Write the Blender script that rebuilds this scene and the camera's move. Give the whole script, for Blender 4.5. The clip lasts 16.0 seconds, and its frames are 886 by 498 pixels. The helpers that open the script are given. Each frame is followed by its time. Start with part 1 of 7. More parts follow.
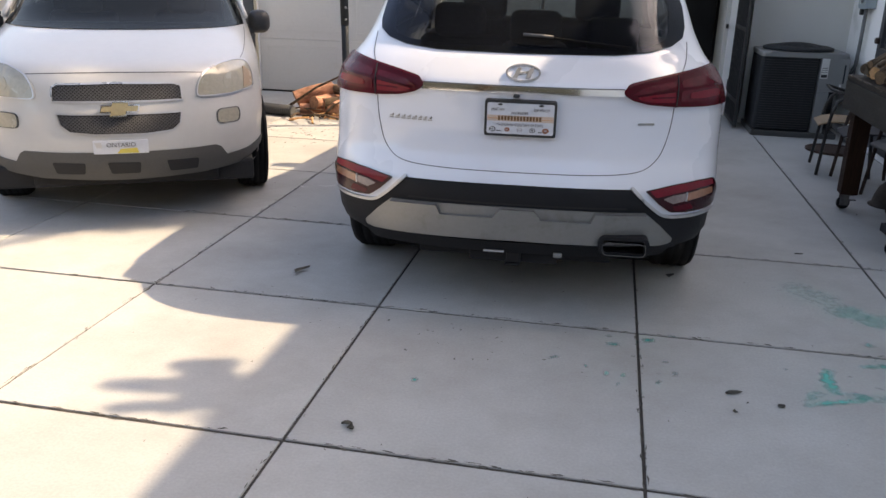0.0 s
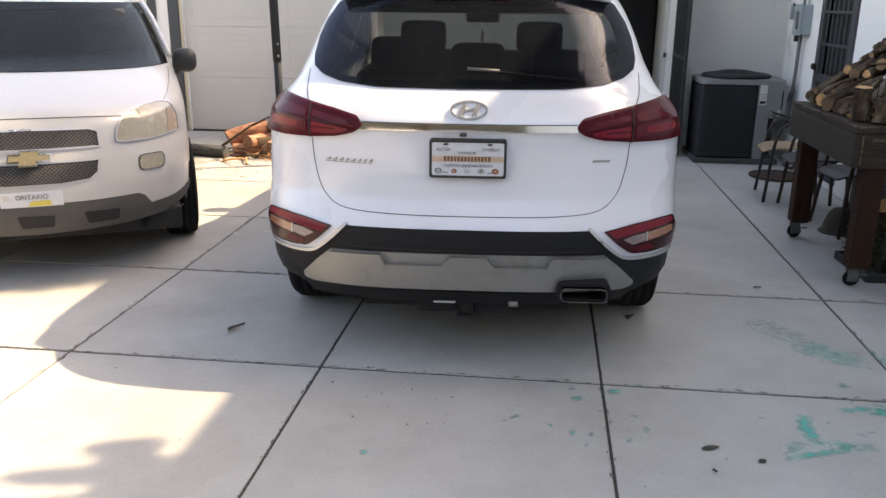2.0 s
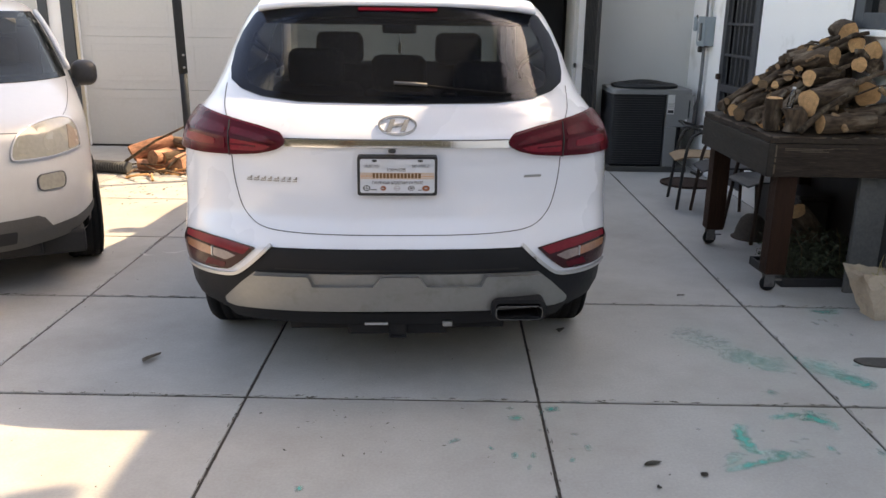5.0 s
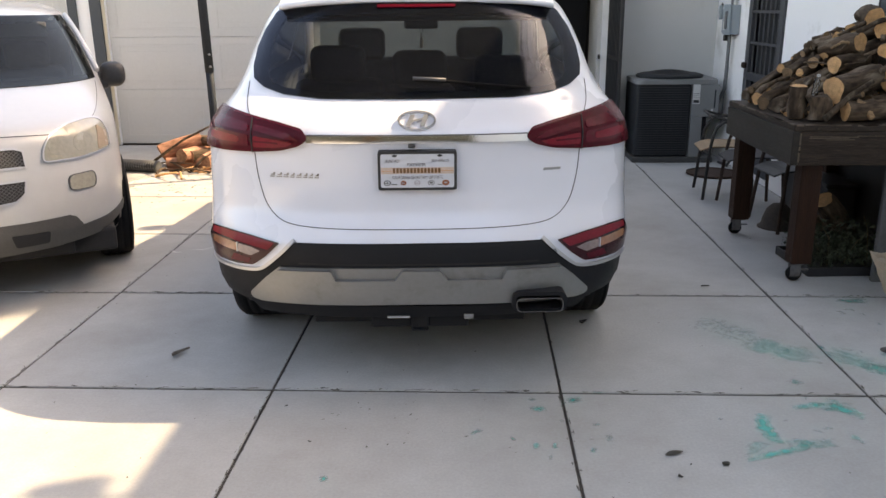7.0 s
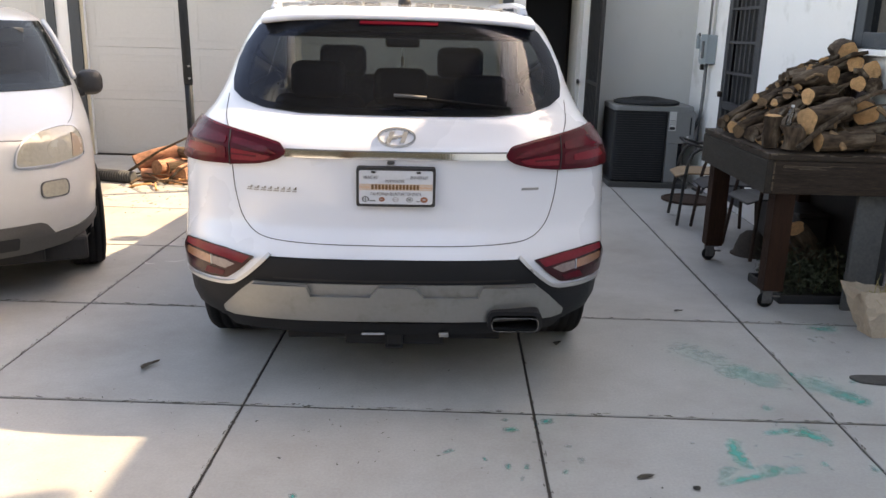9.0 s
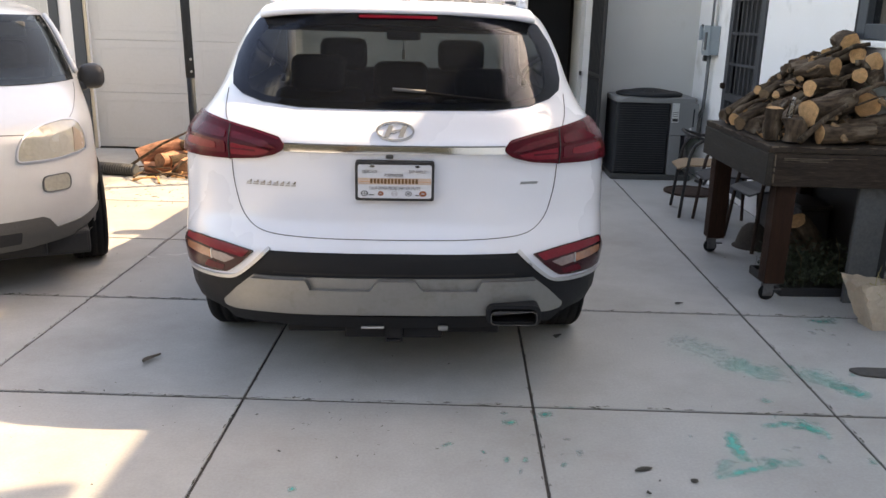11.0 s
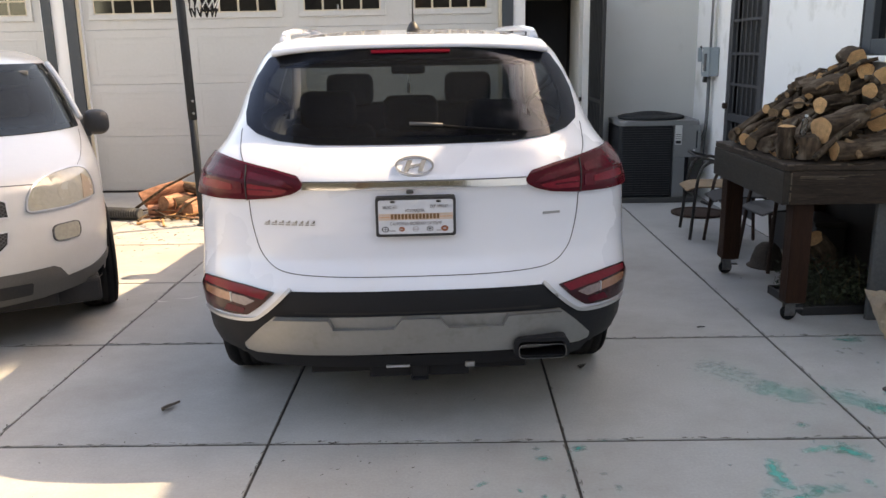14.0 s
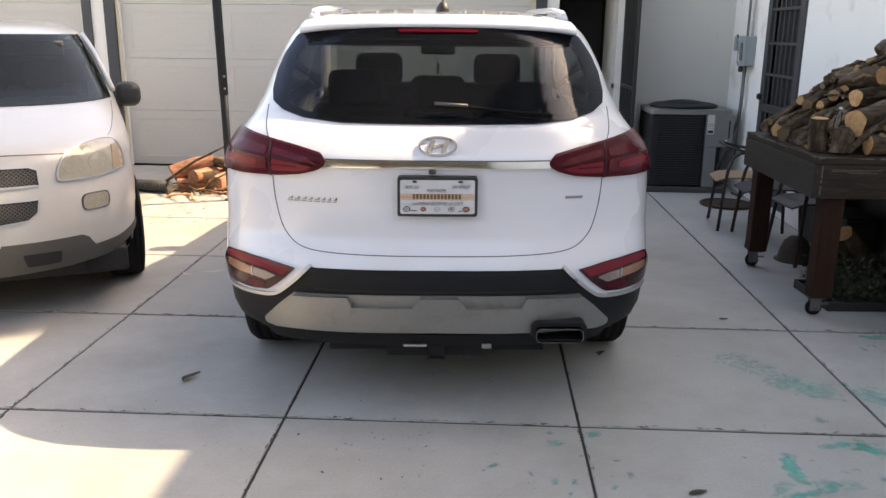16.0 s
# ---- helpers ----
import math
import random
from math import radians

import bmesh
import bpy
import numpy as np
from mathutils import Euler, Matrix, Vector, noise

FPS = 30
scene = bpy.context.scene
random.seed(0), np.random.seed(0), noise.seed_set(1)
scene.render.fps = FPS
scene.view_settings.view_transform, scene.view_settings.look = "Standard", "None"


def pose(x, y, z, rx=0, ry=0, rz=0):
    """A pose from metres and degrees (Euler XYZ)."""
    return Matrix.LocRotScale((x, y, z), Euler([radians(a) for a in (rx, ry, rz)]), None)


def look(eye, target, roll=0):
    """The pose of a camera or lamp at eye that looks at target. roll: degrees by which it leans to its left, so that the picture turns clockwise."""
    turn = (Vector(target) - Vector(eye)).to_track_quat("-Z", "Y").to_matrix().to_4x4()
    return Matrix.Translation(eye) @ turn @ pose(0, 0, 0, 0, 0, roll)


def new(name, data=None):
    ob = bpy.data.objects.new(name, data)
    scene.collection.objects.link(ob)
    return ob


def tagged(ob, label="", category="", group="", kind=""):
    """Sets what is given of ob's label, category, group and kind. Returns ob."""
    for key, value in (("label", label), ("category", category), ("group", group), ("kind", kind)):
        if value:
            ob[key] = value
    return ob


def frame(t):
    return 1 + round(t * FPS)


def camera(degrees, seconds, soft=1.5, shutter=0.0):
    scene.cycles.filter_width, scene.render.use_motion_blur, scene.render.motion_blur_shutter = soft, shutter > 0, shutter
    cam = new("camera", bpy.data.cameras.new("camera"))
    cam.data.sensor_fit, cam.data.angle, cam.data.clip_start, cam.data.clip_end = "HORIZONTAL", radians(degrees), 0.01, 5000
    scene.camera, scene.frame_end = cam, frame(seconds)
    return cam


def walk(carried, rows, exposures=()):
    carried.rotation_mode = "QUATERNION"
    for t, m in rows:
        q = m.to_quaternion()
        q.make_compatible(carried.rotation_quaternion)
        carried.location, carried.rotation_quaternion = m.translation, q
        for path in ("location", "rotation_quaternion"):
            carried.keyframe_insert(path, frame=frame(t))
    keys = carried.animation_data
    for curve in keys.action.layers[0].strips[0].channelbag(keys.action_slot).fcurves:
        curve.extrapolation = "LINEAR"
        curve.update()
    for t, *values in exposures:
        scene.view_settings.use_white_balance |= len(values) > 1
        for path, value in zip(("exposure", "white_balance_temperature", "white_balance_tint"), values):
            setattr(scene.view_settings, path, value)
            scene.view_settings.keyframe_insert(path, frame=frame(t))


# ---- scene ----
cam = camera(57.0, 16.0)
PATH = [
    (0, (0.083, -0.043, 1.567), (-0.28, 1.812, 0.913), 1.4),
    (0.5, (0.004, -0.012, 1.563), (-0.22, 1.878, 0.948), 1.1),
    (1, (-0.037, 0.045, 1.55), (-0.197, 1.937, 0.924), 1.2),
    (1.5, (-0.022, 0.153, 1.563), (-0.214, 2.047, 0.95), 0.4),
    (2, (0.015, 0.252, 1.555), (-0.216, 2.152, 0.976), 0.5),
    (2.5, (-0.026, 0.322, 1.541), (-0.211, 2.222, 0.943), 0.4),
    (3, (-0.146, 0.367, 1.535), (-0.174, 2.277, 0.942), -0.3),
    (5.5, (-0.037, 0.361, 1.566), (-0.058, 2.283, 1.013), 1.1),
    (6, (0.002, 0.343, 1.556), (-0.086, 2.252, 0.969), -0.0),
    (6.5, (-0.005, 0.334, 1.565), (-0.102, 2.242, 0.972), -0.6),
    (7, (-0.049, 0.331, 1.57), (-0.131, 2.246, 1.0), -0.5),
    (7.5, (-0.07, 0.341, 1.565), (-0.103, 2.26, 1.002), 0.2),
    (8, (-0.056, 0.337, 1.567), (-0.06, 2.263, 1.027), 1.5),
    (8.5, (-0.042, 0.334, 1.567), (-0.06, 2.265, 1.045), 2.1),
    (9, (-0.057, 0.336, 1.56), (-0.078, 2.267, 1.037), 1.5),
    (11.5, (-0.029, 0.331, 1.573), (-0.069, 2.253, 1.022), 1.2),
    (12, (-0.028, 0.356, 1.557), (-0.12, 2.274, 1.0), 1.1),
    (12.5, (-0.051, 0.366, 1.571), (-0.14, 2.286, 1.019), -0.1),
    (13, (-0.087, 0.373, 1.572), (-0.148, 2.299, 1.038), -0.6),
    (13.5, (-0.112, 0.383, 1.576), (-0.154, 2.318, 1.072), -0.7),
    (14, (-0.138, 0.392, 1.573), (-0.165, 2.335, 1.101), -1.0),
    (14.5, (-0.168, 0.408, 1.568), (-0.184, 2.353, 1.103), -0.9),
    (15, (-0.171, 0.408, 1.561), (-0.195, 2.351, 1.083), 0.0),
    (15.5, (-0.138, 0.4, 1.567), (-0.197, 2.337, 1.071), 0.4),
    (16, (-0.108, 0.388, 1.564), (-0.203, 2.319, 1.053), 0.5),
]
walk(cam, [(t, look(eye, target, roll)) for t, eye, target, roll in PATH], exposures=[(0.0, 1.81, 8620, 16), (0.5, 2.03, 8770, 16), (1.0, 2.07, 8920, 16), (1.5, 2.15, 9120, 16), (2.0, 2.19, 9420, 16), (2.5, 1.90, 9570, 16), (3.0, 1.93, 9670, 16), (5.5, 2.17, 9670, 16), (7.0, 2.21, 9670, 16), (12.0, 2.25, 9670, 16), (14.5, 2.13, 9720, 16), (16.0, 2.14, 9720, 16)])

# ---- light ----
SUN = Vector((0.875, 0.352, 1.0)).normalized()
world = bpy.data.worlds.new("sky")
scene.world = world
world.use_nodes = True
_wn = world.node_tree
_sky = _wn.nodes.new("ShaderNodeTexSky")
_sky.sky_type, _sky.sun_disc = "NISHITA", False
_sky.sun_elevation = math.asin(SUN.z)
_sky.sun_rotation = math.atan2(SUN.x, SUN.y)
_sky.dust_density = 2.0
_wn.links.new(_sky.outputs[0], _wn.nodes["Background"].inputs[0])
_wn.nodes["Background"].inputs[1].default_value = 0.15
_sl = bpy.data.lights.new("sun", "SUN")
_sl.energy, _sl.angle, _sl.color = 2.1, radians(0.6), (1.0, 0.91, 0.76)
_so = new("sun", _sl)
_so.matrix_world = look(SUN * 30, (0, 0, 0))

# ---- materials ----
def _nodes(name):
    m = bpy.data.materials.new(name)
    m.use_nodes = True
    t = m.node_tree
    return m, t, t.nodes["Principled BSDF"], lambda a, b: t.links.new(a, b)


def surface(name, col, rough=0.6, metal=0.0, vary=0.12, fine=60.0, coarse=3.0, bump=0.15, dirt=None, dirt_at=0.62, coat=0.0, stretch=(1, 1, 1), per_object=0.0, rough_vary=0.12, spec=0.5):
    """A surface with grain and blotches at two scales, fine relief and, if asked, patches of dirt."""
    m, t, b, link = _nodes(name)
    N = t.nodes.new
    tc = N("ShaderNodeTexCoord")
    mp = N("ShaderNodeMapping")
    mp.inputs["Scale"].default_value = stretch
    link(tc.outputs["Object"], mp.inputs["Vector"])
    n1, n2 = N("ShaderNodeTexNoise"), N("ShaderNodeTexNoise")
    n1.inputs["Scale"].default_value, n1.inputs["Detail"].default_value = fine, 6
    n2.inputs["Scale"].default_value, n2.inputs["Detail"].default_value = coarse, 5
    for n in (n1, n2):
        link(mp.outputs[0], n.inputs["Vector"])
    add = N("ShaderNodeMath")
    add.operation = "ADD"
    link(n1.outputs[0], add.inputs[0])
    link(n2.outputs[0], add.inputs[1])
    rng = N("ShaderNodeMapRange")
    rng.inputs[1].default_value, rng.inputs[2].default_value = 0.65, 1.35
    rng.inputs[3].default_value, rng.inputs[4].default_value = 1 - vary, 1 + vary
    link(add.outputs[0], rng.inputs[0])
    mul = N("ShaderNodeMix")
    mul.data_type, mul.blend_type = "RGBA", "MULTIPLY"
    mul.inputs[0].default_value = 1
    mul.inputs[6].default_value = (*col, 1)
    link(rng.outputs[0], mul.inputs[7])
    out = mul.outputs[2]
    if per_object:
        oi = N("ShaderNodeObjectInfo")
        r2 = N("ShaderNodeMapRange")
        r2.inputs[3].default_value, r2.inputs[4].default_value = 1 - per_object, 1 + per_object
        link(oi.outputs["Random"], r2.inputs[0])
        m2 = N("ShaderNodeMix")
        m2.data_type, m2.blend_type = "RGBA", "MULTIPLY"
        m2.inputs[0].default_value = 1
        link(out, m2.inputs[6])
        link(r2.outputs[0], m2.inputs[7])
        out = m2.outputs[2]
    if dirt:
        n3 = N("ShaderNodeTexNoise")
        n3.inputs["Scale"].default_value, n3.inputs["Detail"].default_value, n3.inputs["Roughness"].default_value = coarse * 1.7, 8, 0.65
        link(mp.outputs[0], n3.inputs["Vector"])
        cr = N("ShaderNodeMapRange")
        cr.inputs[1].default_value, cr.inputs[2].default_value = dirt_at - 0.06, dirt_at + 0.12
        link(n3.outputs[0], cr.inputs[0])
        m3 = N("ShaderNodeMix")
        m3.data_type = "RGBA"
        link(cr.outputs[0], m3.inputs[0])
        link(out, m3.inputs[6])
        m3.inputs[7].default_value = (*dirt, 1)
        out = m3.outputs[2]
    link(out, b.inputs["Base Color"])
    rr = N("ShaderNodeMapRange")
    rr.inputs[3].default_value, rr.inputs[4].default_value = max(0.03, rough - rough_vary), min(1, rough + rough_vary)
    link(n2.outputs[0], rr.inputs[0])
    link(rr.outputs[0], b.inputs["Roughness"])
    b.inputs["Metallic"].default_value = metal
    b.inputs["Specular IOR Level"].default_value = spec
    if coat:
        b.inputs["Coat Weight"].default_value, b.inputs["Coat Roughness"].default_value = coat, 0.06
    if bump:
        bp = N("ShaderNodeBump")
        bp.inputs["Strength"].default_value, bp.inputs["Distance"].default_value = bump, 0.01
        link(n1.outputs[0], bp.inputs["Height"])
        link(bp.outputs[0], b.inputs["Normal"])
    return m


def window_glass(name, tint, gloss=1.0, haze=0.0, haze_col=(0.5, 0.5, 0.48), gloss_tint=(1, 1, 1)):
    """Tinted see-through glass with a tinted mirror reflection and, if asked, a thin uneven painted haze."""
    m, t, b, link = _nodes(name)
    N = t.nodes.new
    tr, gl, fr, mx = N("ShaderNodeBsdfTransparent"), N("ShaderNodeBsdfGlossy"), N("ShaderNodeFresnel"), N("ShaderNodeMixShader")
    tr.inputs[0].default_value = (*tint, 1)
    gl.inputs[0].default_value = (gloss * gloss_tint[0], gloss * gloss_tint[1], gloss * gloss_tint[2], 1)
    gl.inputs["Roughness"].default_value = 0.02
    fr.inputs[0].default_value = 1.5
    see = tr.outputs[0]
    if haze:
        tc, nz, rg, df, dm = N("ShaderNodeTexCoord"), N("ShaderNodeTexNoise"), N("ShaderNodeMapRange"), N("ShaderNodeBsdfDiffuse"), N("ShaderNodeMixShader")
        nz.inputs["Scale"].default_value, nz.inputs["Detail"].default_value = 3.0, 6
        link(tc.outputs["Object"], nz.inputs["Vector"])
        rg.inputs[1].default_value, rg.inputs[2].default_value = 0.3, 0.7
        rg.inputs[3].default_value, rg.inputs[4].default_value = haze * 0.7, haze * 1.3
        link(nz.outputs[0], rg.inputs[0])
        df.inputs[0].default_value = (*haze_col, 1)
        link(rg.outputs[0], dm.inputs[0])
        link(see, dm.inputs[1])
        link(df.outputs[0], dm.inputs[2])
        see = dm.outputs[0]
    link(fr.outputs[0], mx.inputs[0])
    link(see, mx.inputs[1])
    link(gl.outputs[0], mx.inputs[2])
    link(mx.outputs[0], t.nodes["Material Output"].inputs[0])
    return m


def concrete_material():
    m = surface("slab_concrete", (0.428, 0.428, 0.412), 0.85, vary=0.11, fine=90, coarse=1.6, bump=0.05, per_object=0.05, spec=0.25)
    t = m.node_tree
    b = t.nodes["Principled BSDF"]
    N = t.nodes.new
    old = b.inputs["Base Color"].links[0].from_socket
    geo = N("ShaderNodeNewGeometry")
    n1 = N("ShaderNodeTexNoise")
    n1.inputs["Scale"].default_value, n1.inputs["Detail"].default_value, n1.inputs["Roughness"].default_value = 0.9, 9, 0.7
    t.links.new(geo.outputs["Position"], n1.inputs["Vector"])
    r1 = N("ShaderNodeMapRange")
    r1.inputs[1].default_value, r1.inputs[2].default_value, r1.inputs[3].default_value, r1.inputs[4].default_value = 0.42, 0.72, 0.0, 0.55
    t.links.new(n1.outputs[0], r1.inputs[0])
    stain = N("ShaderNodeMix")
    stain.data_type = "RGBA"
    t.links.new(r1.outputs[0], stain.inputs[0])
    t.links.new(old, stain.inputs[6])
    stain.inputs[7].default_value = (0.24, 0.215, 0.19, 1)
    vo = N("ShaderNodeTexVoronoi")
    vo.inputs["Scale"].default_value = 9.0
    t.links.new(geo.outputs["Position"], vo.inputs["Vector"])
    r2 = N("ShaderNodeMapRange")
    r2.inputs[1].default_value, r2.inputs[2].default_value, r2.inputs[3].default_value, r2.inputs[4].default_value = 0.03, 0.06, 0.55, 0.0
    t.links.new(vo.outputs["Distance"], r2.inputs[0])
    nb = N("ShaderNodeTexNoise")
    nb.inputs["Scale"].default_value = 1.3
    t.links.new(geo.outputs["Position"], nb.inputs["Vector"])
    r3 = N("ShaderNodeMapRange")
    r3.inputs[1].default_value, r3.inputs[2].default_value = 0.52, 0.62
    t.links.new(nb.outputs[0], r3.inputs[0])
    mm = N("ShaderNodeMath")
    mm.operation = "MULTIPLY"
    t.links.new(r2.outputs[0], mm.inputs[0])
    t.links.new(r3.outputs[0], mm.inputs[1])
    speck = N("ShaderNodeMix")
    speck.data_type = "RGBA"
    t.links.new(mm.outputs[0], speck.inputs[0])
    t.links.new(stain.outputs[2], speck.inputs[6])
    speck.inputs[7].default_value = (0.13, 0.11, 0.09, 1)
    t.links.new(speck.outputs[2], b.inputs["Base Color"])
    return m


def chalk_material():
    m = surface("green_chalk", (0.045, 0.47, 0.40), 0.9, vary=0.1, fine=40, coarse=8, bump=0.0)
    t = m.node_tree
    b = t.nodes["Principled BSDF"]
    N = t.nodes.new
    geo = N("ShaderNodeNewGeometry")
    n1 = N("ShaderNodeTexNoise")
    n1.inputs["Scale"].default_value, n1.inputs["Detail"].default_value, n1.inputs["Roughness"].default_value = 28, 7, 0.62
    t.links.new(geo.outputs["Position"], n1.inputs["Vector"])
    at = N("ShaderNodeAttribute")
    at.attribute_name = "cover"
    su = N("ShaderNodeMath")
    su.operation = "ADD"
    rn = N("ShaderNodeMapRange")
    rn.inputs[1].default_value, rn.inputs[2].default_value = 0.22, 0.78
    t.links.new(n1.outputs[0], rn.inputs[0])
    t.links.new(rn.outputs[0], su.inputs[0])
    t.links.new(at.outputs["Fac"], su.inputs[1])
    r = N("ShaderNodeMapRange")
    r.inputs[1].default_value, r.inputs[2].default_value, r.inputs[4].default_value = 0.50, 1.75, 0.85
    t.links.new(su.outputs[0], r.inputs[0])
    t.links.new(r.outputs[0], b.inputs["Alpha"])
    return m


CONCRETE = concrete_material()
CHALK = chalk_material()
JOINT = surface("joint_dirt", (0.050, 0.043, 0.038), 0.95, vary=0.4, fine=120, coarse=9)
WALL = surface("white_stucco", (0.88, 0.875, 0.865), 0.85, vary=0.04, fine=160, coarse=1.4, bump=0.25, dirt=(0.66, 0.65, 0.62), dirt_at=0.62, spec=0.2)
DOORWHITE = surface("garage_door_paint", (0.545, 0.542, 0.525), 0.55, vary=0.04, fine=30, coarse=2.0, bump=0.05, dirt=(0.50, 0.485, 0.45), dirt_at=0.66)
POSTPAINT = surface("blue_black_post_paint", (0.026, 0.032, 0.039), 0.6, vary=0.2, spec=0.2)
CREAM = surface("cream_trim", (0.58, 0.51, 0.39), 0.6, vary=0.06)
GREYTRIM = surface("dark_grey_trim_paint", (0.050, 0.060, 0.070), 0.6, vary=0.12, dirt=(0.075, 0.08, 0.085))
PAINT = surface("white_car_paint", (0.675, 0.70, 0.76), 0.28, vary=0.012, fine=8, coarse=1.2, bump=0.0, coat=1.0, rough_vary=0.04)
VANPAINT = surface("aged_white_car_paint", (0.475, 0.472, 0.462), 0.36, vary=0.03, fine=20, coarse=1.5, bump=0.0, coat=0.7, dirt=(0.47, 0.455, 0.43), dirt_at=0.62, rough_vary=0.08)
CLAD = surface("black_plastic_cladding", (0.0090, 0.0096, 0.0118), 0.58, vary=0.2, fine=220, coarse=3, bump=0.12, spec=0.25)
VANCLAD = surface("faded_grey_plastic", (0.075, 0.073, 0.070), 0.7, vary=0.15, fine=120, coarse=3, bump=0.1)
# near-black for dark parts, and for the shade inside rooms and openings
DARK = surface("dark_parts_and_void_shade", (0.016, 0.016, 0.0175), 0.8, vary=0.2, bump=0)
# deepest black, for the wiper, the pipe bore and the shade under the car
DEEPBLACK = surface("deep_black", (0.006, 0.006, 0.006), 0.95, vary=0.2, bump=0, spec=0.1)
SKID = surface("satin_silver_skid", (0.255, 0.255, 0.25), 0.38, metal=0.65, vary=0.06, bump=0.0, dirt=(0.18, 0.17, 0.155), dirt_at=0.62)
CHROME = surface("chrome", (0.78, 0.78, 0.78), 0.12, metal=1.0, vary=0.03, bump=0.0, rough_vary=0.04)
DARKCHROME = surface("dark_chrome", (0.32, 0.32, 0.325), 0.25, metal=1.0, vary=0.15, bump=0.0)
EMBLEM = surface("emblem_silver", (0.54, 0.55, 0.57), 0.2, metal=0.72, vary=0.03, bump=0.0)
SATIN = surface("satin_trim", (0.50, 0.50, 0.51), 0.3, metal=0.7, vary=0.03, bump=0.0)
REDLENS = surface("dark_red_lens", (0.072, 0.0036, 0.009), 0.2, vary=0.1, fine=8, coarse=4, bump=0, coat=0.03, rough_vary=0.05, spec=0.12)
REDMID = surface("mid_red_lens", (0.092, 0.0038, 0.011), 0.22, vary=0.2, fine=60, coarse=9, bump=0.05, coat=0.15, rough_vary=0.05, spec=0.2)
REDBAR = surface("bright_red_lens", (0.185, 0.0065, 0.017), 0.25, vary=0.2, fine=90, coarse=6, bump=0.1, coat=0.12, rough_vary=0.05, spec=0.22)
FOGLENS = surface("deep_red_lens", (0.034, 0.003, 0.006), 0.15, vary=0.15, fine=30, coarse=5, bump=0.0, coat=0.2, rough_vary=0.05, spec=0.25)
CLEARLENS = surface("clear_lamp_lens", (0.26, 0.19, 0.18), 0.15, vary=0.2, fine=70, coarse=9, bump=0.2, coat=1.0, rough_vary=0.03)
HAZEAMBER = surface("hazed_amber", (0.34, 0.245, 0.165), 0.25, vary=0.15, fine=50, coarse=8, bump=0.1, coat=0.6)
ORANGELENS = surface("amber_lamp_lens", (0.34, 0.155, 0.09), 0.15, vary=0.2, fine=70, coarse=9, bump=0.2, coat=1.0, rough_vary=0.03)
# bluish haze and gloss tint colour in the veil of reflected sky
GLASS = window_glass("tinted_rear_glass", (0.25, 0.265, 0.265), 0.42, 0.016, (0.38, 0.43, 0.54), gloss_tint=(0.80, 0.88, 1.08))
SIDEGLASS = window_glass("privacy_side_glass", (0.030, 0.032, 0.034))
CLEARGLASS = window_glass("windscreen_glass", (0.72, 0.78, 0.76))
# diffuse haze lifts the blacks in place of a reflected veil
HAZYGLASS = window_glass("hazy_windscreen_glass", (0.26, 0.31, 0.32), 0.35, 0.022, (0.36, 0.44, 0.47))
FRIT = surface("black_frit", (0.006, 0.006, 0.007), 0.08, vary=0.1, bump=0, coat=1.0, rough_vary=0.02)
TYRE = surface("tyre_rubber", (0.0115, 0.0115, 0.012), 0.85, spec=0.2, vary=0.25, fine=90, coarse=6, bump=0.3)
ALLOY = surface("alloy_wheel", (0.45, 0.45, 0.46), 0.35, metal=0.8, vary=0.06)
SEAT = surface("black_upholstery", (0.036, 0.040, 0.048), 0.75, vary=0.2, bump=0.2)
BEIGE = surface("beige_upholstery", (0.22, 0.20, 0.17), 0.8, vary=0.15, bump=0.2)
HAZELENS = surface("hazed_yellow_headlamp", (0.30, 0.28, 0.225), 0.22, vary=0.14, fine=26, coarse=7, bump=0.06, coat=0.8, dirt=(0.40, 0.35, 0.25), dirt_at=0.6)
HAZECLEAR = surface("hazed_clear_lens", (0.30, 0.28, 0.225), 0.25, vary=0.16, fine=50, coarse=10, bump=0.15, coat=0.6)
GRILLE = surface("grille_grey", (0.045, 0.047, 0.052), 0.5, vary=0.2)
GOLD = surface("gold_emblem", (0.40, 0.32, 0.18), 0.35, metal=0.6, vary=0.15)
GAP = surface("panel_gap", (0.06, 0.062, 0.068), 0.7, vary=0.1, bump=0)
BARK = surface("bark", (0.085, 0.058, 0.040), 0.95, vary=0.7, fine=42, coarse=9, bump=1.0, per_object=0.35, dirt=(0.22, 0.175, 0.13), dirt_at=0.58, stretch=(1, 1, 0.35), spec=0.15)
REDCUT = surface("reddish_cut_wood", (0.40, 0.21, 0.125), 0.85, vary=0.4, fine=30, coarse=14, bump=0.3, per_object=0.25)
BARKRED = surface("reddish_bark", (0.35, 0.175, 0.115), 0.9, vary=0.6, fine=42, coarse=9, bump=0.8, per_object=0.2, stretch=(1, 1, 0.35), spec=0.2)
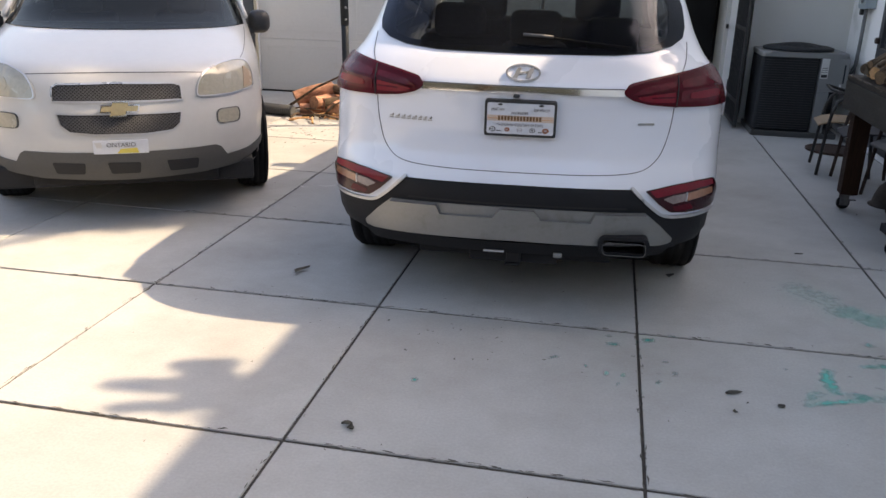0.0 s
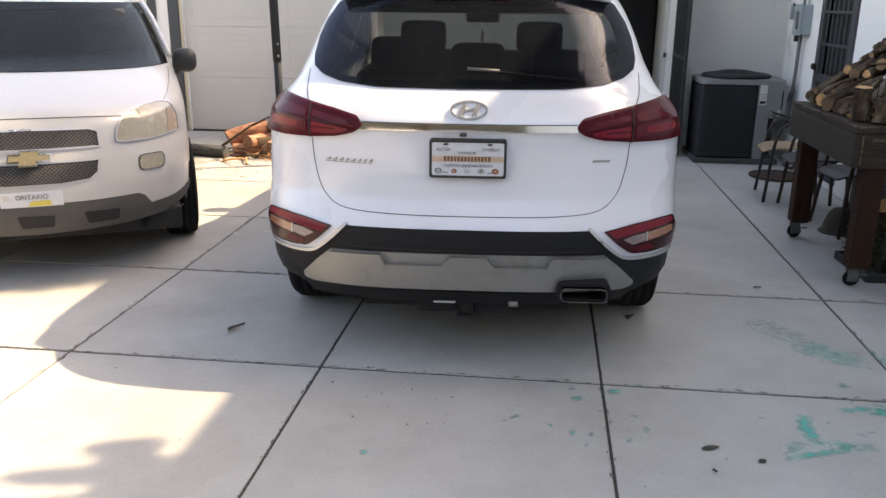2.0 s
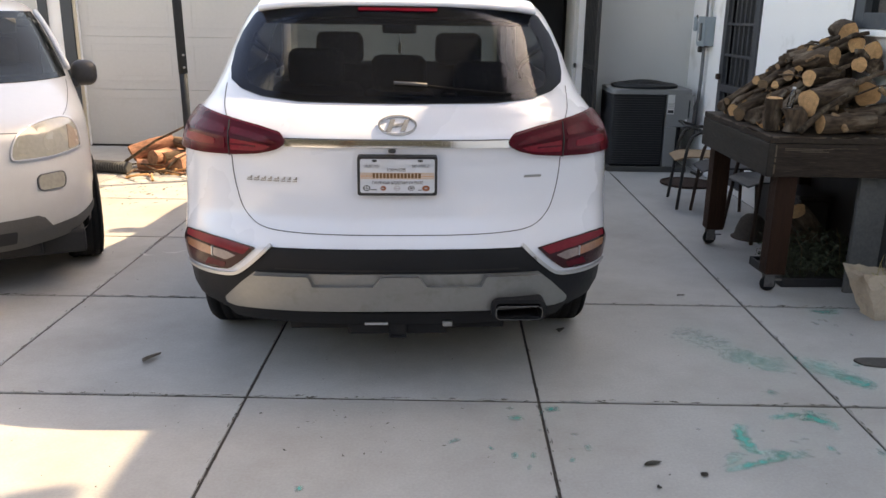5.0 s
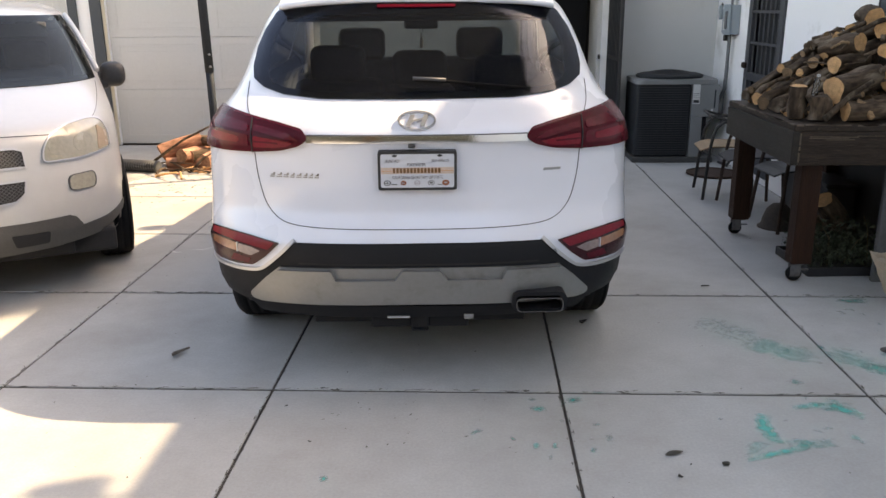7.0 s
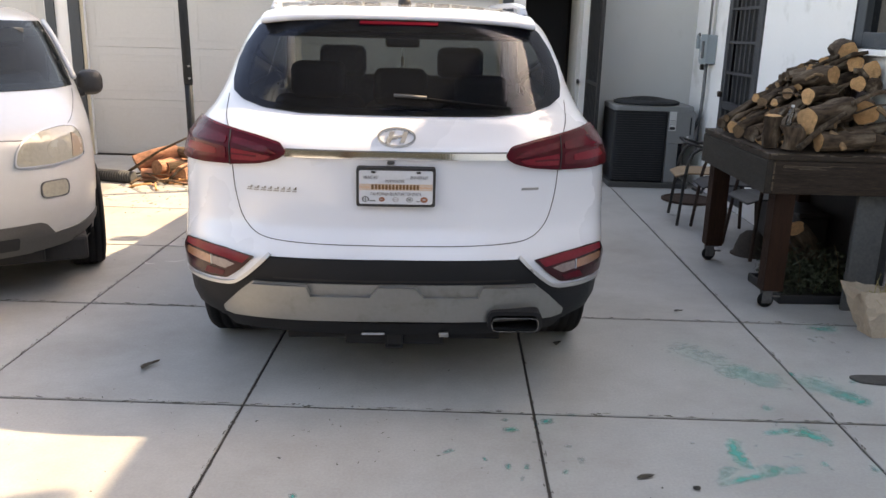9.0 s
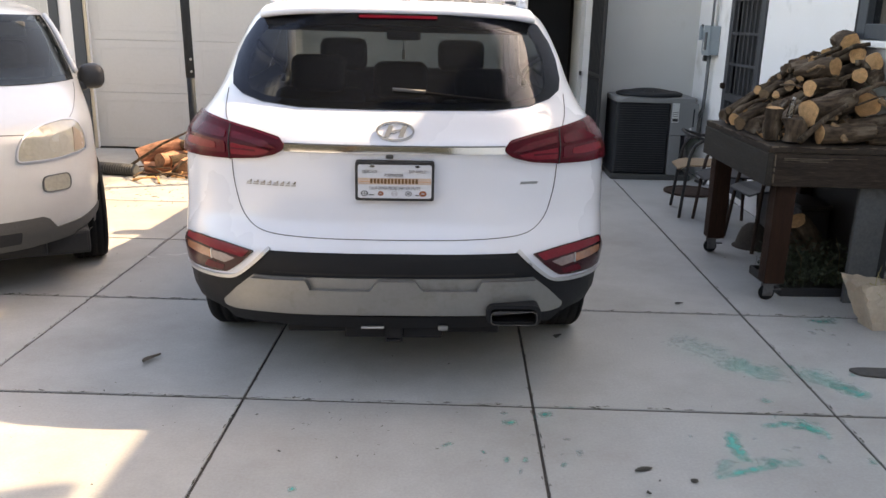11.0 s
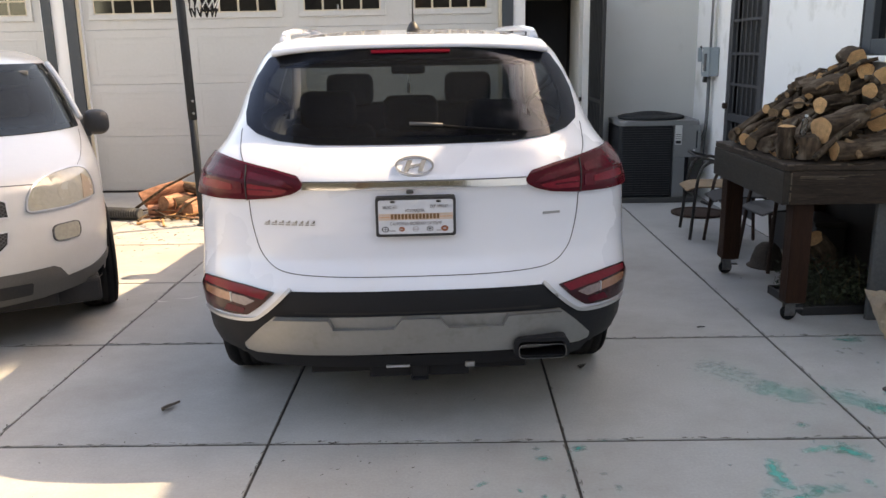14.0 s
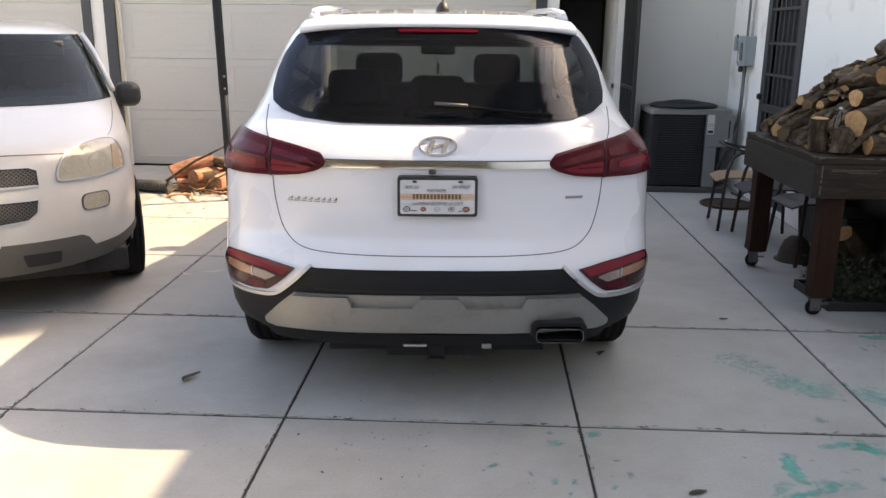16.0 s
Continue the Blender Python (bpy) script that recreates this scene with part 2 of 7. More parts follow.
def rings_on(m, depth):
    """Growth rings round the log's own axis, darkening the paint under them."""
    t = m.node_tree
    b = t.nodes["Principled BSDF"]
    old = b.inputs["Base Color"].links[0].from_socket
    tc, wv, rg, mx = (t.nodes.new(n) for n in ("ShaderNodeTexCoord", "ShaderNodeTexWave", "ShaderNodeMapRange", "ShaderNodeMix"))
    wv.wave_type, wv.rings_direction = "RINGS", "Z"
    wv.inputs["Scale"].default_value, wv.inputs["Distortion"].default_value, wv.inputs["Detail"].default_value, wv.inputs["Detail Scale"].default_value = 28.0, 2.5, 3.0, 2.0
    t.links.new(tc.outputs["Object"], wv.inputs["Vector"])
    rg.inputs[3].default_value, rg.inputs[4].default_value = 1 - depth, 1.08
    t.links.new(wv.outputs["Fac"], rg.inputs[0])
    mx.data_type, mx.blend_type = "RGBA", "MULTIPLY"
    mx.inputs[0].default_value = 1
    t.links.new(old, mx.inputs[6])
    t.links.new(rg.outputs[0], mx.inputs[7])
    t.links.new(mx.outputs[2], b.inputs["Base Color"])
    return m


CUT = rings_on(surface("fresh_cut_wood", (0.58, 0.33, 0.16), 0.85, vary=0.26, fine=38, coarse=9, bump=0.3, per_object=0.25, spec=0.2, dirt=(0.34, 0.19, 0.09), dirt_at=0.60), 0.06)
OLDCUT = rings_on(surface("weathered_cut_wood", (0.30, 0.19, 0.11), 0.9, vary=0.35, fine=38, coarse=6, bump=0.3, per_object=0.3, spec=0.2), 0.3)
TABLEWOOD = surface("dark_weathered_wood", (0.042, 0.030, 0.022), 0.65, spec=0.2, vary=0.4, fine=20, coarse=4, bump=0.5, stretch=(9, 1, 9), dirt=(0.15, 0.12, 0.095), dirt_at=0.66)
TABLEWOODX = surface("dark_streaked_wood", (0.036, 0.024, 0.017), 0.55, spec=0.2, vary=0.6, fine=26, coarse=5, bump=0.5, stretch=(0.8, 9, 9), dirt=(0.10, 0.07, 0.05), dirt_at=0.64)
TABLEGREY = surface("grey_painted_apron", (0.034, 0.028, 0.023), 0.5, spec=0.2, vary=0.4, fine=24, coarse=4, bump=0.4, stretch=(9, 0.8, 9), dirt=(0.060, 0.048, 0.037), dirt_at=0.62)
WORN = surface("worn_bare_wood", (0.13, 0.10, 0.075), 0.85, vary=0.35, fine=60, coarse=8, bump=0.3)
LEGWOOD = surface("red_brown_leg", (0.034, 0.015, 0.009), 0.6, spec=0.15, vary=0.35, fine=24, coarse=5, bump=0.3, stretch=(9, 9, 0.8))
CONDUIT = surface("grey_conduit", (0.13, 0.135, 0.14), 0.55, vary=0.15)
CASTOR = surface("dirty_castor_steel", (0.16, 0.16, 0.165), 0.45, metal=0.6, vary=0.3, dirt=(0.05, 0.045, 0.04), dirt_at=0.55)
STEEL = surface("dull_steel", (0.30, 0.30, 0.30), 0.4, metal=0.8, vary=0.15)
ACGREY = surface("grey_enamel", (0.20, 0.205, 0.205), 0.5, vary=0.06, coarse=4, bump=0.03)
ACDARK = surface("black_coil_guard", (0.020, 0.022, 0.025), 0.6, vary=0.3, spec=0.3)
BOXGREY = surface("electrical_grey", (0.27, 0.32, 0.345), 0.5, vary=0.08)
TUBE = surface("dark_steel_tube", (0.036, 0.034, 0.033), 0.45, metal=0.4, vary=0.3)
SEATWOOD = surface("worn_plywood", (0.30, 0.20, 0.12), 0.6, vary=0.2, fine=30, coarse=4, stretch=(1, 8, 1))
RUST = surface("rusty_steel", (0.045, 0.024, 0.016), 0.8, vary=0.4, bump=0.4)
PAPER = surface("brown_paper", (0.52, 0.43, 0.335), 0.8, vary=0.1, fine=50, coarse=5, bump=0.2)
STRAW = surface("dry_grass", (0.42, 0.36, 0.17), 0.8, vary=0.3)
LEAFGREEN = surface("dull_green_leaf", (0.055, 0.075, 0.036), 0.6, vary=0.4, per_object=0.2)
GUARD = surface("dark_guard_wire", (0.032, 0.034, 0.037), 0.5, vary=0.3)
# leaf green darkened to carry the shade under the table
PLANT = surface("leaf_with_painted_shade", (0.036, 0.050, 0.024), 0.65, vary=0.4)
LEAFDARK = surface("dark_dead_leaf", (0.105, 0.100, 0.086), 0.8, vary=0.35, per_object=0.2)
BLACKPLASTIC = surface("black_plastic", (0.022, 0.022, 0.0235), 0.5, vary=0.25)
IRON = surface("security_iron", (0.055, 0.058, 0.065), 0.5, vary=0.2, metal=0.2)
PLATEWHITE = surface("plate_white", (0.56, 0.58, 0.62), 0.4, vary=0.05)
PLATEORANGE = surface("plate_orange", (0.58, 0.33, 0.20), 0.4, vary=0.05)
PLATEPEACH = surface("plate_peach", (0.55, 0.42, 0.34), 0.4, vary=0.08)
PLATEYELLOW = surface("plate_yellow", (0.62, 0.50, 0.10), 0.4, vary=0.08)
PLATEFADE = surface("plate_faded_ink", (0.36, 0.34, 0.36), 0.45, vary=0.1)
INKBROWN = surface("ink_brown", (0.17, 0.085, 0.035), 0.5, vary=0.1)
INKRED = surface("ink_red_brown", (0.28, 0.08, 0.03), 0.5, vary=0.05)
INKGREY = surface("ink_grey", (0.13, 0.12, 0.12), 0.5, vary=0.1)
INKBLACK = surface("ink_black", (0.02, 0.02, 0.02), 0.5, vary=0.05)
LABELWHITE = surface("label_white", (0.6, 0.6, 0.58), 0.6, vary=0.05)
BLADDER = window_glass("clear_plastic_bottle", (0.8, 0.82, 0.82))
BACKWALL = surface("far_pale_wall", (0.50, 0.47, 0.42), 0.9, vary=0.08)
BACKSCREEN = surface("back_screen_green", (0.060, 0.064, 0.056), 0.9, vary=0.5, fine=30, coarse=4, bump=0.8, spec=0.1)
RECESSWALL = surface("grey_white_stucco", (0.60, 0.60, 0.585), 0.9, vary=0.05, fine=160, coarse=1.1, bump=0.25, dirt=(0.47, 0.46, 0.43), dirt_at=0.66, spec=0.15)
ROOFTILE = surface("roofing", (0.40, 0.40, 0.41), 0.9, vary=0.2)


# ---- builders ----
def mesh(name, bm, material, smooth=False):
    me = bpy.data.meshes.new(name)
    bm.normal_update()
    bm.to_mesh(me)
    bm.free()
    for m in material if isinstance(material, (list, tuple)) else (material,):
        me.materials.append(m)
    if smooth:
        me.polygons.foreach_set("use_smooth", [True] * len(me.polygons))
    return me


def part(name, bm, material, parent, label="", smooth=False):
    ob = new(name, mesh(name, bm, material, smooth))
    ob.parent = parent
    if label:
        ob["label"] = label
    return ob


def root(name, m, label, category, group="", kind=""):
    ob = new(name)
    ob.matrix_basis = m
    ob.empty_display_size = 0.1
    return tagged(ob, label, category, group, kind)


def single(name, bm, material, label, category, m=None, group="", kind="", smooth=False):
    ob = new(name, mesh(name, bm, material, smooth))
    if m is not None:
        ob.matrix_basis = m
    return tagged(ob, label, category, group, kind)


def box(x0, x1, y0, y1, z0, z1, bevel=0.0, bm=None, seg=2):
    own = bmesh.new()
    bmesh.ops.create_cube(own, size=1)
    for v in own.verts:
        v.co = Vector(((x0 + x1) / 2 + v.co.x * (x1 - x0), (y0 + y1) / 2 + v.co.y * (y1 - y0), (z0 + z1) / 2 + v.co.z * (z1 - z0)))
    if bevel:
        bmesh.ops.bevel(own, geom=own.edges[:] + own.verts[:], offset=bevel, segments=seg, profile=0.5, affect="EDGES")
    if bm is None:
        return own
    return join(bm, own)


def join(bm, other, m=None):
    if m is not None:
        other.transform(m)
    me = bpy.data.meshes.new("tmp")
    other.to_mesh(me)
    other.free()
    bm.from_mesh(me)
    bpy.data.meshes.remove(me)
    return bm


def tube(pts, r, seg=8, bm=None, r_end=None, cap=True):
    bm = bm or bmesh.new()
    pts = [Vector(p) for p in pts]
    rings = []
    up = None
    for i, p in enumerate(pts):
        d = (pts[min(i + 1, len(pts) - 1)] - pts[max(i - 1, 0)]).normalized()
        side = up if up is not None else (Vector((0, 0, 1)) if abs(d.z) < 0.9 else Vector((1, 0, 0)))
        a = d.cross(side).normalized()
        b = a.cross(d).normalized()
        up = b
        rr = r if r_end is None else r + (r_end - r) * i / (len(pts) - 1)
        rings.append([bm.verts.new(p + rr * (math.cos(2 * math.pi * k / seg) * a + math.sin(2 * math.pi * k / seg) * b)) for k in range(seg)])
    for q, s in zip(rings, rings[1:]):
        for k in range(seg):
            bm.faces.new((q[k], q[(k + 1) % seg], s[(k + 1) % seg], s[k]))
    if cap:
        bm.faces.new(rings[0][::-1])
        bm.faces.new(rings[-1])
    return bm


def lathe(prof, seg=32, bm=None, axis="z"):
    """A turned body from (radius, height) pairs."""
    bm = bm or bmesh.new()
    rings = []
    for r, h in prof:
        ring = []
        for k in range(seg):
            c, s = r * math.cos(2 * math.pi * k / seg), r * math.sin(2 * math.pi * k / seg)
            ring.append(bm.verts.new((c, s, h) if axis == "z" else (h, c, s)))
        rings.append(ring)
    for q, s in zip(rings, rings[1:]):
        for k in range(seg):
            bm.faces.new((q[k], q[(k + 1) % seg], s[(k + 1) % seg], s[k]))
    if prof[0][0] > 1e-4:
        bm.faces.new(rings[0][::-1])
    if prof[-1][0] > 1e-4:
        bm.faces.new(rings[-1])
    bmesh.ops.recalc_face_normals(bm, faces=bm.faces[:])
    return bm


def slab_poly(pts, z0, z1, bm=None):
    """A flat prism over an outline in x and y."""
    bm = bm or bmesh.new()
    lo = [bm.verts.new((x, y, z0)) for x, y in pts]
    hi = [bm.verts.new((x, y, z1)) for x, y in pts]
    n = len(pts)
    bm.faces.new(hi)
    bm.faces.new(lo[::-1])
    for i in range(n):
        bm.faces.new((lo[i], lo[(i + 1) % n], hi[(i + 1) % n], hi[i]))
    return bm

# ---- ground and paving ----
ground = single("ground", box(-60, 60, -60, 60, -0.5, -0.006), JOINT, "packed earth and grit under the concrete paving", "ground", kind="structure")
pavement = root("pavement", Matrix(), "pale grey concrete slabs with dark dirt-filled joints", "paving", kind="structure")

# ---- house, garage and walls ----
SIDE_X, RECESS_Y, GARAGE_Y = 2.52, 9.52, 9.95


def wall_with_holes(name, axis, at, thick, a0, a1, z0, z1, holes, material, label):
    """A wall along x (axis 'x', at = its y) or along y (axis 'y', at = its x), with rectangular openings (a0, a1, z0, z1)."""
    cuts_a = sorted({a0, a1, *[h[0] for h in holes], *[h[1] for h in holes]})
    cuts_z = sorted({z0, z1, *[h[2] for h in holes], *[h[3] for h in holes]})
    bm = bmesh.new()
    for p, q in zip(cuts_a, cuts_a[1:]):
        for r, s in zip(cuts_z, cuts_z[1:]):
            ma, mz = (p + q) / 2, (r + s) / 2
            if any(h[0] < ma < h[1] and h[2] < mz < h[3] for h in holes):
                continue
            if axis == "x":
                box(p, q, at, at + thick, r, s, bm=bm)
            else:
                box(at, at + thick, p, q, r, s, bm=bm)
    bmesh.ops.remove_doubles(bm, verts=bm.verts[:], dist=0.0005)
    return single(name, bm, material, label, "wall", kind="structure")


wall_with_holes("wall_garage", "x", GARAGE_Y, 0.18, -12.0, 1.53, 0.0, 2.75, [(-9.6, -4.78, 0, 2.45), (-4.33, 0.43, 0, 2.45), (0.70, 1.36, 0, 2.2)], WALL, "white stucco garage front with two door openings and an entry")
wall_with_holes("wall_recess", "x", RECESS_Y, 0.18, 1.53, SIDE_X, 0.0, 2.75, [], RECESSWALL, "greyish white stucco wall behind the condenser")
single("wall_return", box(1.532, 1.70, RECESS_Y + 0.18, GARAGE_Y + 0.18, 0, 2.75), WALL, "short white stucco return beside the entry", "wall", kind="structure")
wall_with_holes("wall_house", "y", SIDE_X, 0.2, -7.0, RECESS_Y + 0.18, 0.0, 4.25, [(7.50, 8.42, 0.06, 2.18), (4.55, 5.82, 1.50, 2.55)], WALL, "bright white stucco house wall with a grilled door")
single("roof_house", box(2.60, 8.0, -7.5, 16.0, 4.255, 4.38), ROOFTILE, "pale coated flat house roof", "roof", kind="structure")
single("roof_garage", box(-12.5, 1.8, 9.80, 15.0, 2.755, 2.83), ROOFTILE, "pale coated garage roof edge", "roof", kind="structure")
single("wall_garage_back", box(-12, 2.5, 14.6, 14.8, 0, 2.75), BACKWALL, "plain back wall inside the garage", "wall", kind="structure")
# the passage's shade is put into this wall's colour
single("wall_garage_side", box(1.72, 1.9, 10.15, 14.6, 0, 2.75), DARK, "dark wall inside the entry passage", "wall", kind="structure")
single("wall_house_back", box(SIDE_X + 0.2, 8, 9.2, 9.4, 0, 4.25), BACKWALL, "plain far wall of the house", "wall", kind="structure")
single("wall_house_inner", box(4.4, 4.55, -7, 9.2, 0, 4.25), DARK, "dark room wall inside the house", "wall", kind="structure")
single("wall_yard", box(-9.0, -8.8, -9.0, 9.9, 0, 2.0), BACKWALL, "pale block wall along the yard", "wall", kind="structure")
# added out of view, tall and dark, to block low light from behind
single("wall_street", box(-12.0, 8.0, -9.4, -9.2, 0, 6.5), BACKSCREEN, "dull dark green hedge wall across the street side", "hedge", kind="structure")

# grey timber trim round the garage openings
for n, (x0, x1, z0, z1) in enumerate([(-4.76, -4.655, 0, 2.6), (-4.50, -4.37, 0, 2.6), (0.44, 0.565, 0, 2.6), (-4.37, 0.44, 2.47, 2.6)]):
    single("trim", box(x0, x1, GARAGE_Y - 0.03, GARAGE_Y - 0.002, z0, z1, 0.004), GREYTRIM, "dark grey painted timber door trim", "trim", kind="structure")
for x0, x1 in ((-4.368, -4.332), (0.40, 0.438)):
    single("trim", box(x0, x1, GARAGE_Y - 0.012, GARAGE_Y + 0.05, 0, 2.45, 0.004), CREAM, "cream weather strip beside the garage door", "trim", kind="structure")


def garage_door(x0, x1, name):
    d = root(name, Matrix(), "white panelled sectional garage door with small paned windows", "garage door", kind="structure")
    y = GARAGE_Y + 0.05
    rows = [0.012, 0.655, 1.255, 1.865, 2.44]
    for z0, z1 in zip(rows, rows[1:]):
        bm = box(x0, x1, y, y + 0.045, z0 + 0.0015, z1 - 0.0015, 0.003)
        s = part("section", bm, DOORWHITE, d)
        if z1 < 2.0:
            n = 4
            w = (x1 - x0) / n
            for k in range(n):
                a, b = x0 + k * w + 0.09, x0 + (k + 1) * w - 0.09
                pan = bmesh.new()
                # raised frame with a sunk field
                for q in ((a, b, z0 + 0.085, z0 + 0.105), (a, b, z1 - 0.105, z1 - 0.085), (a, a + 0.02, z0 + 0.105, z1 - 0.105), (b - 0.02, b, z0 + 0.105, z1 - 0.105)):
                    box(q[0], q[1], y - 0.004, y - 0.0005, q[2], q[3], 0.0015, bm=pan, seg=1)
                box(a + 0.07, b - 0.07, y - 0.003, y - 0.0005, z0 + 0.16, z1 - 0.16, 0.002, bm=pan, seg=1)
                part("panel", pan, DOORWHITE, s)
        else:
            for a, b in ((-4.19, -3.29), (-2.98, -2.10), (-1.80, -0.93), (-0.55, 0.27)):
                a, b = a - (-4.33) + x0, b - (-4.33) + x0
                fr = bmesh.new()
                zb, zt = 2.035, 2.36
                for q in ((a - 0.06, b + 0.06, zb - 0.06, zb), (a - 0.06, b + 0.06, zt, zt + 0.05), (a - 0.06, a, zb, zt), (b, b + 0.06, zb, zt)):
                    box(q[0], q[1], y - 0.018, y - 0.0005, q[2], q[3], 0.004, bm=fr, seg=1)
                w = part("window", fr, DOORWHITE, s, "white frame of a four-light garage window")
                mu = bmesh.new()
                for k in range(1, 4):
                    xx = a + (b - a) * k / 4
                    box(xx - 0.011, xx + 0.011, y - 0.014, y - 0.002, zb, zt, 0.003, bm=mu, seg=1)
                box(a, b, y - 0.013, y - 0.003, (zb + zt) / 2 - 0.011, (zb + zt) / 2 + 0.011, 0.003, bm=mu, seg=1)
                for q in ((a, b, zb, zb + 0.014), (a, b, zt - 0.014, zt), (a, a + 0.014, zb, zt), (b - 0.014, b, zb, zt)):
                    box(q[0], q[1], y - 0.015, y - 0.002, q[2], q[3], 0.002, bm=mu, seg=1)
                part("muntin", mu, CREAM, w, "cream glazing bars")
                for k in range(4):
                    for r in range(2):
                        pa, pb = a + (b - a) * k / 4 + 0.012, a + (b - a) * (k + 1) / 4 - 0.012
                        za, zc = zb + (zt - zb) * r / 2 + 0.012, zb + (zt - zb) * (r + 1) / 2 - 0.012
                        part("pane", box(pa, pb, y - 0.008, y - 0.004, za, zc), FRIT, w)
    part("handle", box(-1.42 - (-4.33) + x0, -1.40 - (-4.33) + x0, y - 0.03, y, 2.05, 2.10, 0.004), STEEL, d, "small steel latch")
    part("seal", box(x0, x1, y - 0.005, y + 0.04, 0.0, 0.011), BLACKPLASTIC, d, "black rubber bottom seal")
    return d


garage_door(-4.33, 0.40, "door_1")
garage_door(-9.55, -4.80, "door_2")

# entry: dark passage, white inner door standing open, barred screen door swung out
entry = root("door_3", Matrix(), "white entry door standing open on a dark passage", "door", kind="structure")
leaf = part("leaf", box(1.315, 1.358, GARAGE_Y + 0.02, GARAGE_Y + 0.75, 0.01, 2.15, 0.004), DOORWHITE, entry)
part("knob", box(1.325, 1.35, GARAGE_Y - 0.03, GARAGE_Y + 0.018, 0.98, 1.03, 0.008), TUBE, leaf, "dark round knob")
# coloured near-black to carry the shade of the passage
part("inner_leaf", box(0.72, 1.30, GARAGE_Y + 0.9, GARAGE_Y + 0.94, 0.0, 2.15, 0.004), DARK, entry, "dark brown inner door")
screen = root("security_door", Matrix(), "black barred iron screen door swung open beside the entry", "security door")
bm = bmesh.new()
sx, sy0, sy1 = 1.435, 9.06, 9.90
for a, b, c, d in ((sy0, sy0 + 0.04, 0.02, 2.12), (sy1 - 0.04, sy1, 0.02, 2.12)):
    box(sx - 0.016, sx + 0.016, a, b, c, d, 0.003, bm=bm, seg=1)
for z in (0.02, 0.25, 1.0, 2.08):
    box(sx - 0.015, sx + 0.015, sy0 + 0.04, sy1 - 0.04, z, z + 0.04, 0.003, bm=bm, seg=1)
part("frame", bm, BLACKPLASTIC, screen)
part("mesh_panel", box(sx - 0.003, sx + 0.003, sy0 + 0.03, sy1 - 0.03, 0.05, 2.1), DARK, screen, "dark perforated screen")
for k in range(8):
    yy = sy0 + 0.09 + k * (sy1 - sy0 - 0.18) / 7
    part("bar", box(sx - 0.012, sx + 0.012, yy - 0.006, yy + 0.006, 0.06, 2.08), BLACKPLASTIC, screen)
part("hinge", box(sx - 0.02, sx + 0.07, sy1, sy1 + 0.05, 0.3, 0.42, 0.003), BLACKPLASTIC, screen)

# grilled door in the house wall
gd = root("door_4", Matrix(), "grey iron security door with vertical bars", "security door", kind="structure")
X = SIDE_X
bm = bmesh.new()
for a, b, c, d in ((7.505, 7.60, 0.065, 2.17), (8.32, 8.415, 0.065, 2.17), (7.60, 8.32, 2.08, 2.17), (7.60, 8.32, 0.065, 0.30), (7.60, 8.32, 0.88, 0.95)):
    box(X - 0.02, X + 0.03, a, b, c, d, 0.004, bm=bm, seg=1)
part("frame", bm, IRON, gd)
for k in range(6):
    yy = 7.60 + 0.72 * (k + 0.5) / 6
    part("bar", tube([(X + 0.004, yy, 0.29), (X + 0.004, yy, 2.09)], 0.009, 6), IRON, gd)
for z in (0.62, 1.22, 1.50, 1.80):
    part("crossbar", box(X - 0.012, X + 0.014, 7.59, 8.33, z - 0.012, z + 0.012, 0.002), IRON, gd)
part("backing", box(X + 0.06, X + 0.09, 7.51, 8.41, 0.065, 2.17), DARK, gd, "dark inner door behind the bars")
part("lock", box(X - 0.06, X - 0.02, 8.34, 8.39, 0.985, 1.04, 0.012), RUST, gd, "dark door lock and knob")
w1 = root("window_1", Matrix(), "dark framed house window with a white reveal", "window", kind="structure")
bm = bmesh.new()
for a, b, c, d in ((4.555, 4.66, 1.505, 2.545), (5.70, 5.815, 1.505, 2.545), (4.66, 5.70, 1.505, 1.60), (4.66, 5.70, 2.45, 2.545), (5.16, 5.22, 1.60, 2.45)):
    box(X - 0.025, X + 0.06, a, b, c, d, 0.004, bm=bm, seg=1)
part("window_frame", bm, GREYTRIM, w1)
for a, b in ((4.66, 5.16), (5.22, 5.70)):
    part("pane", box(X + 0.02, X + 0.026, a, b, 1.60, 2.45), FRIT, w1)
part("backing", box(X + 0.07, X + 0.1, 4.56, 5.81, 1.51, 2.54), DARK, w1)
part("jamb_strip", box(X - 0.012, X - 0.001, 5.84, 5.87, 0.9, 2.6), DARK, w1, "thin dark gap line beside the window")
part("window_sill", box(X - 0.06, X - 0.002, 4.5, 5.86, 1.46, 1.50, 0.006), WALL, w1)

# ---- vehicles: a hull from tables of end profiles and half widths over height ----
def smooth_table(table, blur):
    zs = np.arange(0.0, 2.001, 0.005)
    vals = np.interp(zs, [a for a, _ in table], [b for _, b in table])
    k = np.exp(-0.5 * (np.arange(-12, 13) * 0.005 / blur) ** 2)
    pad = np.r_[np.full(12, vals[0]), vals, np.full(12, vals[-1])]
    return zs, np.convolve(pad, k / k.sum(), "valid")


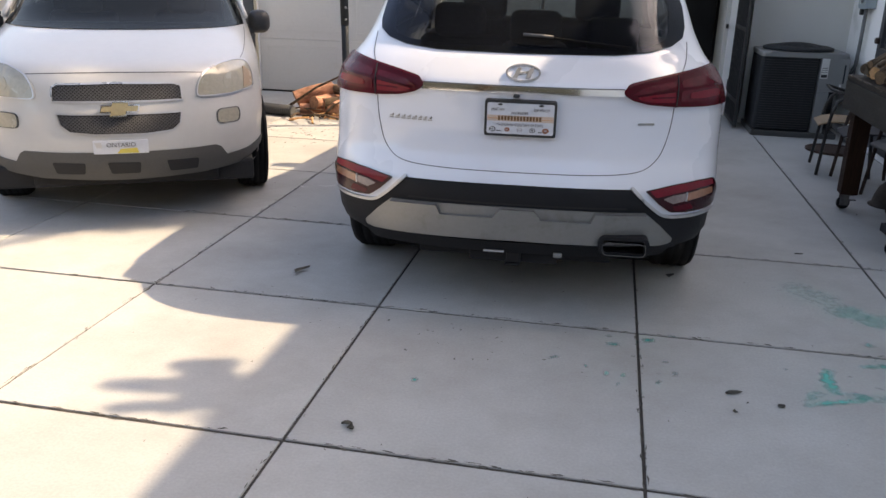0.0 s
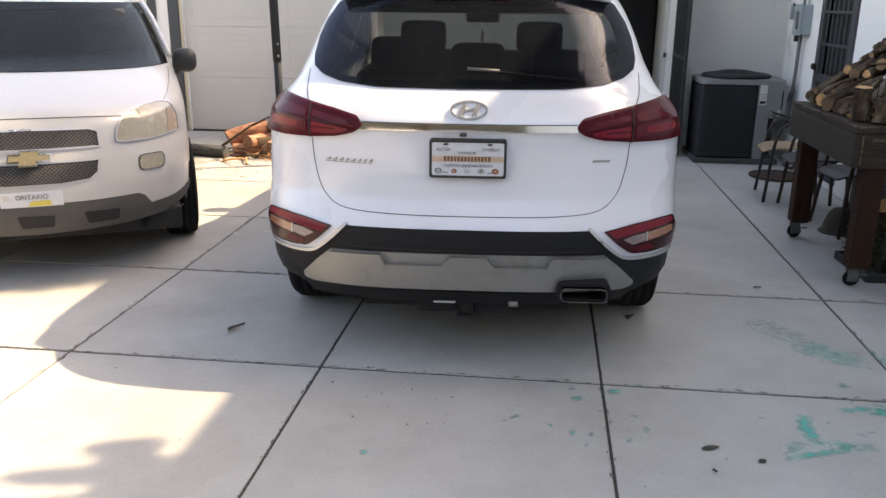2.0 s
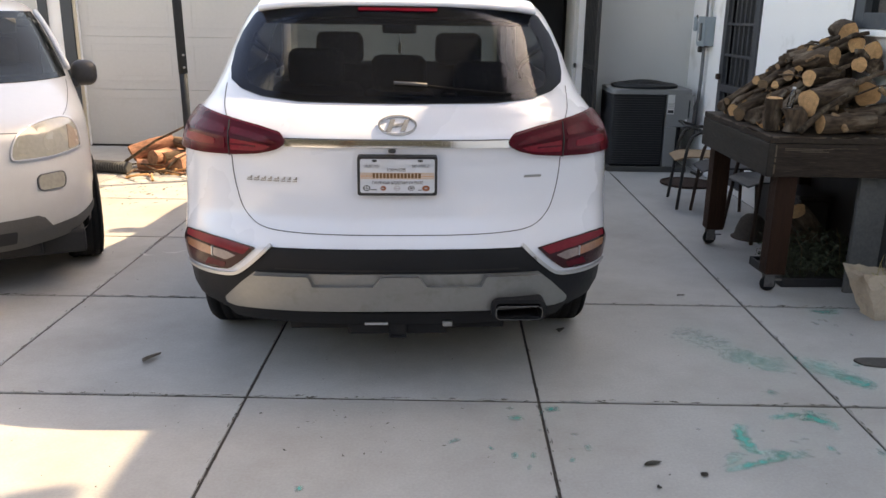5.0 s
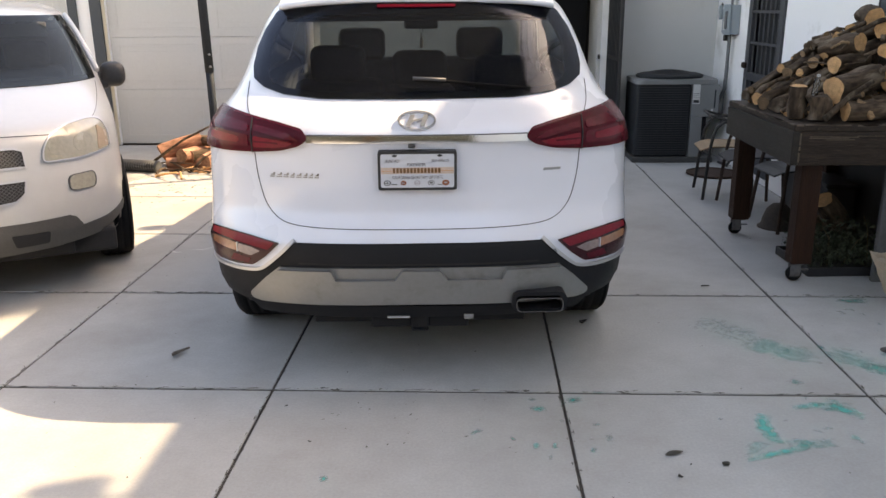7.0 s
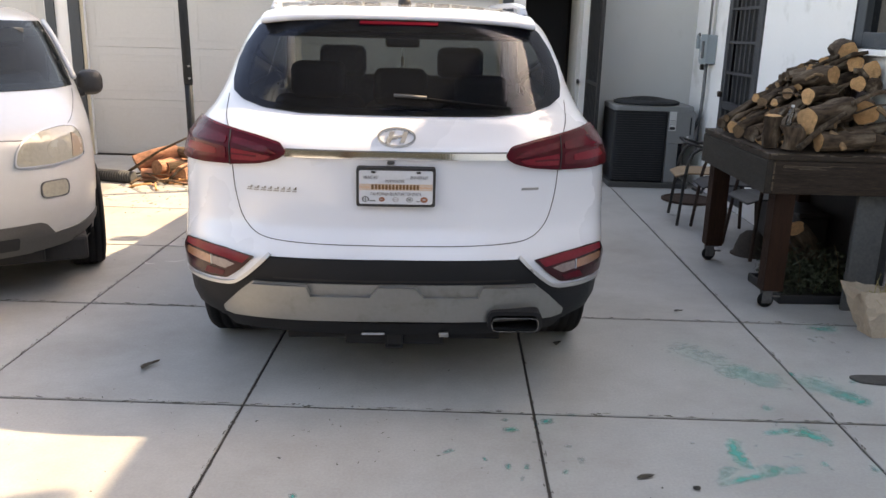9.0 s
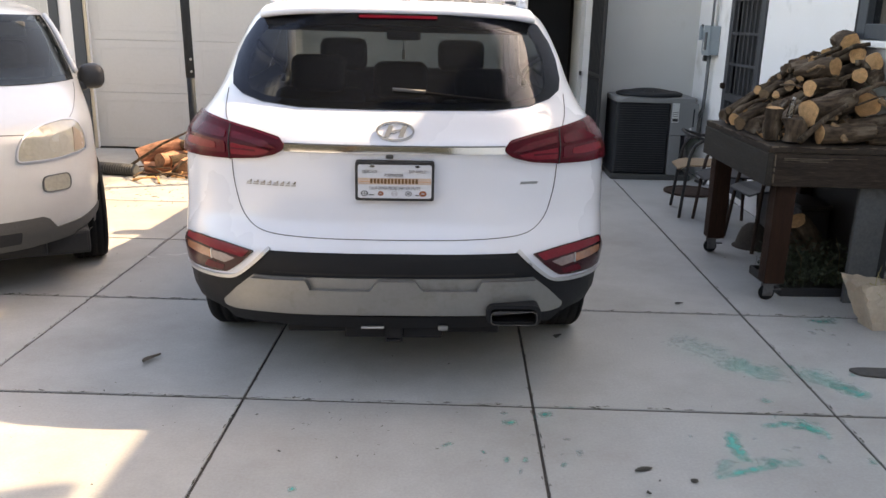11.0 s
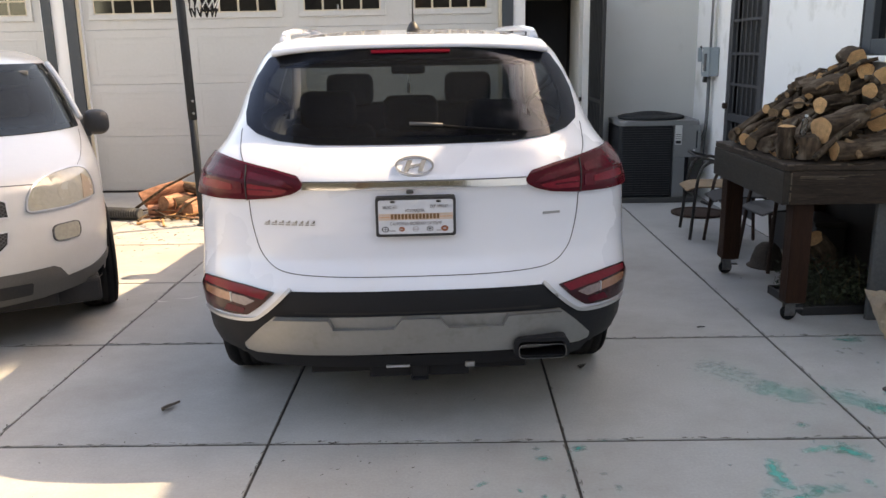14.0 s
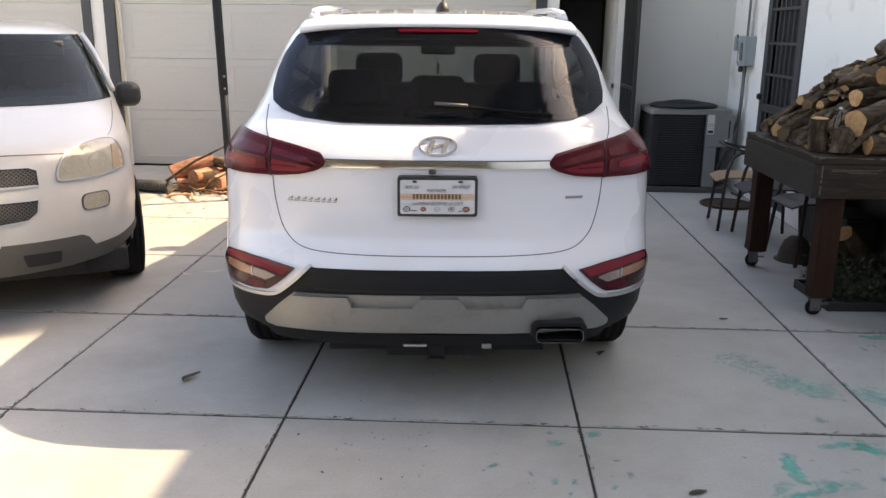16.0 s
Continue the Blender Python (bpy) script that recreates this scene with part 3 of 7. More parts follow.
class Hull:
    """Local axes: u across, v away from the near end, z up."""

    def __init__(self, near, far, width, D=0.55, n=2.6, blur=0.012):
        self.near, self.far, self.width = smooth_table(near, blur), smooth_table(far, blur), smooth_table(width, 0.02)
        self.D, self.n = D, n

    def at(self, table, z):
        return float(np.interp(z, *table))

    def w(self, z):
        return self.at(self.width, z)

    def s(self, u, z):
        a = min(abs(u) / self.w(z), 1.0)
        return self.at(self.near, z) + self.D * (1 - (1 - a**self.n) ** (1 / self.n))

    def point(self, u, z, off=0.0):
        e = 0.004
        lim = self.w(z) * 0.9995
        u = max(-lim, min(lim, u))
        su = (self.s(min(u + e, lim), z) - self.s(max(u - e, -lim), z)) / (2 * e)
        sz = (self.s(u, z + e) - self.s(u, z - e)) / (2 * e)
        nrm = Vector((su, -1, sz)).normalized()
        return Vector((u, self.s(u, z), z)) + off * nrm

    def outline(self, z, k=26, side=70, kf=14):
        w, v0, v1, D, n = self.w(z), self.at(self.near, z), self.at(self.far, z), self.D, self.n
        half = []
        for i in range(k + 1):
            th = math.pi / 2 * i / k
            half.append((w * max(0.0, math.sin(th)) ** (2 / n), v0 + D * (1 - max(0.0, math.cos(th)) ** (2 / n))))
        Df = min(0.5, max(0.05, (v1 - v0 - D) * 0.5))
        for i in range(1, side + 1):
            half.append((w, v0 + D + (v1 - Df - v0 - D) * i / side))
        for i in range(1, kf + 1):
            th = math.pi / 2 * i / kf
            half.append((w * max(0.0, math.cos(th)) ** (2 / 2.6), v1 - Df + Df * max(0.0, math.sin(th)) ** (2 / 2.6)))
        return half

    def shell(self, levels, classify):
        """The hull's faces sorted by classify(u, v, z) into one bmesh a kind."""
        rows = []
        for z in levels:
            h = self.outline(z)
            rows.append([(u, v, z) for u, v in h] + [(-u, v, z) for u, v in h[-2:0:-1]])
        out = {}
        n = len(rows[0])
        # one set of vertex normals for the whole skin, so that panels meet without a crease
        acc = {}
        for q, s in zip(rows, rows[1:]):
            for i in range(n):
                j = (i + 1) % n
                c = [Vector(p) for p in (q[i], q[j], s[j], s[i])]
                nr = (c[2] - c[0]).cross(c[3] - c[1])
                for p in c:
                    key = (round(p.x, 4), round(p.y, 4), round(p.z, 4))
                    acc[key] = acc.get(key, Vector()) + nr
        self.normals = {k: v.normalized() for k, v in acc.items()}
        for q, s in zip(rows, rows[1:]):
            for i in range(n):
                j = (i + 1) % n
                c = [q[i], q[j], s[j], s[i]]
                m = [sum(p[t] for p in c) / 4 for t in range(3)]
                kind = classify(*m)
                if kind:
                    bm, seen = out.setdefault(kind, (bmesh.new(), {}))
                    vs = []
                    for p in c:
                        key = (round(p[0], 5), round(p[1], 5), round(p[2], 5))
                        if key not in seen:
                            seen[key] = bm.verts.new(p)
                        if seen[key] not in vs:
                            vs.append(seen[key])
                    if len(vs) > 2:
                        try:
                            bm.faces.new(vs)
                        except ValueError:
                            pass
        # the lid closes the roof
        top = rows[-1]
        bm, seen = out.setdefault(classify(0, 2.0, levels[-1] + 0.001), (bmesh.new(), {}))
        ring = []
        for p in top:
            key = (round(p[0], 5), round(p[1], 5), round(p[2], 5))
            v = seen.get(key) or bm.verts.new(p)
            if v not in ring:
                ring.append(v)
        bm.faces.new(ring)
        res = {}
        for kind, (b, _) in out.items():
            b.normal_update()
            for f in b.faces:
                want = sum((self.normals.get((round(v.co.x, 4), round(v.co.y, 4), round(v.co.z, 4)), Vector((0, 0, 1))) for v in f.verts), Vector())
                if f.normal.dot(want) < 0:
                    f.normal_flip()
            res[kind] = b
        return res

    def ease(self, ob):
        """Give a panel the normals of the whole skin."""
        me = ob.data
        near = [self.normals.get((round(v.co.x, 4), round(v.co.y, 4), round(v.co.z, 4))) for v in me.vertices]
        me.normals_split_custom_set_from_vertices([tuple(a) if a is not None and a.length > 0.5 else tuple(v.normal) for a, v in zip(near, me.vertices)])


def rounded(poly, r, seg=4):
    """The outline with its corners rounded."""
    out = []
    n = len(poly)
    for i in range(n):
        p, a, b = Vector(poly[i]), Vector(poly[i - 1]), Vector(poly[(i + 1) % n])
        da, db = (a - p), (b - p)
        k = min(r, da.length * 0.45, db.length * 0.45)
        s, e = p + da.normalized() * k, p + db.normalized() * k
        for j in range(seg + 1):
            t = j / seg
            out.append(tuple((1 - t) ** 2 * s + 2 * t * (1 - t) * p + t * t * e))
    return out


def patch(name, poly, material, parent, hull, off=0.006, depth=0.02, step=0.045, label="", r=0.0, holes=()):
    """A piece that follows the hull over an outline in (u, z), standing off by off and going back by depth."""
    if r:
        poly = rounded(poly, r)
    bm = bmesh.new()
    vs = [bm.verts.new((p[0], 0, p[1])) for p in poly]
    es = [bm.edges.new((vs[i], vs[(i + 1) % len(vs)])) for i in range(len(vs))]
    for h in holes:
        hv = [bm.verts.new((p[0], 0, p[1])) for p in h]
        es += [bm.edges.new((hv[i], hv[(i + 1) % len(hv)])) for i in range(len(hv))]
    bmesh.ops.triangle_fill(bm, use_beauty=True, use_dissolve=False, edges=es)
    us, zs = [p[0] for p in poly], [p[1] for p in poly]
    for lo, hi, nrm in ((min(us), max(us), (1, 0, 0)), (min(zs), max(zs), (0, 0, 1))):
        k = math.ceil(lo / step)
        while k * step < hi:
            co = (k * step, 0, 0) if nrm[0] else (0, 0, k * step)
            bmesh.ops.bisect_plane(bm, geom=bm.verts[:] + bm.edges[:] + bm.faces[:], plane_co=co, plane_no=nrm, dist=1e-5)
            k += 1
    rim = [e for e in bm.edges if len(e.link_faces) == 1]
    flat = {v: (v.co.x, v.co.z) for v in bm.verts}
    made = bmesh.ops.extrude_edge_only(bm, edges=rim)["geom"]
    low = [g for g in made if isinstance(g, bmesh.types.BMVert)]
    lowset = set(low)
    for v in bm.verts:
        u, z = (v.co.x, v.co.z)
        v.co = hull.point(u, z, off - depth if v in lowset else off)
    for f in bm.faces:
        f.smooth = True
    for e in rim:
        e.smooth = False
    bmesh.ops.recalc_face_normals(bm, faces=bm.faces[:])
    return part(name, bm, material, parent, label)


def strip(name, line, width, material, parent, hull, off=0.002, depth=0.01, label="", closed=False):
    """A narrow band of even width along a line in (u, z)."""
    pts = [Vector(p) for p in line]
    if not closed:
        for _ in range(2):
            cut = [pts[0]]
            for a, b in zip(pts, pts[1:]):
                cut += [a.lerp(b, 0.25), a.lerp(b, 0.75)]
            pts = cut + [pts[-1]]
    dense = []
    pairs = list(zip(pts, pts[1:] + ([pts[0]] if closed else [])))
    for a, b in pairs if closed else zip(pts, pts[1:]):
        n = max(1, int((b - a).length / 0.03))
        dense += [a.lerp(b, i / n) for i in range(n)]
    if not closed:
        dense.append(pts[-1])
    bm = bmesh.new()
    rows = []
    n = len(dense)
    for i, p in enumerate(dense):
        a = dense[(i - 1) % n] if closed or i else p
        b = dense[(i + 1) % n] if closed or i < n - 1 else p
        d = (b - a).normalized()
        s = Vector((-d.y, d.x)) * width / 2
        row = []
        for q, o in ((p + s, off - depth), (p + s, off), (p - s, off), (p - s, off - depth)):
            row.append(bm.verts.new(hull.point(q.x, q.y, o)))
        rows.append(row)
    for i in range(n if closed else n - 1):
        q, s = rows[i], rows[(i + 1) % n]
        for k in range(3):
            bm.faces.new((q[k], q[k + 1], s[k + 1], s[k]))
    if not closed:
        bm.faces.new(rows[0])
        bm.faces.new(rows[-1][::-1])
    bmesh.ops.recalc_face_normals(bm, faces=bm.faces[:])
    return part(name, bm, material, parent, label)


def mirrored(poly):
    return [(-u, z) for u, z in poly[::-1]]


def wheel(parent, u, v, rad, width, out):
    """A tyre with tread grooves and a spoked rim; out: +1 or -1, the side it faces."""
    h = width / 2
    prof = [(rad * 0.62, -h * 0.9), (rad * 0.80, -h), (rad * 0.95, -h * 0.92), (rad * 0.995, -h * 0.72)]
    for k in range(4):
        c = -h * 0.55 + k * h * 0.37
        prof += [(rad, c - h * 0.12), (rad, c + h * 0.1), (rad * 0.984, c + h * 0.13), (rad * 0.984, c + h * 0.20)]
    prof += [(rad * 0.995, h * 0.72), (rad * 0.95, h * 0.92), (rad * 0.80, h), (rad * 0.62, h * 0.9)]
    m = Matrix.Translation((u, v, rad))
    w = root("wheel", m, "", "")
    w.parent = parent
    bm = lathe(prof, 40, axis="x")
    part("tyre", bm, TYRE, w, "black rubber tyre with grooves", smooth=True)
    bm = lathe([(rad * 0.62, -h * 0.8), (rad * 0.6, h * 0.2), (rad * 0.58, h * 0.7), (rad * 0.63, h * 0.86)], 32, axis="x")
    for k in range(5):
        a = 2 * math.pi * k / 5
        s = box(h * 0.55, h * 0.8, -0.03, 0.03, 0.0, rad * 0.6, 0.008, seg=1)
        join(bm, s, Matrix.Rotation(a, 4, "X"))
    join(bm, lathe([(rad * 0.17, h * 0.5), (rad * 0.17, h * 0.82), (0.0, h * 0.86)], 16, axis="x"))
    if out < 0:
        bm.transform(Matrix.Rotation(math.pi, 4, "Z"))
    part("rim", bm, ALLOY, w, "silver five-spoke rim")
    for key in ("label", "category"):
        if key in w:
            del w[key]
    return w


def levels_of(a, b, step):
    n = max(1, round((b - a) / step))
    return [a + (b - a) * i / n for i in range(n + 1)]


# -- white crossover, seen from behind --
SUV = Hull(
    near=[(0.15, 0.16), (0.26, 0.11), (0.33, 0.035), (0.40, 0.004), (0.55, 0.0), (0.63, 0.0), (0.66, 0.012), (0.70, 0.03), (0.76, 0.062), (0.85, 0.078), (0.98, 0.082), (1.045, 0.072), (1.075, 0.07), (1.12, 0.105), (1.19, 0.17), (1.215, 0.205), (1.40, 0.37), (1.57, 0.52), (1.60, 0.55), (1.63, 0.62), (1.655, 0.80), (1.675, 1.1), (1.685, 1.5)],
    far=[(0.2, 4.6), (0.45, 4.76), (0.75, 4.73), (0.92, 4.60), (0.99, 4.25), (1.06, 3.85), (1.12, 3.62), (1.35, 3.12), (1.55, 2.65), (1.63, 2.35), (1.66, 2.15), (1.685, 1.9)],
    width=[(0.15, 0.80), (0.26, 0.86), (0.40, 0.92), (0.60, 0.948), (0.85, 0.952), (1.0, 0.945), (1.10, 0.915), (1.15, 0.885), (1.20, 0.845), (1.30, 0.80), (1.40, 0.772), (1.50, 0.735), (1.57, 0.70), (1.62, 0.65), (1.655, 0.57), (1.675, 0.48), (1.685, 0.38)],
)
SUV_YAW = 3.3
suv = root("crossover_car", pose(-0.284, 3.50, 0, 0, 0, SUV_YAW), "clean white crossover car with black lower cladding, parked on concrete", "car")


def suv_rear_glass(u, z):
    half = np.interp(z, [1.215, 1.24, 1.28, 1.40, 1.50, 1.575], [0.40, 0.56, 0.66, 0.68, 0.64, 0.57])
    return 1.215 < z < 1.575 and abs(u) < half


def suv_kind(u, v, z):
    near = v < 1.5
    if v < 0.72 and z < np.interp(abs(u), [0.0, 0.6, 0.9], [0.325, 0.335, 0.372]):
        return None
    if near and abs(u) < SUV.w(z) * 0.98 and v < SUV.at(SUV.near, z) + 0.42:
        if suv_rear_glass(u, z):
            return None
        if z < 0.645:
            edge = np.interp(abs(u), [0.42, 0.60, 0.66, 0.95], [0.60, 0.49, 0.475, 0.47])
            if z < edge:
                return "bumper_cladding"
            return "body"
        half = np.interp(z, [0.70, 0.73, 0.79, 0.90, 1.0, 1.18, 1.24], [0.42, 0.56, 0.63, 0.66, 0.67, 0.71, 0.72])
        if 0.705 < z < 1.60 and abs(u) < half:
            return "tailgate"
    if v < 0.95 and z < 0.47 + 0.036 * (v > 0.40):
        return "bumper_cladding"
    for c in (0.985, 3.75):
        rr = math.hypot(v - c, z - 0.36)
        if abs(u) > 0.6 and rr < 0.41:
            return None
        if abs(u) > 0.6 and rr < 0.47 and z < 0.86:
            return "arch_trim"
    if abs(u) > 0.5 and z < 0.36:
        return "arch_trim"
    if 1.17 < z < 1.55:
        vf = SUV.at(SUV.far, z)
        if v > vf - 0.42 and abs(u) < SUV.w(z) * 0.93:
            return None
        if abs(u) > SUV.w(z) * 0.97 and 0.75 + (z - 1.17) * 0.6 < v < vf - 0.55 and not 1.93 < v < 2.02 and z < 1.50:
            return None
    return "body"


LABELS = {"bumper_cladding": "black textured plastic bumper cladding", "arch_trim": "black plastic sill and arch trim", "tailgate": "glossy white tailgate", "body": "glossy white painted body"}
_lv = levels_of(0.24, 0.645, 0.0135) + levels_of(0.645, 1.215, 0.019)[1:] + levels_of(1.215, 1.575, 0.02)[1:] + levels_of(1.575, 1.685, 0.011)[1:]
for kind, b in SUV.shell(_lv, suv_kind).items():
    SUV.ease(part(kind, b, PAINT if kind in ("body", "tailgate") else CLAD, suv, LABELS[kind], smooth=True))
# under-car shade put into the colour; the silencer box also blocks light
part("underbody", box(-0.68, 0.68, 0.46, 4.5, 0.17, 0.36, 0.02), DEEPBLACK, suv, "dark underbody")
part("silencer", box(-0.50, 0.40, 0.24, 0.45, 0.262, 0.36, 0.04, seg=3), DEEPBLACK, suv, "dark silencer box under the bumper")
GL = [(0.0, 1.206), (0.40, 1.208), (0.56, 1.222), (0.655, 1.245), (0.708, 1.275), (0.722, 1.32), (0.715, 1.40), (0.690, 1.47), (0.640, 1.545), (0.60, 1.572), (0.30, 1.582), (0.0, 1.584)]
GLF = GL + mirrored(GL)[1:-1]
GI = [(0.0, 1.232), (0.40, 1.234), (0.55, 1.246), (0.615, 1.265), (0.642, 1.30), (0.645, 1.40), (0.62, 1.47), (0.585, 1.525), (0.30, 1.538), (0.0, 1.54)]
GIF = GI + mirrored(GI)[1:-1]
rg = patch("rear_window", GLF, GLASS, suv, SUV, off=0.007, depth=0.003, label="dark tinted rear window")
patch("window_border", GLF, FRIT, suv, SUV, off=0.0045, depth=0.012, label="black border of the rear window", holes=[GIF[::-1]])
for sgn in (1, -1):
    f = (lambda p: p) if sgn > 0 else mirrored
    tl = patch("tail_light", f([(0.44, 1.068), (0.462, 1.094), (0.56, 1.116), (0.68, 1.136), (0.78, 1.153), (0.845, 1.163), (0.872, 1.135), (0.898, 1.09), (0.922, 1.02), (0.925, 0.998), (0.80, 1.0), (0.65, 1.006), (0.55, 1.016), (0.48, 1.034), (0.448, 1.052)]), REDLENS, suv, SUV, off=0.016, depth=0.05, r=0.012, label="dark red wrap-round tail light")
    patch("light_bar", f([(0.470, 1.056), (0.52, 1.078), (0.60, 1.093), (0.664, 1.103), (0.664, 1.082), (0.59, 1.071), (0.52, 1.059)]), REDMID, tl, SUV, off=0.0185, depth=0.008, r=0.008, label="mid red upper light guide")
    patch("light_bar", f([(0.497, 1.047), (0.56, 1.057), (0.664, 1.066), (0.664, 1.024), (0.57, 1.026), (0.52, 1.034)]), REDBAR, tl, SUV, off=0.019, depth=0.008, r=0.008, label="brighter red light bar")
    strip("light_guide", f([(0.50, 1.051), (0.57, 1.063), (0.662, 1.075)]), 0.0035, REDLENS, tl, SUV, off=0.0192, depth=0.006)
    strip("light_guide", f([(0.56, 1.045), (0.61, 1.047), (0.662, 1.047)]), 0.006, REDMID, tl, SUV, off=0.0205, depth=0.006)
    patch("light_bar", f([(0.690, 1.104), (0.78, 1.120), (0.842, 1.128), (0.872, 1.088), (0.69, 1.078)]), REDMID, tl, SUV, off=0.0185, depth=0.008, r=0.01, label="mid red upper light guide")
    patch("light_bar", f([(0.688, 1.068), (0.80, 1.076), (0.878, 1.078), (0.896, 1.028), (0.79, 1.024), (0.688, 1.026)]), REDMID, tl, SUV, off=0.0185, depth=0.008, r=0.01, label="mid red wrap-round light bar")
    patch("light_guide", f([(0.73, 1.062), (0.80, 1.068), (0.868, 1.068), (0.878, 1.042), (0.80, 1.038), (0.73, 1.040)]), REDBAR, tl, SUV, off=0.020, depth=0.008, r=0.01, label="brighter red core of the lamp")
    strip("lens_edge", f([(0.462, 1.086), (0.56, 1.110), (0.68, 1.130), (0.78, 1.147), (0.842, 1.157)]), 0.006, REDMID, tl, SUV, off=0.0185, depth=0.006)
    strip("seam", f([(0.672, 1.002), (0.674, 1.06), (0.676, 1.134)]), 0.004, DARK, tl, SUV, off=0.0178)
    fg = patch("fog_light", f([(0.572, 0.640), (0.70, 0.662), (0.82, 0.672), (0.893, 0.668), (0.925, 0.61), (0.928, 0.530), (0.76, 0.532), (0.692, 0.538), (0.638, 0.578)]), FOGLENS, suv, SUV, off=0.010, depth=0.04, r=0.012, label="red corner lamp cluster in the bumper")
    patch("reflector", f([(0.590, 0.638), (0.70, 0.657), (0.82, 0.667), (0.885, 0.664), (0.893, 0.640), (0.82, 0.637), (0.70, 0.624), (0.622, 0.610)]), REDBAR, fg, SUV, off=0.0125, depth=0.008, r=0.006, label="bright red reflector band")
    patch("lamp", f([(0.655, 0.602), (0.70, 0.616), (0.757, 0.622), (0.757, 0.588), (0.70, 0.578)]), CLEARLENS, fg, SUV, off=0.0125, depth=0.008, r=0.006, label="clear reversing lamp")
    patch("lamp", f([(0.765, 0.622), (0.83, 0.630), (0.888, 0.630), (0.893, 0.600), (0.83, 0.594), (0.765, 0.588)]), ORANGELENS, fg, SUV, off=0.0125, depth=0.008, r=0.006, label="pale amber indicator lamp")
    strip("lamp_divider", f([(0.761, 0.625), (0.761, 0.586)]), 0.005, SATIN, fg, SUV, off=0.0145, depth=0.008, label="bright divider between the lamps")
    patch("lamp_base", f([(0.70, 0.566), (0.78, 0.576), (0.80, 0.545), (0.71, 0.545)]), REDMID, fg, SUV, off=0.0125, depth=0.008, r=0.008, label="mid red lower lens")
    strip("trim_strip", f([(0.508, 0.654), (0.545, 0.620), (0.60, 0.569), (0.632, 0.543), (0.655, 0.527), (0.685, 0.5175), (0.74, 0.5135), (0.80, 0.512), (0.942, 0.512)]), 0.0135, SATIN, suv, SUV, off=0.014, depth=0.02, label="satin silver trim under the lamp")
    strip("seam", f([(0.672, 1.000), (0.668, 0.93), (0.655, 0.86), (0.635, 0.795), (0.60, 0.75), (0.555, 0.722), (0.48, 0.708), (0.30, 0.7005), (0.0, 0.700)]), 0.0032, GAP, suv, SUV, off=0.0012, depth=0.006)
    strip("seam", f([(0.735, 1.262), (0.732, 1.22), (0.722, 1.18), (0.70, 1.142)]), 0.0035, GAP, suv, SUV, off=0.0012, depth=0.006)
    patch("skid_step", f([(0.335, 0.50), (0.355, 0.541), (0.575, 0.536), (0.635, 0.484), (0.60, 0.47)]), SKID, suv, SUV, off=0.040, depth=0.045, r=0.008, label="raised silver step of the skid plate")
    rail = part("roof_rail", tube([(sgn * 0.59, 0.84, 1.63), (sgn * 0.59, 0.93, 1.660), (sgn * 0.582, 1.2, 1.680), (sgn * 0.56, 2.0, 1.694), (sgn * 0.55, 2.5, 1.68), (sgn * 0.545, 2.6, 1.65)], 0.015, 10), PAINT, suv, "white roof rail", smooth=True)
    part("rail_foot", box(sgn * 0.585 - 0.014, sgn * 0.585 + 0.014, 0.86, 0.98, 1.62, 1.662, 0.006), PAINT, rail)
    mi = part("door_mirror", box(sgn * 0.96 - 0.10, sgn * 0.96 + 0.10, 3.05, 3.17, 1.08, 1.23, 0.04, seg=3), PAINT, suv, "white door mirror", smooth=True)
    part("mirror_glass", box(sgn * 0.96 - 0.08, sgn * 0.96 + 0.08, 3.043, 3.05, 1.10, 1.21, 0.003), FRIT, mi)
    bm = bmesh.new()
    for a, b, c, d in ((0.80, 1.97, 1.17, 1.535), (1.99, 3.0, 1.17, 1.535)):
        rows = []
        for z in levels_of(c, d, 0.08):
            ww = SUV.w(z) - 0.004
            b2 = min(b, SUV.at(SUV.far, z) - 0.5)
            a2 = max(a, 0.74 + (z - 1.17) * 0.6)
            rows.append([bm.verts.new((sgn * ww, a2 + (b2 - a2) * k / 6, z)) for k in range(7)])
        for q, s in zip(rows, rows[1:]):
            for k in range(6):
                bm.faces.new((q[k], q[k + 1], s[k + 1], s[k]))
    part("side_window", bm, SIDEGLASS, suv, "tinted side windows", smooth=True)
    for v in (0.985, 3.75):
        wheel(suv, sgn * 0.828, v, 0.365, 0.24, sgn)
# windscreen
bm = bmesh.new()
rows = []
for z in levels_of(1.15, 1.57, 0.06):
    ww = SUV.w(z) * 0.95
    vf = SUV.at(SUV.far, z) - 0.012
    rows.append([bm.verts.new((ww * k / 6, vf - 0.40 * abs(k / 6) ** 2.6, z)) for k in range(-6, 7)])
for q, s in zip(rows, rows[1:]):
    for k in range(12):
        bm.faces.new((q[k], q[k + 1], s[k + 1], s[k]))
part("windscreen", bm, CLEARGLASS, suv, "clear windscreen", smooth=True)
bm = bmesh.new()
rows = []
for k in range(-14, 15):
    u = 0.615 * k / 14
    e_ = abs(k / 14)
    v0 = 0.535 + 0.085 * e_**3.5
    dz = -0.026 * e_**4
    rows.append([bm.verts.new((u, v, z + dz)) for v, z in ((v0 + 0.20, 1.585), (v0 + 0.012, 1.584), (v0, 1.590), (v0 - 0.004, 1.600), (v0 + 0.006, 1.612), (v0 + 0.05, 1.626), (v0 + 0.16, 1.645), (v0 + 0.34, 1.660), (v0 + 0.34, 1.62))])
for q, w in zip(rows, rows[1:]):
    for k in range(9):
        bm.faces.new((q[k], q[(k + 1) % 9], w[(k + 1) % 9], w[k]))
bm.faces.new(rows[0][::-1])
bm.faces.new(rows[-1])
bmesh.ops.recalc_face_normals(bm, faces=bm.faces[:])
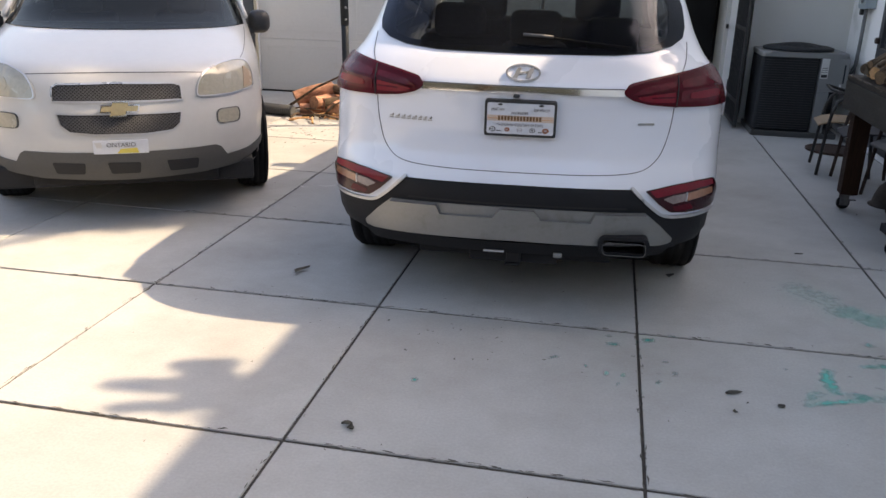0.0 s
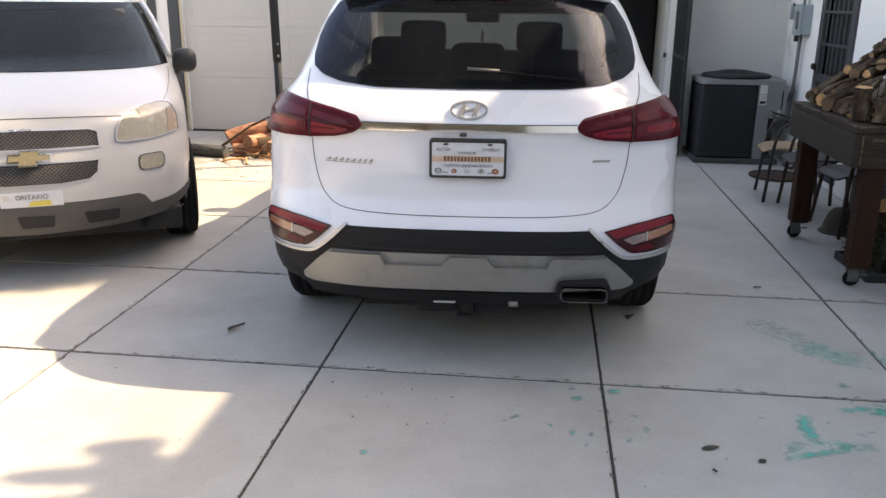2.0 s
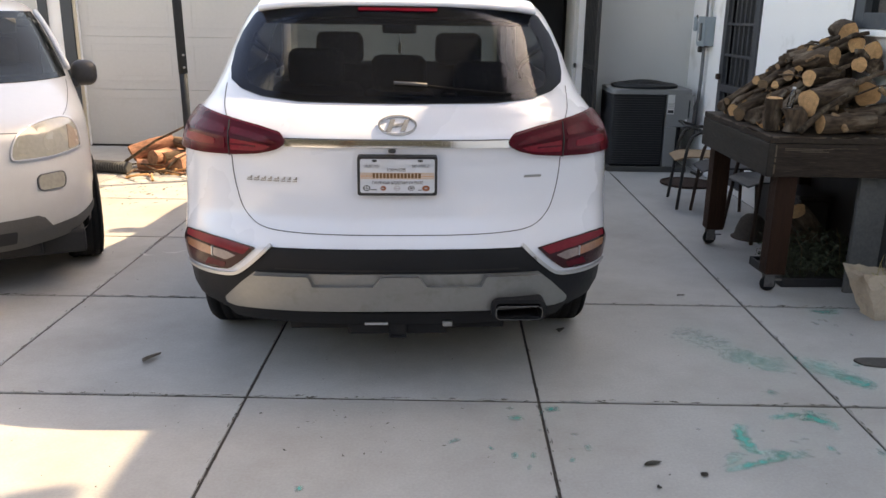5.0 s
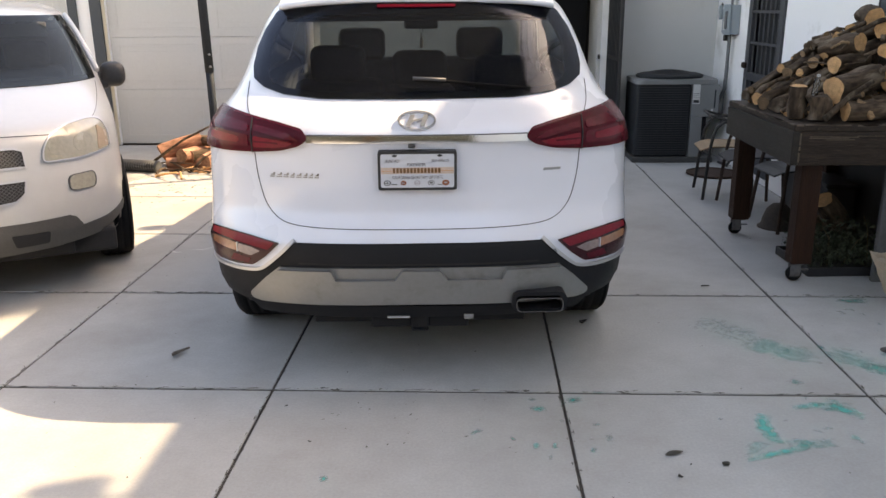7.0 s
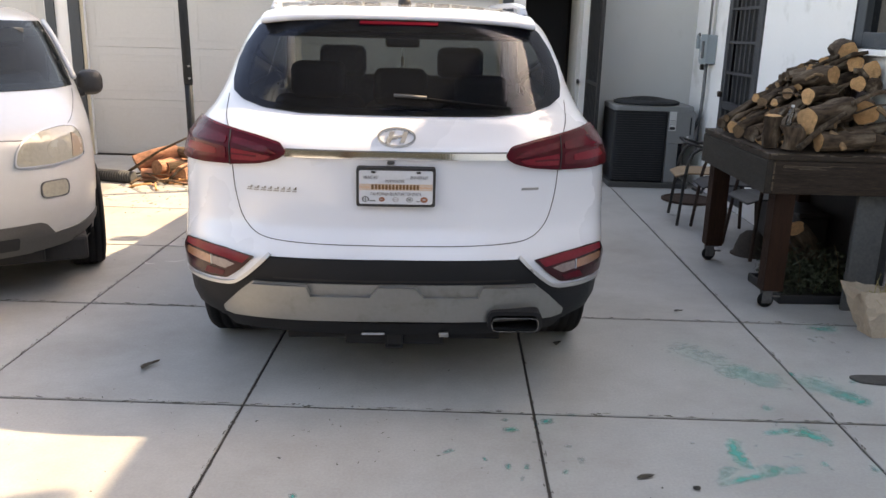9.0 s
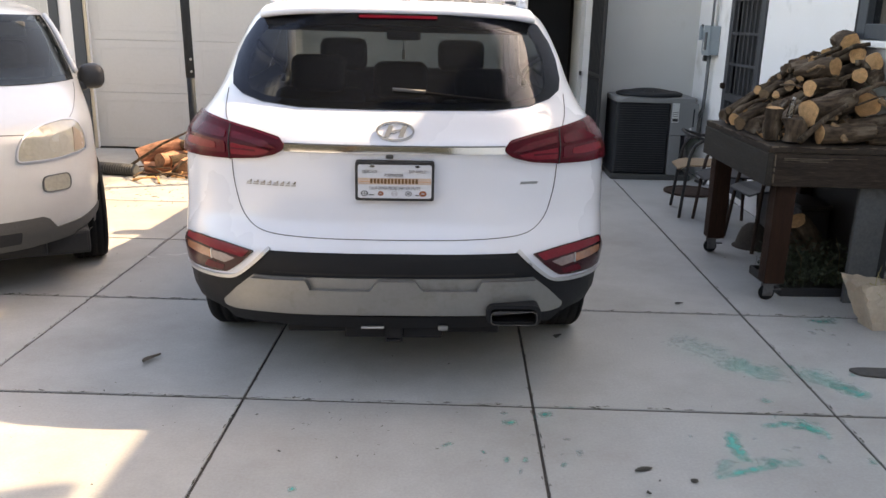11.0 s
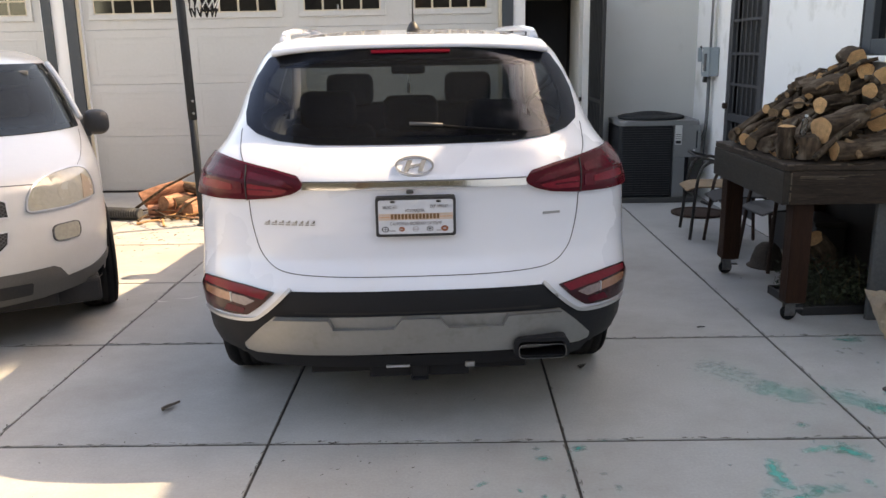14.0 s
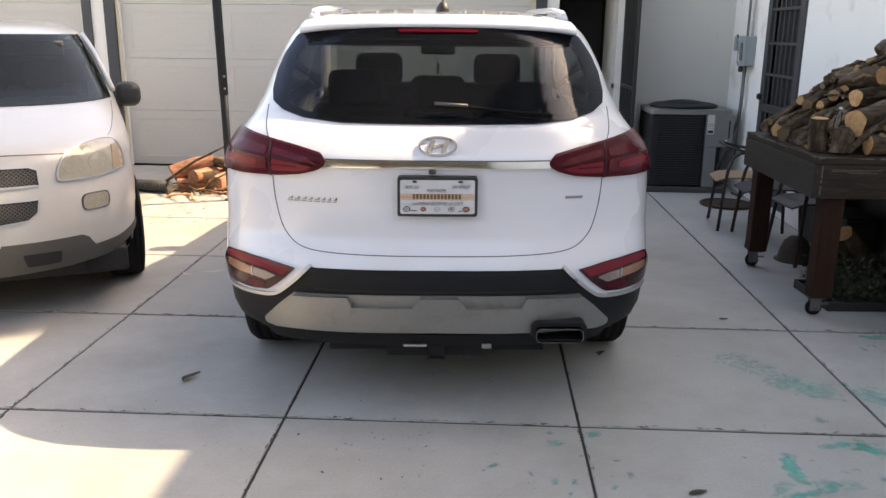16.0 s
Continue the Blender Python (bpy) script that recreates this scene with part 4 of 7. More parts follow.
bmesh.ops.bevel(bm, geom=[e for e in bm.edges if len(e.link_faces) == 2 and e.calc_face_angle() > 0.9], offset=0.006, segments=2, profile=0.5, affect="EDGES")
part("spoiler", bm, PAINT, suv, "white roof spoiler", smooth=True)
patch("brake_light", [(-0.17, 1.562), (0.17, 1.562), (0.17, 1.573), (-0.17, 1.573)], REDMID, suv, SUV, off=0.012, depth=0.02, r=0.005, label="high red brake light")
strip("strip_joint", [(-0.446, 1.0765), (-0.2, 1.0765), (0.2, 1.0765), (0.446, 1.0765)], 0.005, GAP, suv, SUV, off=0.003, depth=0.006)
patch("chrome_strip", [(-0.445, 1.049), (0.445, 1.049), (0.445, 1.073), (-0.445, 1.073)], CHROME, suv, SUV, off=0.013, depth=0.02, label="satin chrome strip between the tail lights")
BC = [(0.0, 0.648), (0.512, 0.646), (0.545, 0.618), (0.628, 0.542), (0.675, 0.518), (0.80, 0.510), (0.944, 0.510), (0.935, 0.46), (0.925, 0.385), (0.60, 0.345), (0.0, 0.335)]
patch("bumper_face", BC + mirrored(BC)[1:-1], CLAD, suv, SUV, off=0.004, depth=0.012, label="black textured plastic bumper face")
patch("groove", [(-0.50, 0.556), (0.50, 0.556), (0.49, 0.566), (-0.49, 0.566)], DARK, suv, SUV, off=0.006, depth=0.01)
patch("cladding_ledge", [(-0.56, 0.566), (0.56, 0.566), (0.505, 0.640), (-0.505, 0.640)], CLAD, suv, SUV, off=0.012, depth=0.03, r=0.004, label="black plastic loading ledge")
SK = [(0.0, 0.548), (0.30, 0.546), (0.58, 0.540), (0.645, 0.484), (0.715, 0.412), (0.715, 0.394), (0.66, 0.384), (0.30, 0.388), (0.0, 0.390)]
patch("skid_plate", SK + mirrored(SK)[1:-1], SKID, suv, SUV, off=0.012, depth=0.03, label="satin silver skid plate")
patch("skid_step", [(-0.10, 0.50), (-0.065, 0.543), (0.085, 0.543), (0.12, 0.50)], SKID, suv, SUV, off=0.040, depth=0.045, r=0.006, label="raised silver step of the skid plate")
LF = [(0.0, 0.502), (0.60, 0.496), (0.625, 0.484), (0.69, 0.415), (0.69, 0.405), (0.65, 0.398), (0.0, 0.404)]
patch("skid_lower", LF + mirrored(LF)[1:-1], SKID, suv, SUV, off=0.036, depth=0.04, label="lower face of the silver skid plate")
patch("lower_lip", [(-0.72, 0.390), (0.0, 0.388), (0.72, 0.390), (0.67, 0.334), (-0.67, 0.334)], CLAD, suv, SUV, off=0.02, depth=0.06, r=0.01, label="black lower lip")
# tail pipe
def rounded_ring(cu, cz, hw, hh, v0, v1, t, r=0.035):
    o = rounded([(cu - hw, cz - hh), (cu + hw, cz - hh), (cu + hw, cz + hh), (cu - hw, cz + hh)], r, 5)
    i = rounded([(cu - hw + t, cz - hh + t), (cu + hw - t, cz - hh + t), (cu + hw - t, cz + hh - t), (cu - hw + t, cz + hh - t)], r - t / 2, 5)
    bm = bmesh.new()
    L = [[bm.verts.new((p[0], v, p[1])) for p in q] for q, v in ((o, v1), (o, v0), (i, v0), (i, v1))]
    n = len(o)
    for a, b in zip(L, L[1:]):
        for k in range(n):
            bm.faces.new((a[k], a[(k + 1) % n], b[(k + 1) % n], b[k]))
    bmesh.ops.recalc_face_normals(bm, faces=bm.faces[:])
    return bm


part("tail_pipe_surround", rounded_ring(0.494, 0.403, 0.113, 0.044, -0.036, 0.12, 0.016, 0.036), CLAD, suv, "black surround of the tail pipe")
part("tail_pipe", rounded_ring(0.494, 0.395, 0.096, 0.030, -0.050, -0.040, 0.0024, 0.030), DARKCHROME, suv, "thin chrome rim of the tail pipe")
part("pipe_bore", rounded_ring(0.494, 0.395, 0.0945, 0.0285, -0.047, 0.075, 0.003, 0.029), DEEPBLACK, suv, "sooty inside of the tail pipe")
part("pipe_mouth", box(0.400, 0.588, 0.07, 0.10, 0.362, 0.422, 0.01, seg=2), DEEPBLACK, suv, "dark mouth of the tail pipe")
# tow hitch
hit = part("tow_hitch", box(-0.45, 0.45, 0.10, 0.17, 0.275, 0.335, 0.006), CLAD, suv, "black tow bar under the bumper")
part("receiver", rounded_ring(0.0, 0.298, 0.036, 0.036, 0.02, 0.2, 0.007, 0.008), CLAD, hit, "square hitch receiver")
part("receiver_throat", box(-0.030, 0.030, 0.04, 0.05, 0.268, 0.328), DARK, hit)
for s in (-1, 1):
    part("gusset", box(s * 0.12 - 0.085, s * 0.12 + 0.085, 0.05, 0.11, 0.268, 0.315, 0.006), CLAD, hit)
part("bracket_tag", box(-0.135, -0.04, -0.005, 0.01, 0.328, 0.337, 0.003), SATIN, hit, "small bright tag")
part("plug", box(0.185, 0.225, 0.0, 0.03, 0.318, 0.340, 0.005), STEEL, hit, "pale trailer plug")
# emblem, badges, plate, camera, wiper
el = [(0.077 * math.cos(2 * math.pi * k / 40), 1.127 + 0.0345 * math.sin(2 * math.pi * k / 40)) for k in range(40)]
ei = [(0.0695 * math.cos(2 * math.pi * k / 40), 1.127 + 0.0295 * math.sin(2 * math.pi * k / 40)) for k in range(40)]
em = patch("emblem", el, EMBLEM, suv, SUV, off=0.012, depth=0.016, holes=[ei[::-1]], step=0.2, label="oval chrome emblem")
for bar in ([(-0.045, 1.106), (-0.026, 1.106), (-0.008, 1.147), (-0.027, 1.147)], [(0.012, 1.107), (0.031, 1.107), (0.048, 1.147), (0.029, 1.147)], [(-0.026, 1.119), (0.018, 1.127), (0.026, 1.135), (-0.018, 1.128)]):
    patch("emblem_bar", bar, EMBLEM, em, SUV, off=0.011, depth=0.014, step=0.2)
BADGE = surface("badge_chrome", (0.30, 0.30, 0.30), 0.3, metal=0.7, vary=0.05, bump=0.0)
uu = -0.610
for wd in (0.025, 0.026, 0.025, 0.022, 0.026, 0.021, 0.020, 0.021):
    patch("badge_bar", [(uu, 0.9025), (uu + wd - 0.004, 0.9025), (uu + wd - 0.003, 0.9062), (uu + 0.001, 0.9062)], BADGE, suv, SUV, off=0.004, depth=0.006, step=0.3, label="plain chrome badge stroke")
    patch("badge_bar", [(uu + 0.004, 0.9105), (uu + wd - 0.004, 0.9105), (uu + wd - 0.002, 0.921), (uu + wd - 0.008, 0.921), (uu + wd - 0.010, 0.9142), (uu + 0.005, 0.9142)], BADGE, suv, SUV, off=0.004, depth=0.006, step=0.3, label="plain chrome badge stroke")
    uu += wd + 0.0035
patch("badge_bar", [(0.516, 0.921), (0.588, 0.921), (0.590, 0.931), (0.518, 0.931)], BADGE, suv, SUV, off=0.004, depth=0.006, step=0.3, label="small grey badge bar")
pl = patch("plate_frame", [(-0.158, 0.857), (0.158, 0.857), (0.158, 1.021), (-0.158, 1.021)], BLACKPLASTIC, suv, SUV, off=0.026, depth=0.03, r=0.012, label="dark plate frame")
patch("number_plate", [(-0.147, 0.869), (0.147, 0.869), (0.147, 1.010), (-0.147, 1.010)], PLATEWHITE, pl, SUV, off=0.0285, depth=0.006, r=0.01, label="white plate with an orange band")


def plate_bar(u0, u1, z0, z1, material, off=0.030):
    patch("plate_mark", [(u0, z0), (u1, z0), (u1, z1), (u0, z1)], material, pl, SUV, off=off, depth=0.004, step=0.4)


plate_bar(-0.146, 0.146, 0.925, 0.9335, PLATEPEACH, 0.0295)
plate_bar(-0.146, 0.146, 0.9345, 0.9395, PLATEORANGE, 0.0295)
plate_bar(-0.146, 0.146, 0.9405, 0.951, PLATEPEACH, 0.0295)
for k in range(14):
    plate_bar(-0.098 + k * 0.0139, -0.0885 + k * 0.0139, 0.929, 0.949, INKBROWN, 0.0305)
# row of small seals along the foot of the plate
SEALS = ((-0.121, 0.0145, INKBLACK), (-0.056, 0.012, INKRED), (-0.001, 0.013, PLATEFADE), (0.055, 0.0135, INKGREY), (0.113, 0.015, INKRED))
for cu, rad_, mt in SEALS:
    ring_ = [(cu + rad_ * math.cos(a * 0.5236), 0.8885 + rad_ * 0.78 * math.sin(a * 0.5236)) for a in range(12)]
    patch("plate_seal", ring_, mt, pl, SUV, off=0.0300, depth=0.004, step=0.4)
    if mt is not INKRED:
        patch("plate_seal", [(cu + (u - cu) * 0.74, 0.8885 + (z - 0.8885) * 0.74) for u, z in ring_], PLATEWHITE, pl, SUV, off=0.0306, depth=0.004, step=0.4)
plate_bar(-0.133, -0.109, 0.8875, 0.8895, INKBLACK, 0.0311)
plate_bar(-0.122, -0.120, 0.8805, 0.8965, INKBLACK, 0.0311)
plate_bar(-0.105, -0.082, 0.881, 0.884, INKBLACK)
plate_bar(0.082, 0.099, 0.880, 0.8825, INKBLACK)
plate_bar(0.107, 0.119, 0.886, 0.892, PLATEFADE, 0.0308)
plate_bar(-0.064, -0.052, 0.886, 0.891, PLATEFADE, 0.0308)
plate_bar(-0.010, 0.008, 0.886, 0.890, PLATEFADE, 0.0311)
plate_bar(0.049, 0.061, 0.885, 0.893, INKGREY, 0.0311)
for s in (-1, 1):
    patch("screw", [(s * 0.09 + 0.011 * math.cos(a * 0.8), 1.004 + 0.005 * math.sin(a * 0.8)) for a in range(8)], INKBLACK, pl, SUV, off=0.0305, depth=0.004, step=0.4)


def lettering(text, size, m, material, parent, name="lettering"):
    cu = bpy.data.curves.new(name, "FONT")
    cu.body, cu.size, cu.align_x, cu.align_y, cu.extrude = text, size, "CENTER", "CENTER", 0.0004
    tmp = bpy.data.objects.new(name, cu)
    scene.collection.objects.link(tmp)
    me = bpy.data.meshes.new_from_object(tmp)
    bpy.data.objects.remove(tmp)
    ob = new(name, me)
    me.materials.clear()
    me.materials.append(material)
    ob.parent = parent
    ob.matrix_basis = m
    return ob


def on_hull(hull, u, z, off):
    p, q = hull.point(u, z - 0.01, off), hull.point(u, z + 0.01, off)
    yv = (q - p).normalized()
    xv = Vector((1, 0, 0))
    zv = xv.cross(yv)
    m = Matrix((xv, yv, zv)).transposed().to_4x4()
    m.translation = (p + q) / 2
    return m


TALL = Matrix.Diagonal((1, 1.35, 1, 1))
lettering("POSTMASTER", 0.0125, on_hull(SUV, -0.004, 0.963, 0.031) @ TALL, INKGREY, pl)
lettering("CALIFORNIA SECRETARY OF STATE", 0.0128, on_hull(SUV, 0.0, 0.9105, 0.031) @ TALL, INKGREY, pl)
lettering("EXP APRIL27", 0.0128, on_hull(SUV, 0.092, 0.9805, 0.031) @ TALL, INKGREY, pl)
lettering("18USC1651", 0.0128, on_hull(SUV, -0.100, 0.9795, 0.031) @ TALL, INKGREY, pl)
part("rear_camera", box(-0.036, -0.006, 0.045, 0.075, 1.030, 1.044, 0.006), BLACKPLASTIC, suv, "small black camera pod")
w_ = [SUV.point(u, z, 0.028) for u, z in ((-0.01, 1.262), (0.12, 1.257), (0.30, 1.240), (0.46, 1.225))]
wp = part("wiper", tube(w_, 0.0075, 8, r_end=0.005), DEEPBLACK, suv, "black rear wiper", smooth=True)
part("wiper_blade", tube([SUV.point(u, z, 0.036) for u, z in ((-0.015, 1.265), (0.12, 1.258))], 0.007, 8), surface("wiper_grey", (0.055, 0.055, 0.058), 0.5), wp, "pale grey wiper blade end", smooth=True)
an = part("antenna", tube([(0.02, 1.02, 1.66), (0.02, 1.05, 1.76), (0.02, 1.08, 1.95)], 0.006, 8, r_end=0.0025), BLACKPLASTIC, suv, "short black whip antenna", smooth=True)
part("antenna_base", lathe([(0.036, 1.655), (0.03, 1.685), (0.014, 1.71), (0.0, 1.715)], 20), BLACKPLASTIC, an, smooth=True).location = (0.02, 1.02, 0)


def car_seat(parent, u, v, material, back_h=1.18, w=0.50):
    s = part("seat", box(u - w / 2, u + w / 2, v - 0.02, v + 0.50, 0.50, 0.66, 0.05, seg=3), material, parent, "upholstered car seat", smooth=True)
    bm = box(-w / 2, w / 2, -0.07, 0.07, 0.0, back_h - 0.60, 0.06, seg=3)
    bm.transform(Matrix.Translation((u, v, 0.60)) @ Matrix.Rotation(radians(12), 4, "X"))
    part("seat_back", bm, material, s, smooth=True)
    top = v - 0.13 * (back_h - 0.6) / 0.6
    bm = box(u - 0.15, u + 0.15, top - 0.09, top + 0.03, back_h - 0.03, back_h + 0.17, 0.05, seg=3)
    part("head_restraint", bm, material, s, smooth=True)


car_seat(suv, -0.38, 2.45, SEAT, 1.27, 0.58)
car_seat(suv, 0.38, 2.45, SEAT, 1.27, 0.58)
car_seat(suv, -0.45, 1.60, SEAT, 1.20, 0.50)
car_seat(suv, 0.45, 1.60, SEAT, 1.14, 0.48)
car_seat(suv, 0.0, 1.60, SEAT, 1.17, 0.40)
part("dashboard", box(-0.72, 0.72, 3.15, 3.55, 0.7, 1.10, 0.06, seg=3), SEAT, suv, "dark dashboard", smooth=True)
part("cabin_floor", box(-0.80, 0.80, 0.45, 3.4, 0.38, 0.42), SEAT, suv, "dark cabin floor")
part("load_cover", box(-0.66, 0.66, 0.35, 1.35, 0.98, 1.01, 0.005), SEAT, suv, "black load cover")
part("roof_lining", box(-0.63, 0.63, 0.82, 2.45, 1.505, 1.595, 0.02), SEAT, suv, "dark roof lining")
rm = part("rear_view_mirror", box(-0.12, 0.12, 2.72, 2.75, 1.42, 1.50, 0.02, seg=3), SEAT, suv, "dark inside mirror")
part("mirror_tag", box(-0.012, 0.012, 2.72, 2.73, 1.29, 1.36, 0.004), LABELWHITE, rm, "pale hanging tag")
part("tag_cord", tube([(0, 2.725, 1.42), (0, 2.725, 1.36)], 0.003, 6), LABELWHITE, rm)
part("steering_wheel", lathe([(0.165, -0.012), (0.185, 0.0), (0.165, 0.012), (0.150, 0.0), (0.165, -0.012)], 28), SEAT, suv, smooth=True).matrix_basis = pose(-0.40, 3.0, 1.02, 68, 0, 0)

# -- older white minivan, seen from the front --
VAN = Hull(
    near=[(0.2, 0.17), (0.28, 0.075), (0.36, 0.03), (0.42, 0.004), (0.55, 0.0), (0.70, 0.02), (0.80, 0.045), (0.90, 0.075), (0.945, 0.11), (0.985, 0.19), (1.01, 0.32), (1.08, 0.62), (1.14, 0.98), (1.17, 1.08), (1.53, 1.76), (1.57, 1.92), (1.60, 2.16), (1.622, 2.5), (1.635, 2.9)],
    far=[(0.2, 4.95), (0.5, 5.1), (1.1, 5.05), (1.5, 4.8), (1.6, 4.6), (1.635, 4.2)],
    width=[(0.2, 0.80), (0.3, 0.865), (0.6, 0.888), (0.9, 0.88), (1.0, 0.868), (1.10, 0.855), (1.17, 0.845), (1.40, 0.765), (1.53, 0.70), (1.58, 0.65), (1.615, 0.57), (1.635, 0.45)],
    D=0.95,
    n=2.35,
    blur=0.014,
)
van = root("minivan", pose(-2.71, 4.24, 0, 0, 0, 27.5), "older white minivan with hazed headlights, parked at an angle", "car")


def van_kind(u, v, z):
    w = VAN.w(z)
    nv = VAN.at(VAN.near, z)
    if 1.135 < z < 1.515 and abs(u) < w * 0.95 and v < nv + 0.40:
        return None
    if abs(u) > w * 0.97 and 1.19 < z < 1.47 and nv + 0.66 < v < 4.7 and not 2.78 < v < 2.86 and not 3.85 < v < 3.93:
        return None
    for c in (1.02, 4.05):
        rr = math.hypot(v - c, z - 0.33)
        if abs(u) > 0.55 and rr < 0.385:
            return None
    if v < 0.6 and z < np.interp(abs(u), [0.0, 0.6, 0.85], [0.305, 0.32, 0.37]):
        return None
    if v < 1.0 and z < np.interp(abs(u), [0.50, 0.57, 0.75, 0.92], [0.455, 0.38, 0.385, 0.44]):
        return "bumper_cladding"
    if z < 0.32:
        return "bumper_cladding"
    if 0.93 < z < 1.17 and v < 1.2 and abs(u) < 0.80:
        return "bonnet"
    return "body"


VL = {"bumper_cladding": "faded dark grey plastic lower bumper", "bonnet": "white bonnet", "body": "aged white painted body"}
_lv = levels_of(0.22, 0.49, 0.015) + levels_of(0.49, 1.17, 0.02)[1:] + levels_of(1.17, 1.53, 0.03)[1:] + levels_of(1.53, 1.635, 0.012)[1:]
for kind, b in VAN.shell(_lv, van_kind).items():
    VAN.ease(part(kind, b, VANCLAD if kind == "bumper_cladding" else VANPAINT, van, VL[kind], smooth=True))
VC = [(0.0, 0.486), (0.545, 0.483), (0.575, 0.465), (0.61, 0.408), (0.75, 0.412), (0.83, 0.430), (0.872, 0.444), (0.868, 0.39), (0.70, 0.325), (0.0, 0.305)]
patch("bumper_lower", VC + mirrored(VC)[1:-1], VANCLAD, van, VAN, off=0.006, depth=0.02, label="faded grey plastic lower bumper")
part("underbody", box(-0.78, 0.78, 0.35, 4.8, 0.20, 0.34, 0.02), DARK, van, "dark underbody")
part("valance", box(-0.55, 0.55, 0.28, 0.36, 0.22, 0.33, 0.02), DARK, van, "dark valance under the bumper")
ws = [(-VAN.w(z) * 0.955, z) for z in levels_of(1.122, 1.530, 0.04)]
wsr = [(VAN.w(z) * 0.955, z) for z in levels_of(1.122, 1.530, 0.04)]
patch("windscreen", ws[::-1] + wsr, HAZYGLASS, van, VAN, off=0.006, depth=0.003, step=0.07, label="dusty windscreen")
wi = [(-VAN.w(z) * 0.91, z) for z in levels_of(1.150, 1.490, 0.04)]
wir = [(VAN.w(z) * 0.91, z) for z in levels_of(1.150, 1.490, 0.04)]
patch("screen_border", ws[::-1] + wsr, FRIT, van, VAN, off=0.003, depth=0.012, step=0.07, label="black windscreen border", holes=[(wi[::-1] + wir)[::-1]])


def lattice(name, poly, parent, hull, pitch, off):
    """Diamond mesh clipped to an outline."""
    us, zs = [p[0] for p in poly], [p[1] for p in poly]

    def inside(u, z):
        c = False
        for (a, b), (d, e) in zip(poly, poly[1:] + poly[:1]):
            if (b > z) != (e > z) and u < (d - a) * (z - b) / (e - b) + a:
                c = not c
        return c

    bm = bmesh.new()
    n = int((max(us) - min(us) + max(zs) - min(zs)) / pitch) + 2
    for sgn in (1, -1):
        for k in range(-n, n):
            run = []
            z = min(zs)
            while z <= max(zs):
                u = min(us) + k * pitch + sgn * (z - min(zs)) * 1.15
                if inside(u, z):
                    run.append(hull.point(u, z, off))
                z += 0.012
            if len(run) > 1:
                tube([run[0], run[len(run) // 2], run[-1]] if len(run) > 2 else run, 0.003, 4, bm=bm, cap=False)
    return part(name, bm, GRILLE, parent, "dark grey diamond grille mesh")


GU = [(-0.355, 0.775), (-0.35, 0.855), (-0.32, 0.872), (0.0, 0.880), (0.32, 0.872), (0.36, 0.855), (0.365, 0.775)]
GO = [(-0.335, 0.706), (0.355, 0.706), (0.345, 0.640), (0.30, 0.602), (0.15, 0.588), (-0.13, 0.588), (-0.27, 0.602), (-0.32, 0.640)]
for g in (GU, GO):
    gr = patch("grille", g, DARK, van, VAN, off=0.004, depth=0.01, label="dark grille opening")
    lattice("grille_mesh", g, gr, VAN, 0.022, 0.006)
    strip("grille_frame", g, 0.010, SATIN, gr, VAN, off=0.010, depth=0.014, closed=True, label="silver grille surround")
bow = [(-0.092, 0.716), (-0.035, 0.716), (-0.042, 0.694), (0.045, 0.694), (0.05, 0.716), (0.112, 0.716), (0.122, 0.752), (0.062, 0.752), (0.065, 0.772), (-0.022, 0.772), (-0.03, 0.752), (-0.082, 0.752)]
be = patch("emblem", bow, GOLD, van, VAN, off=0.020, depth=0.026, label="gold emblem with a chrome edge")
strip("emblem_edge", bow, 0.008, CHROME, be, VAN, off=0.022, depth=0.01, closed=True)
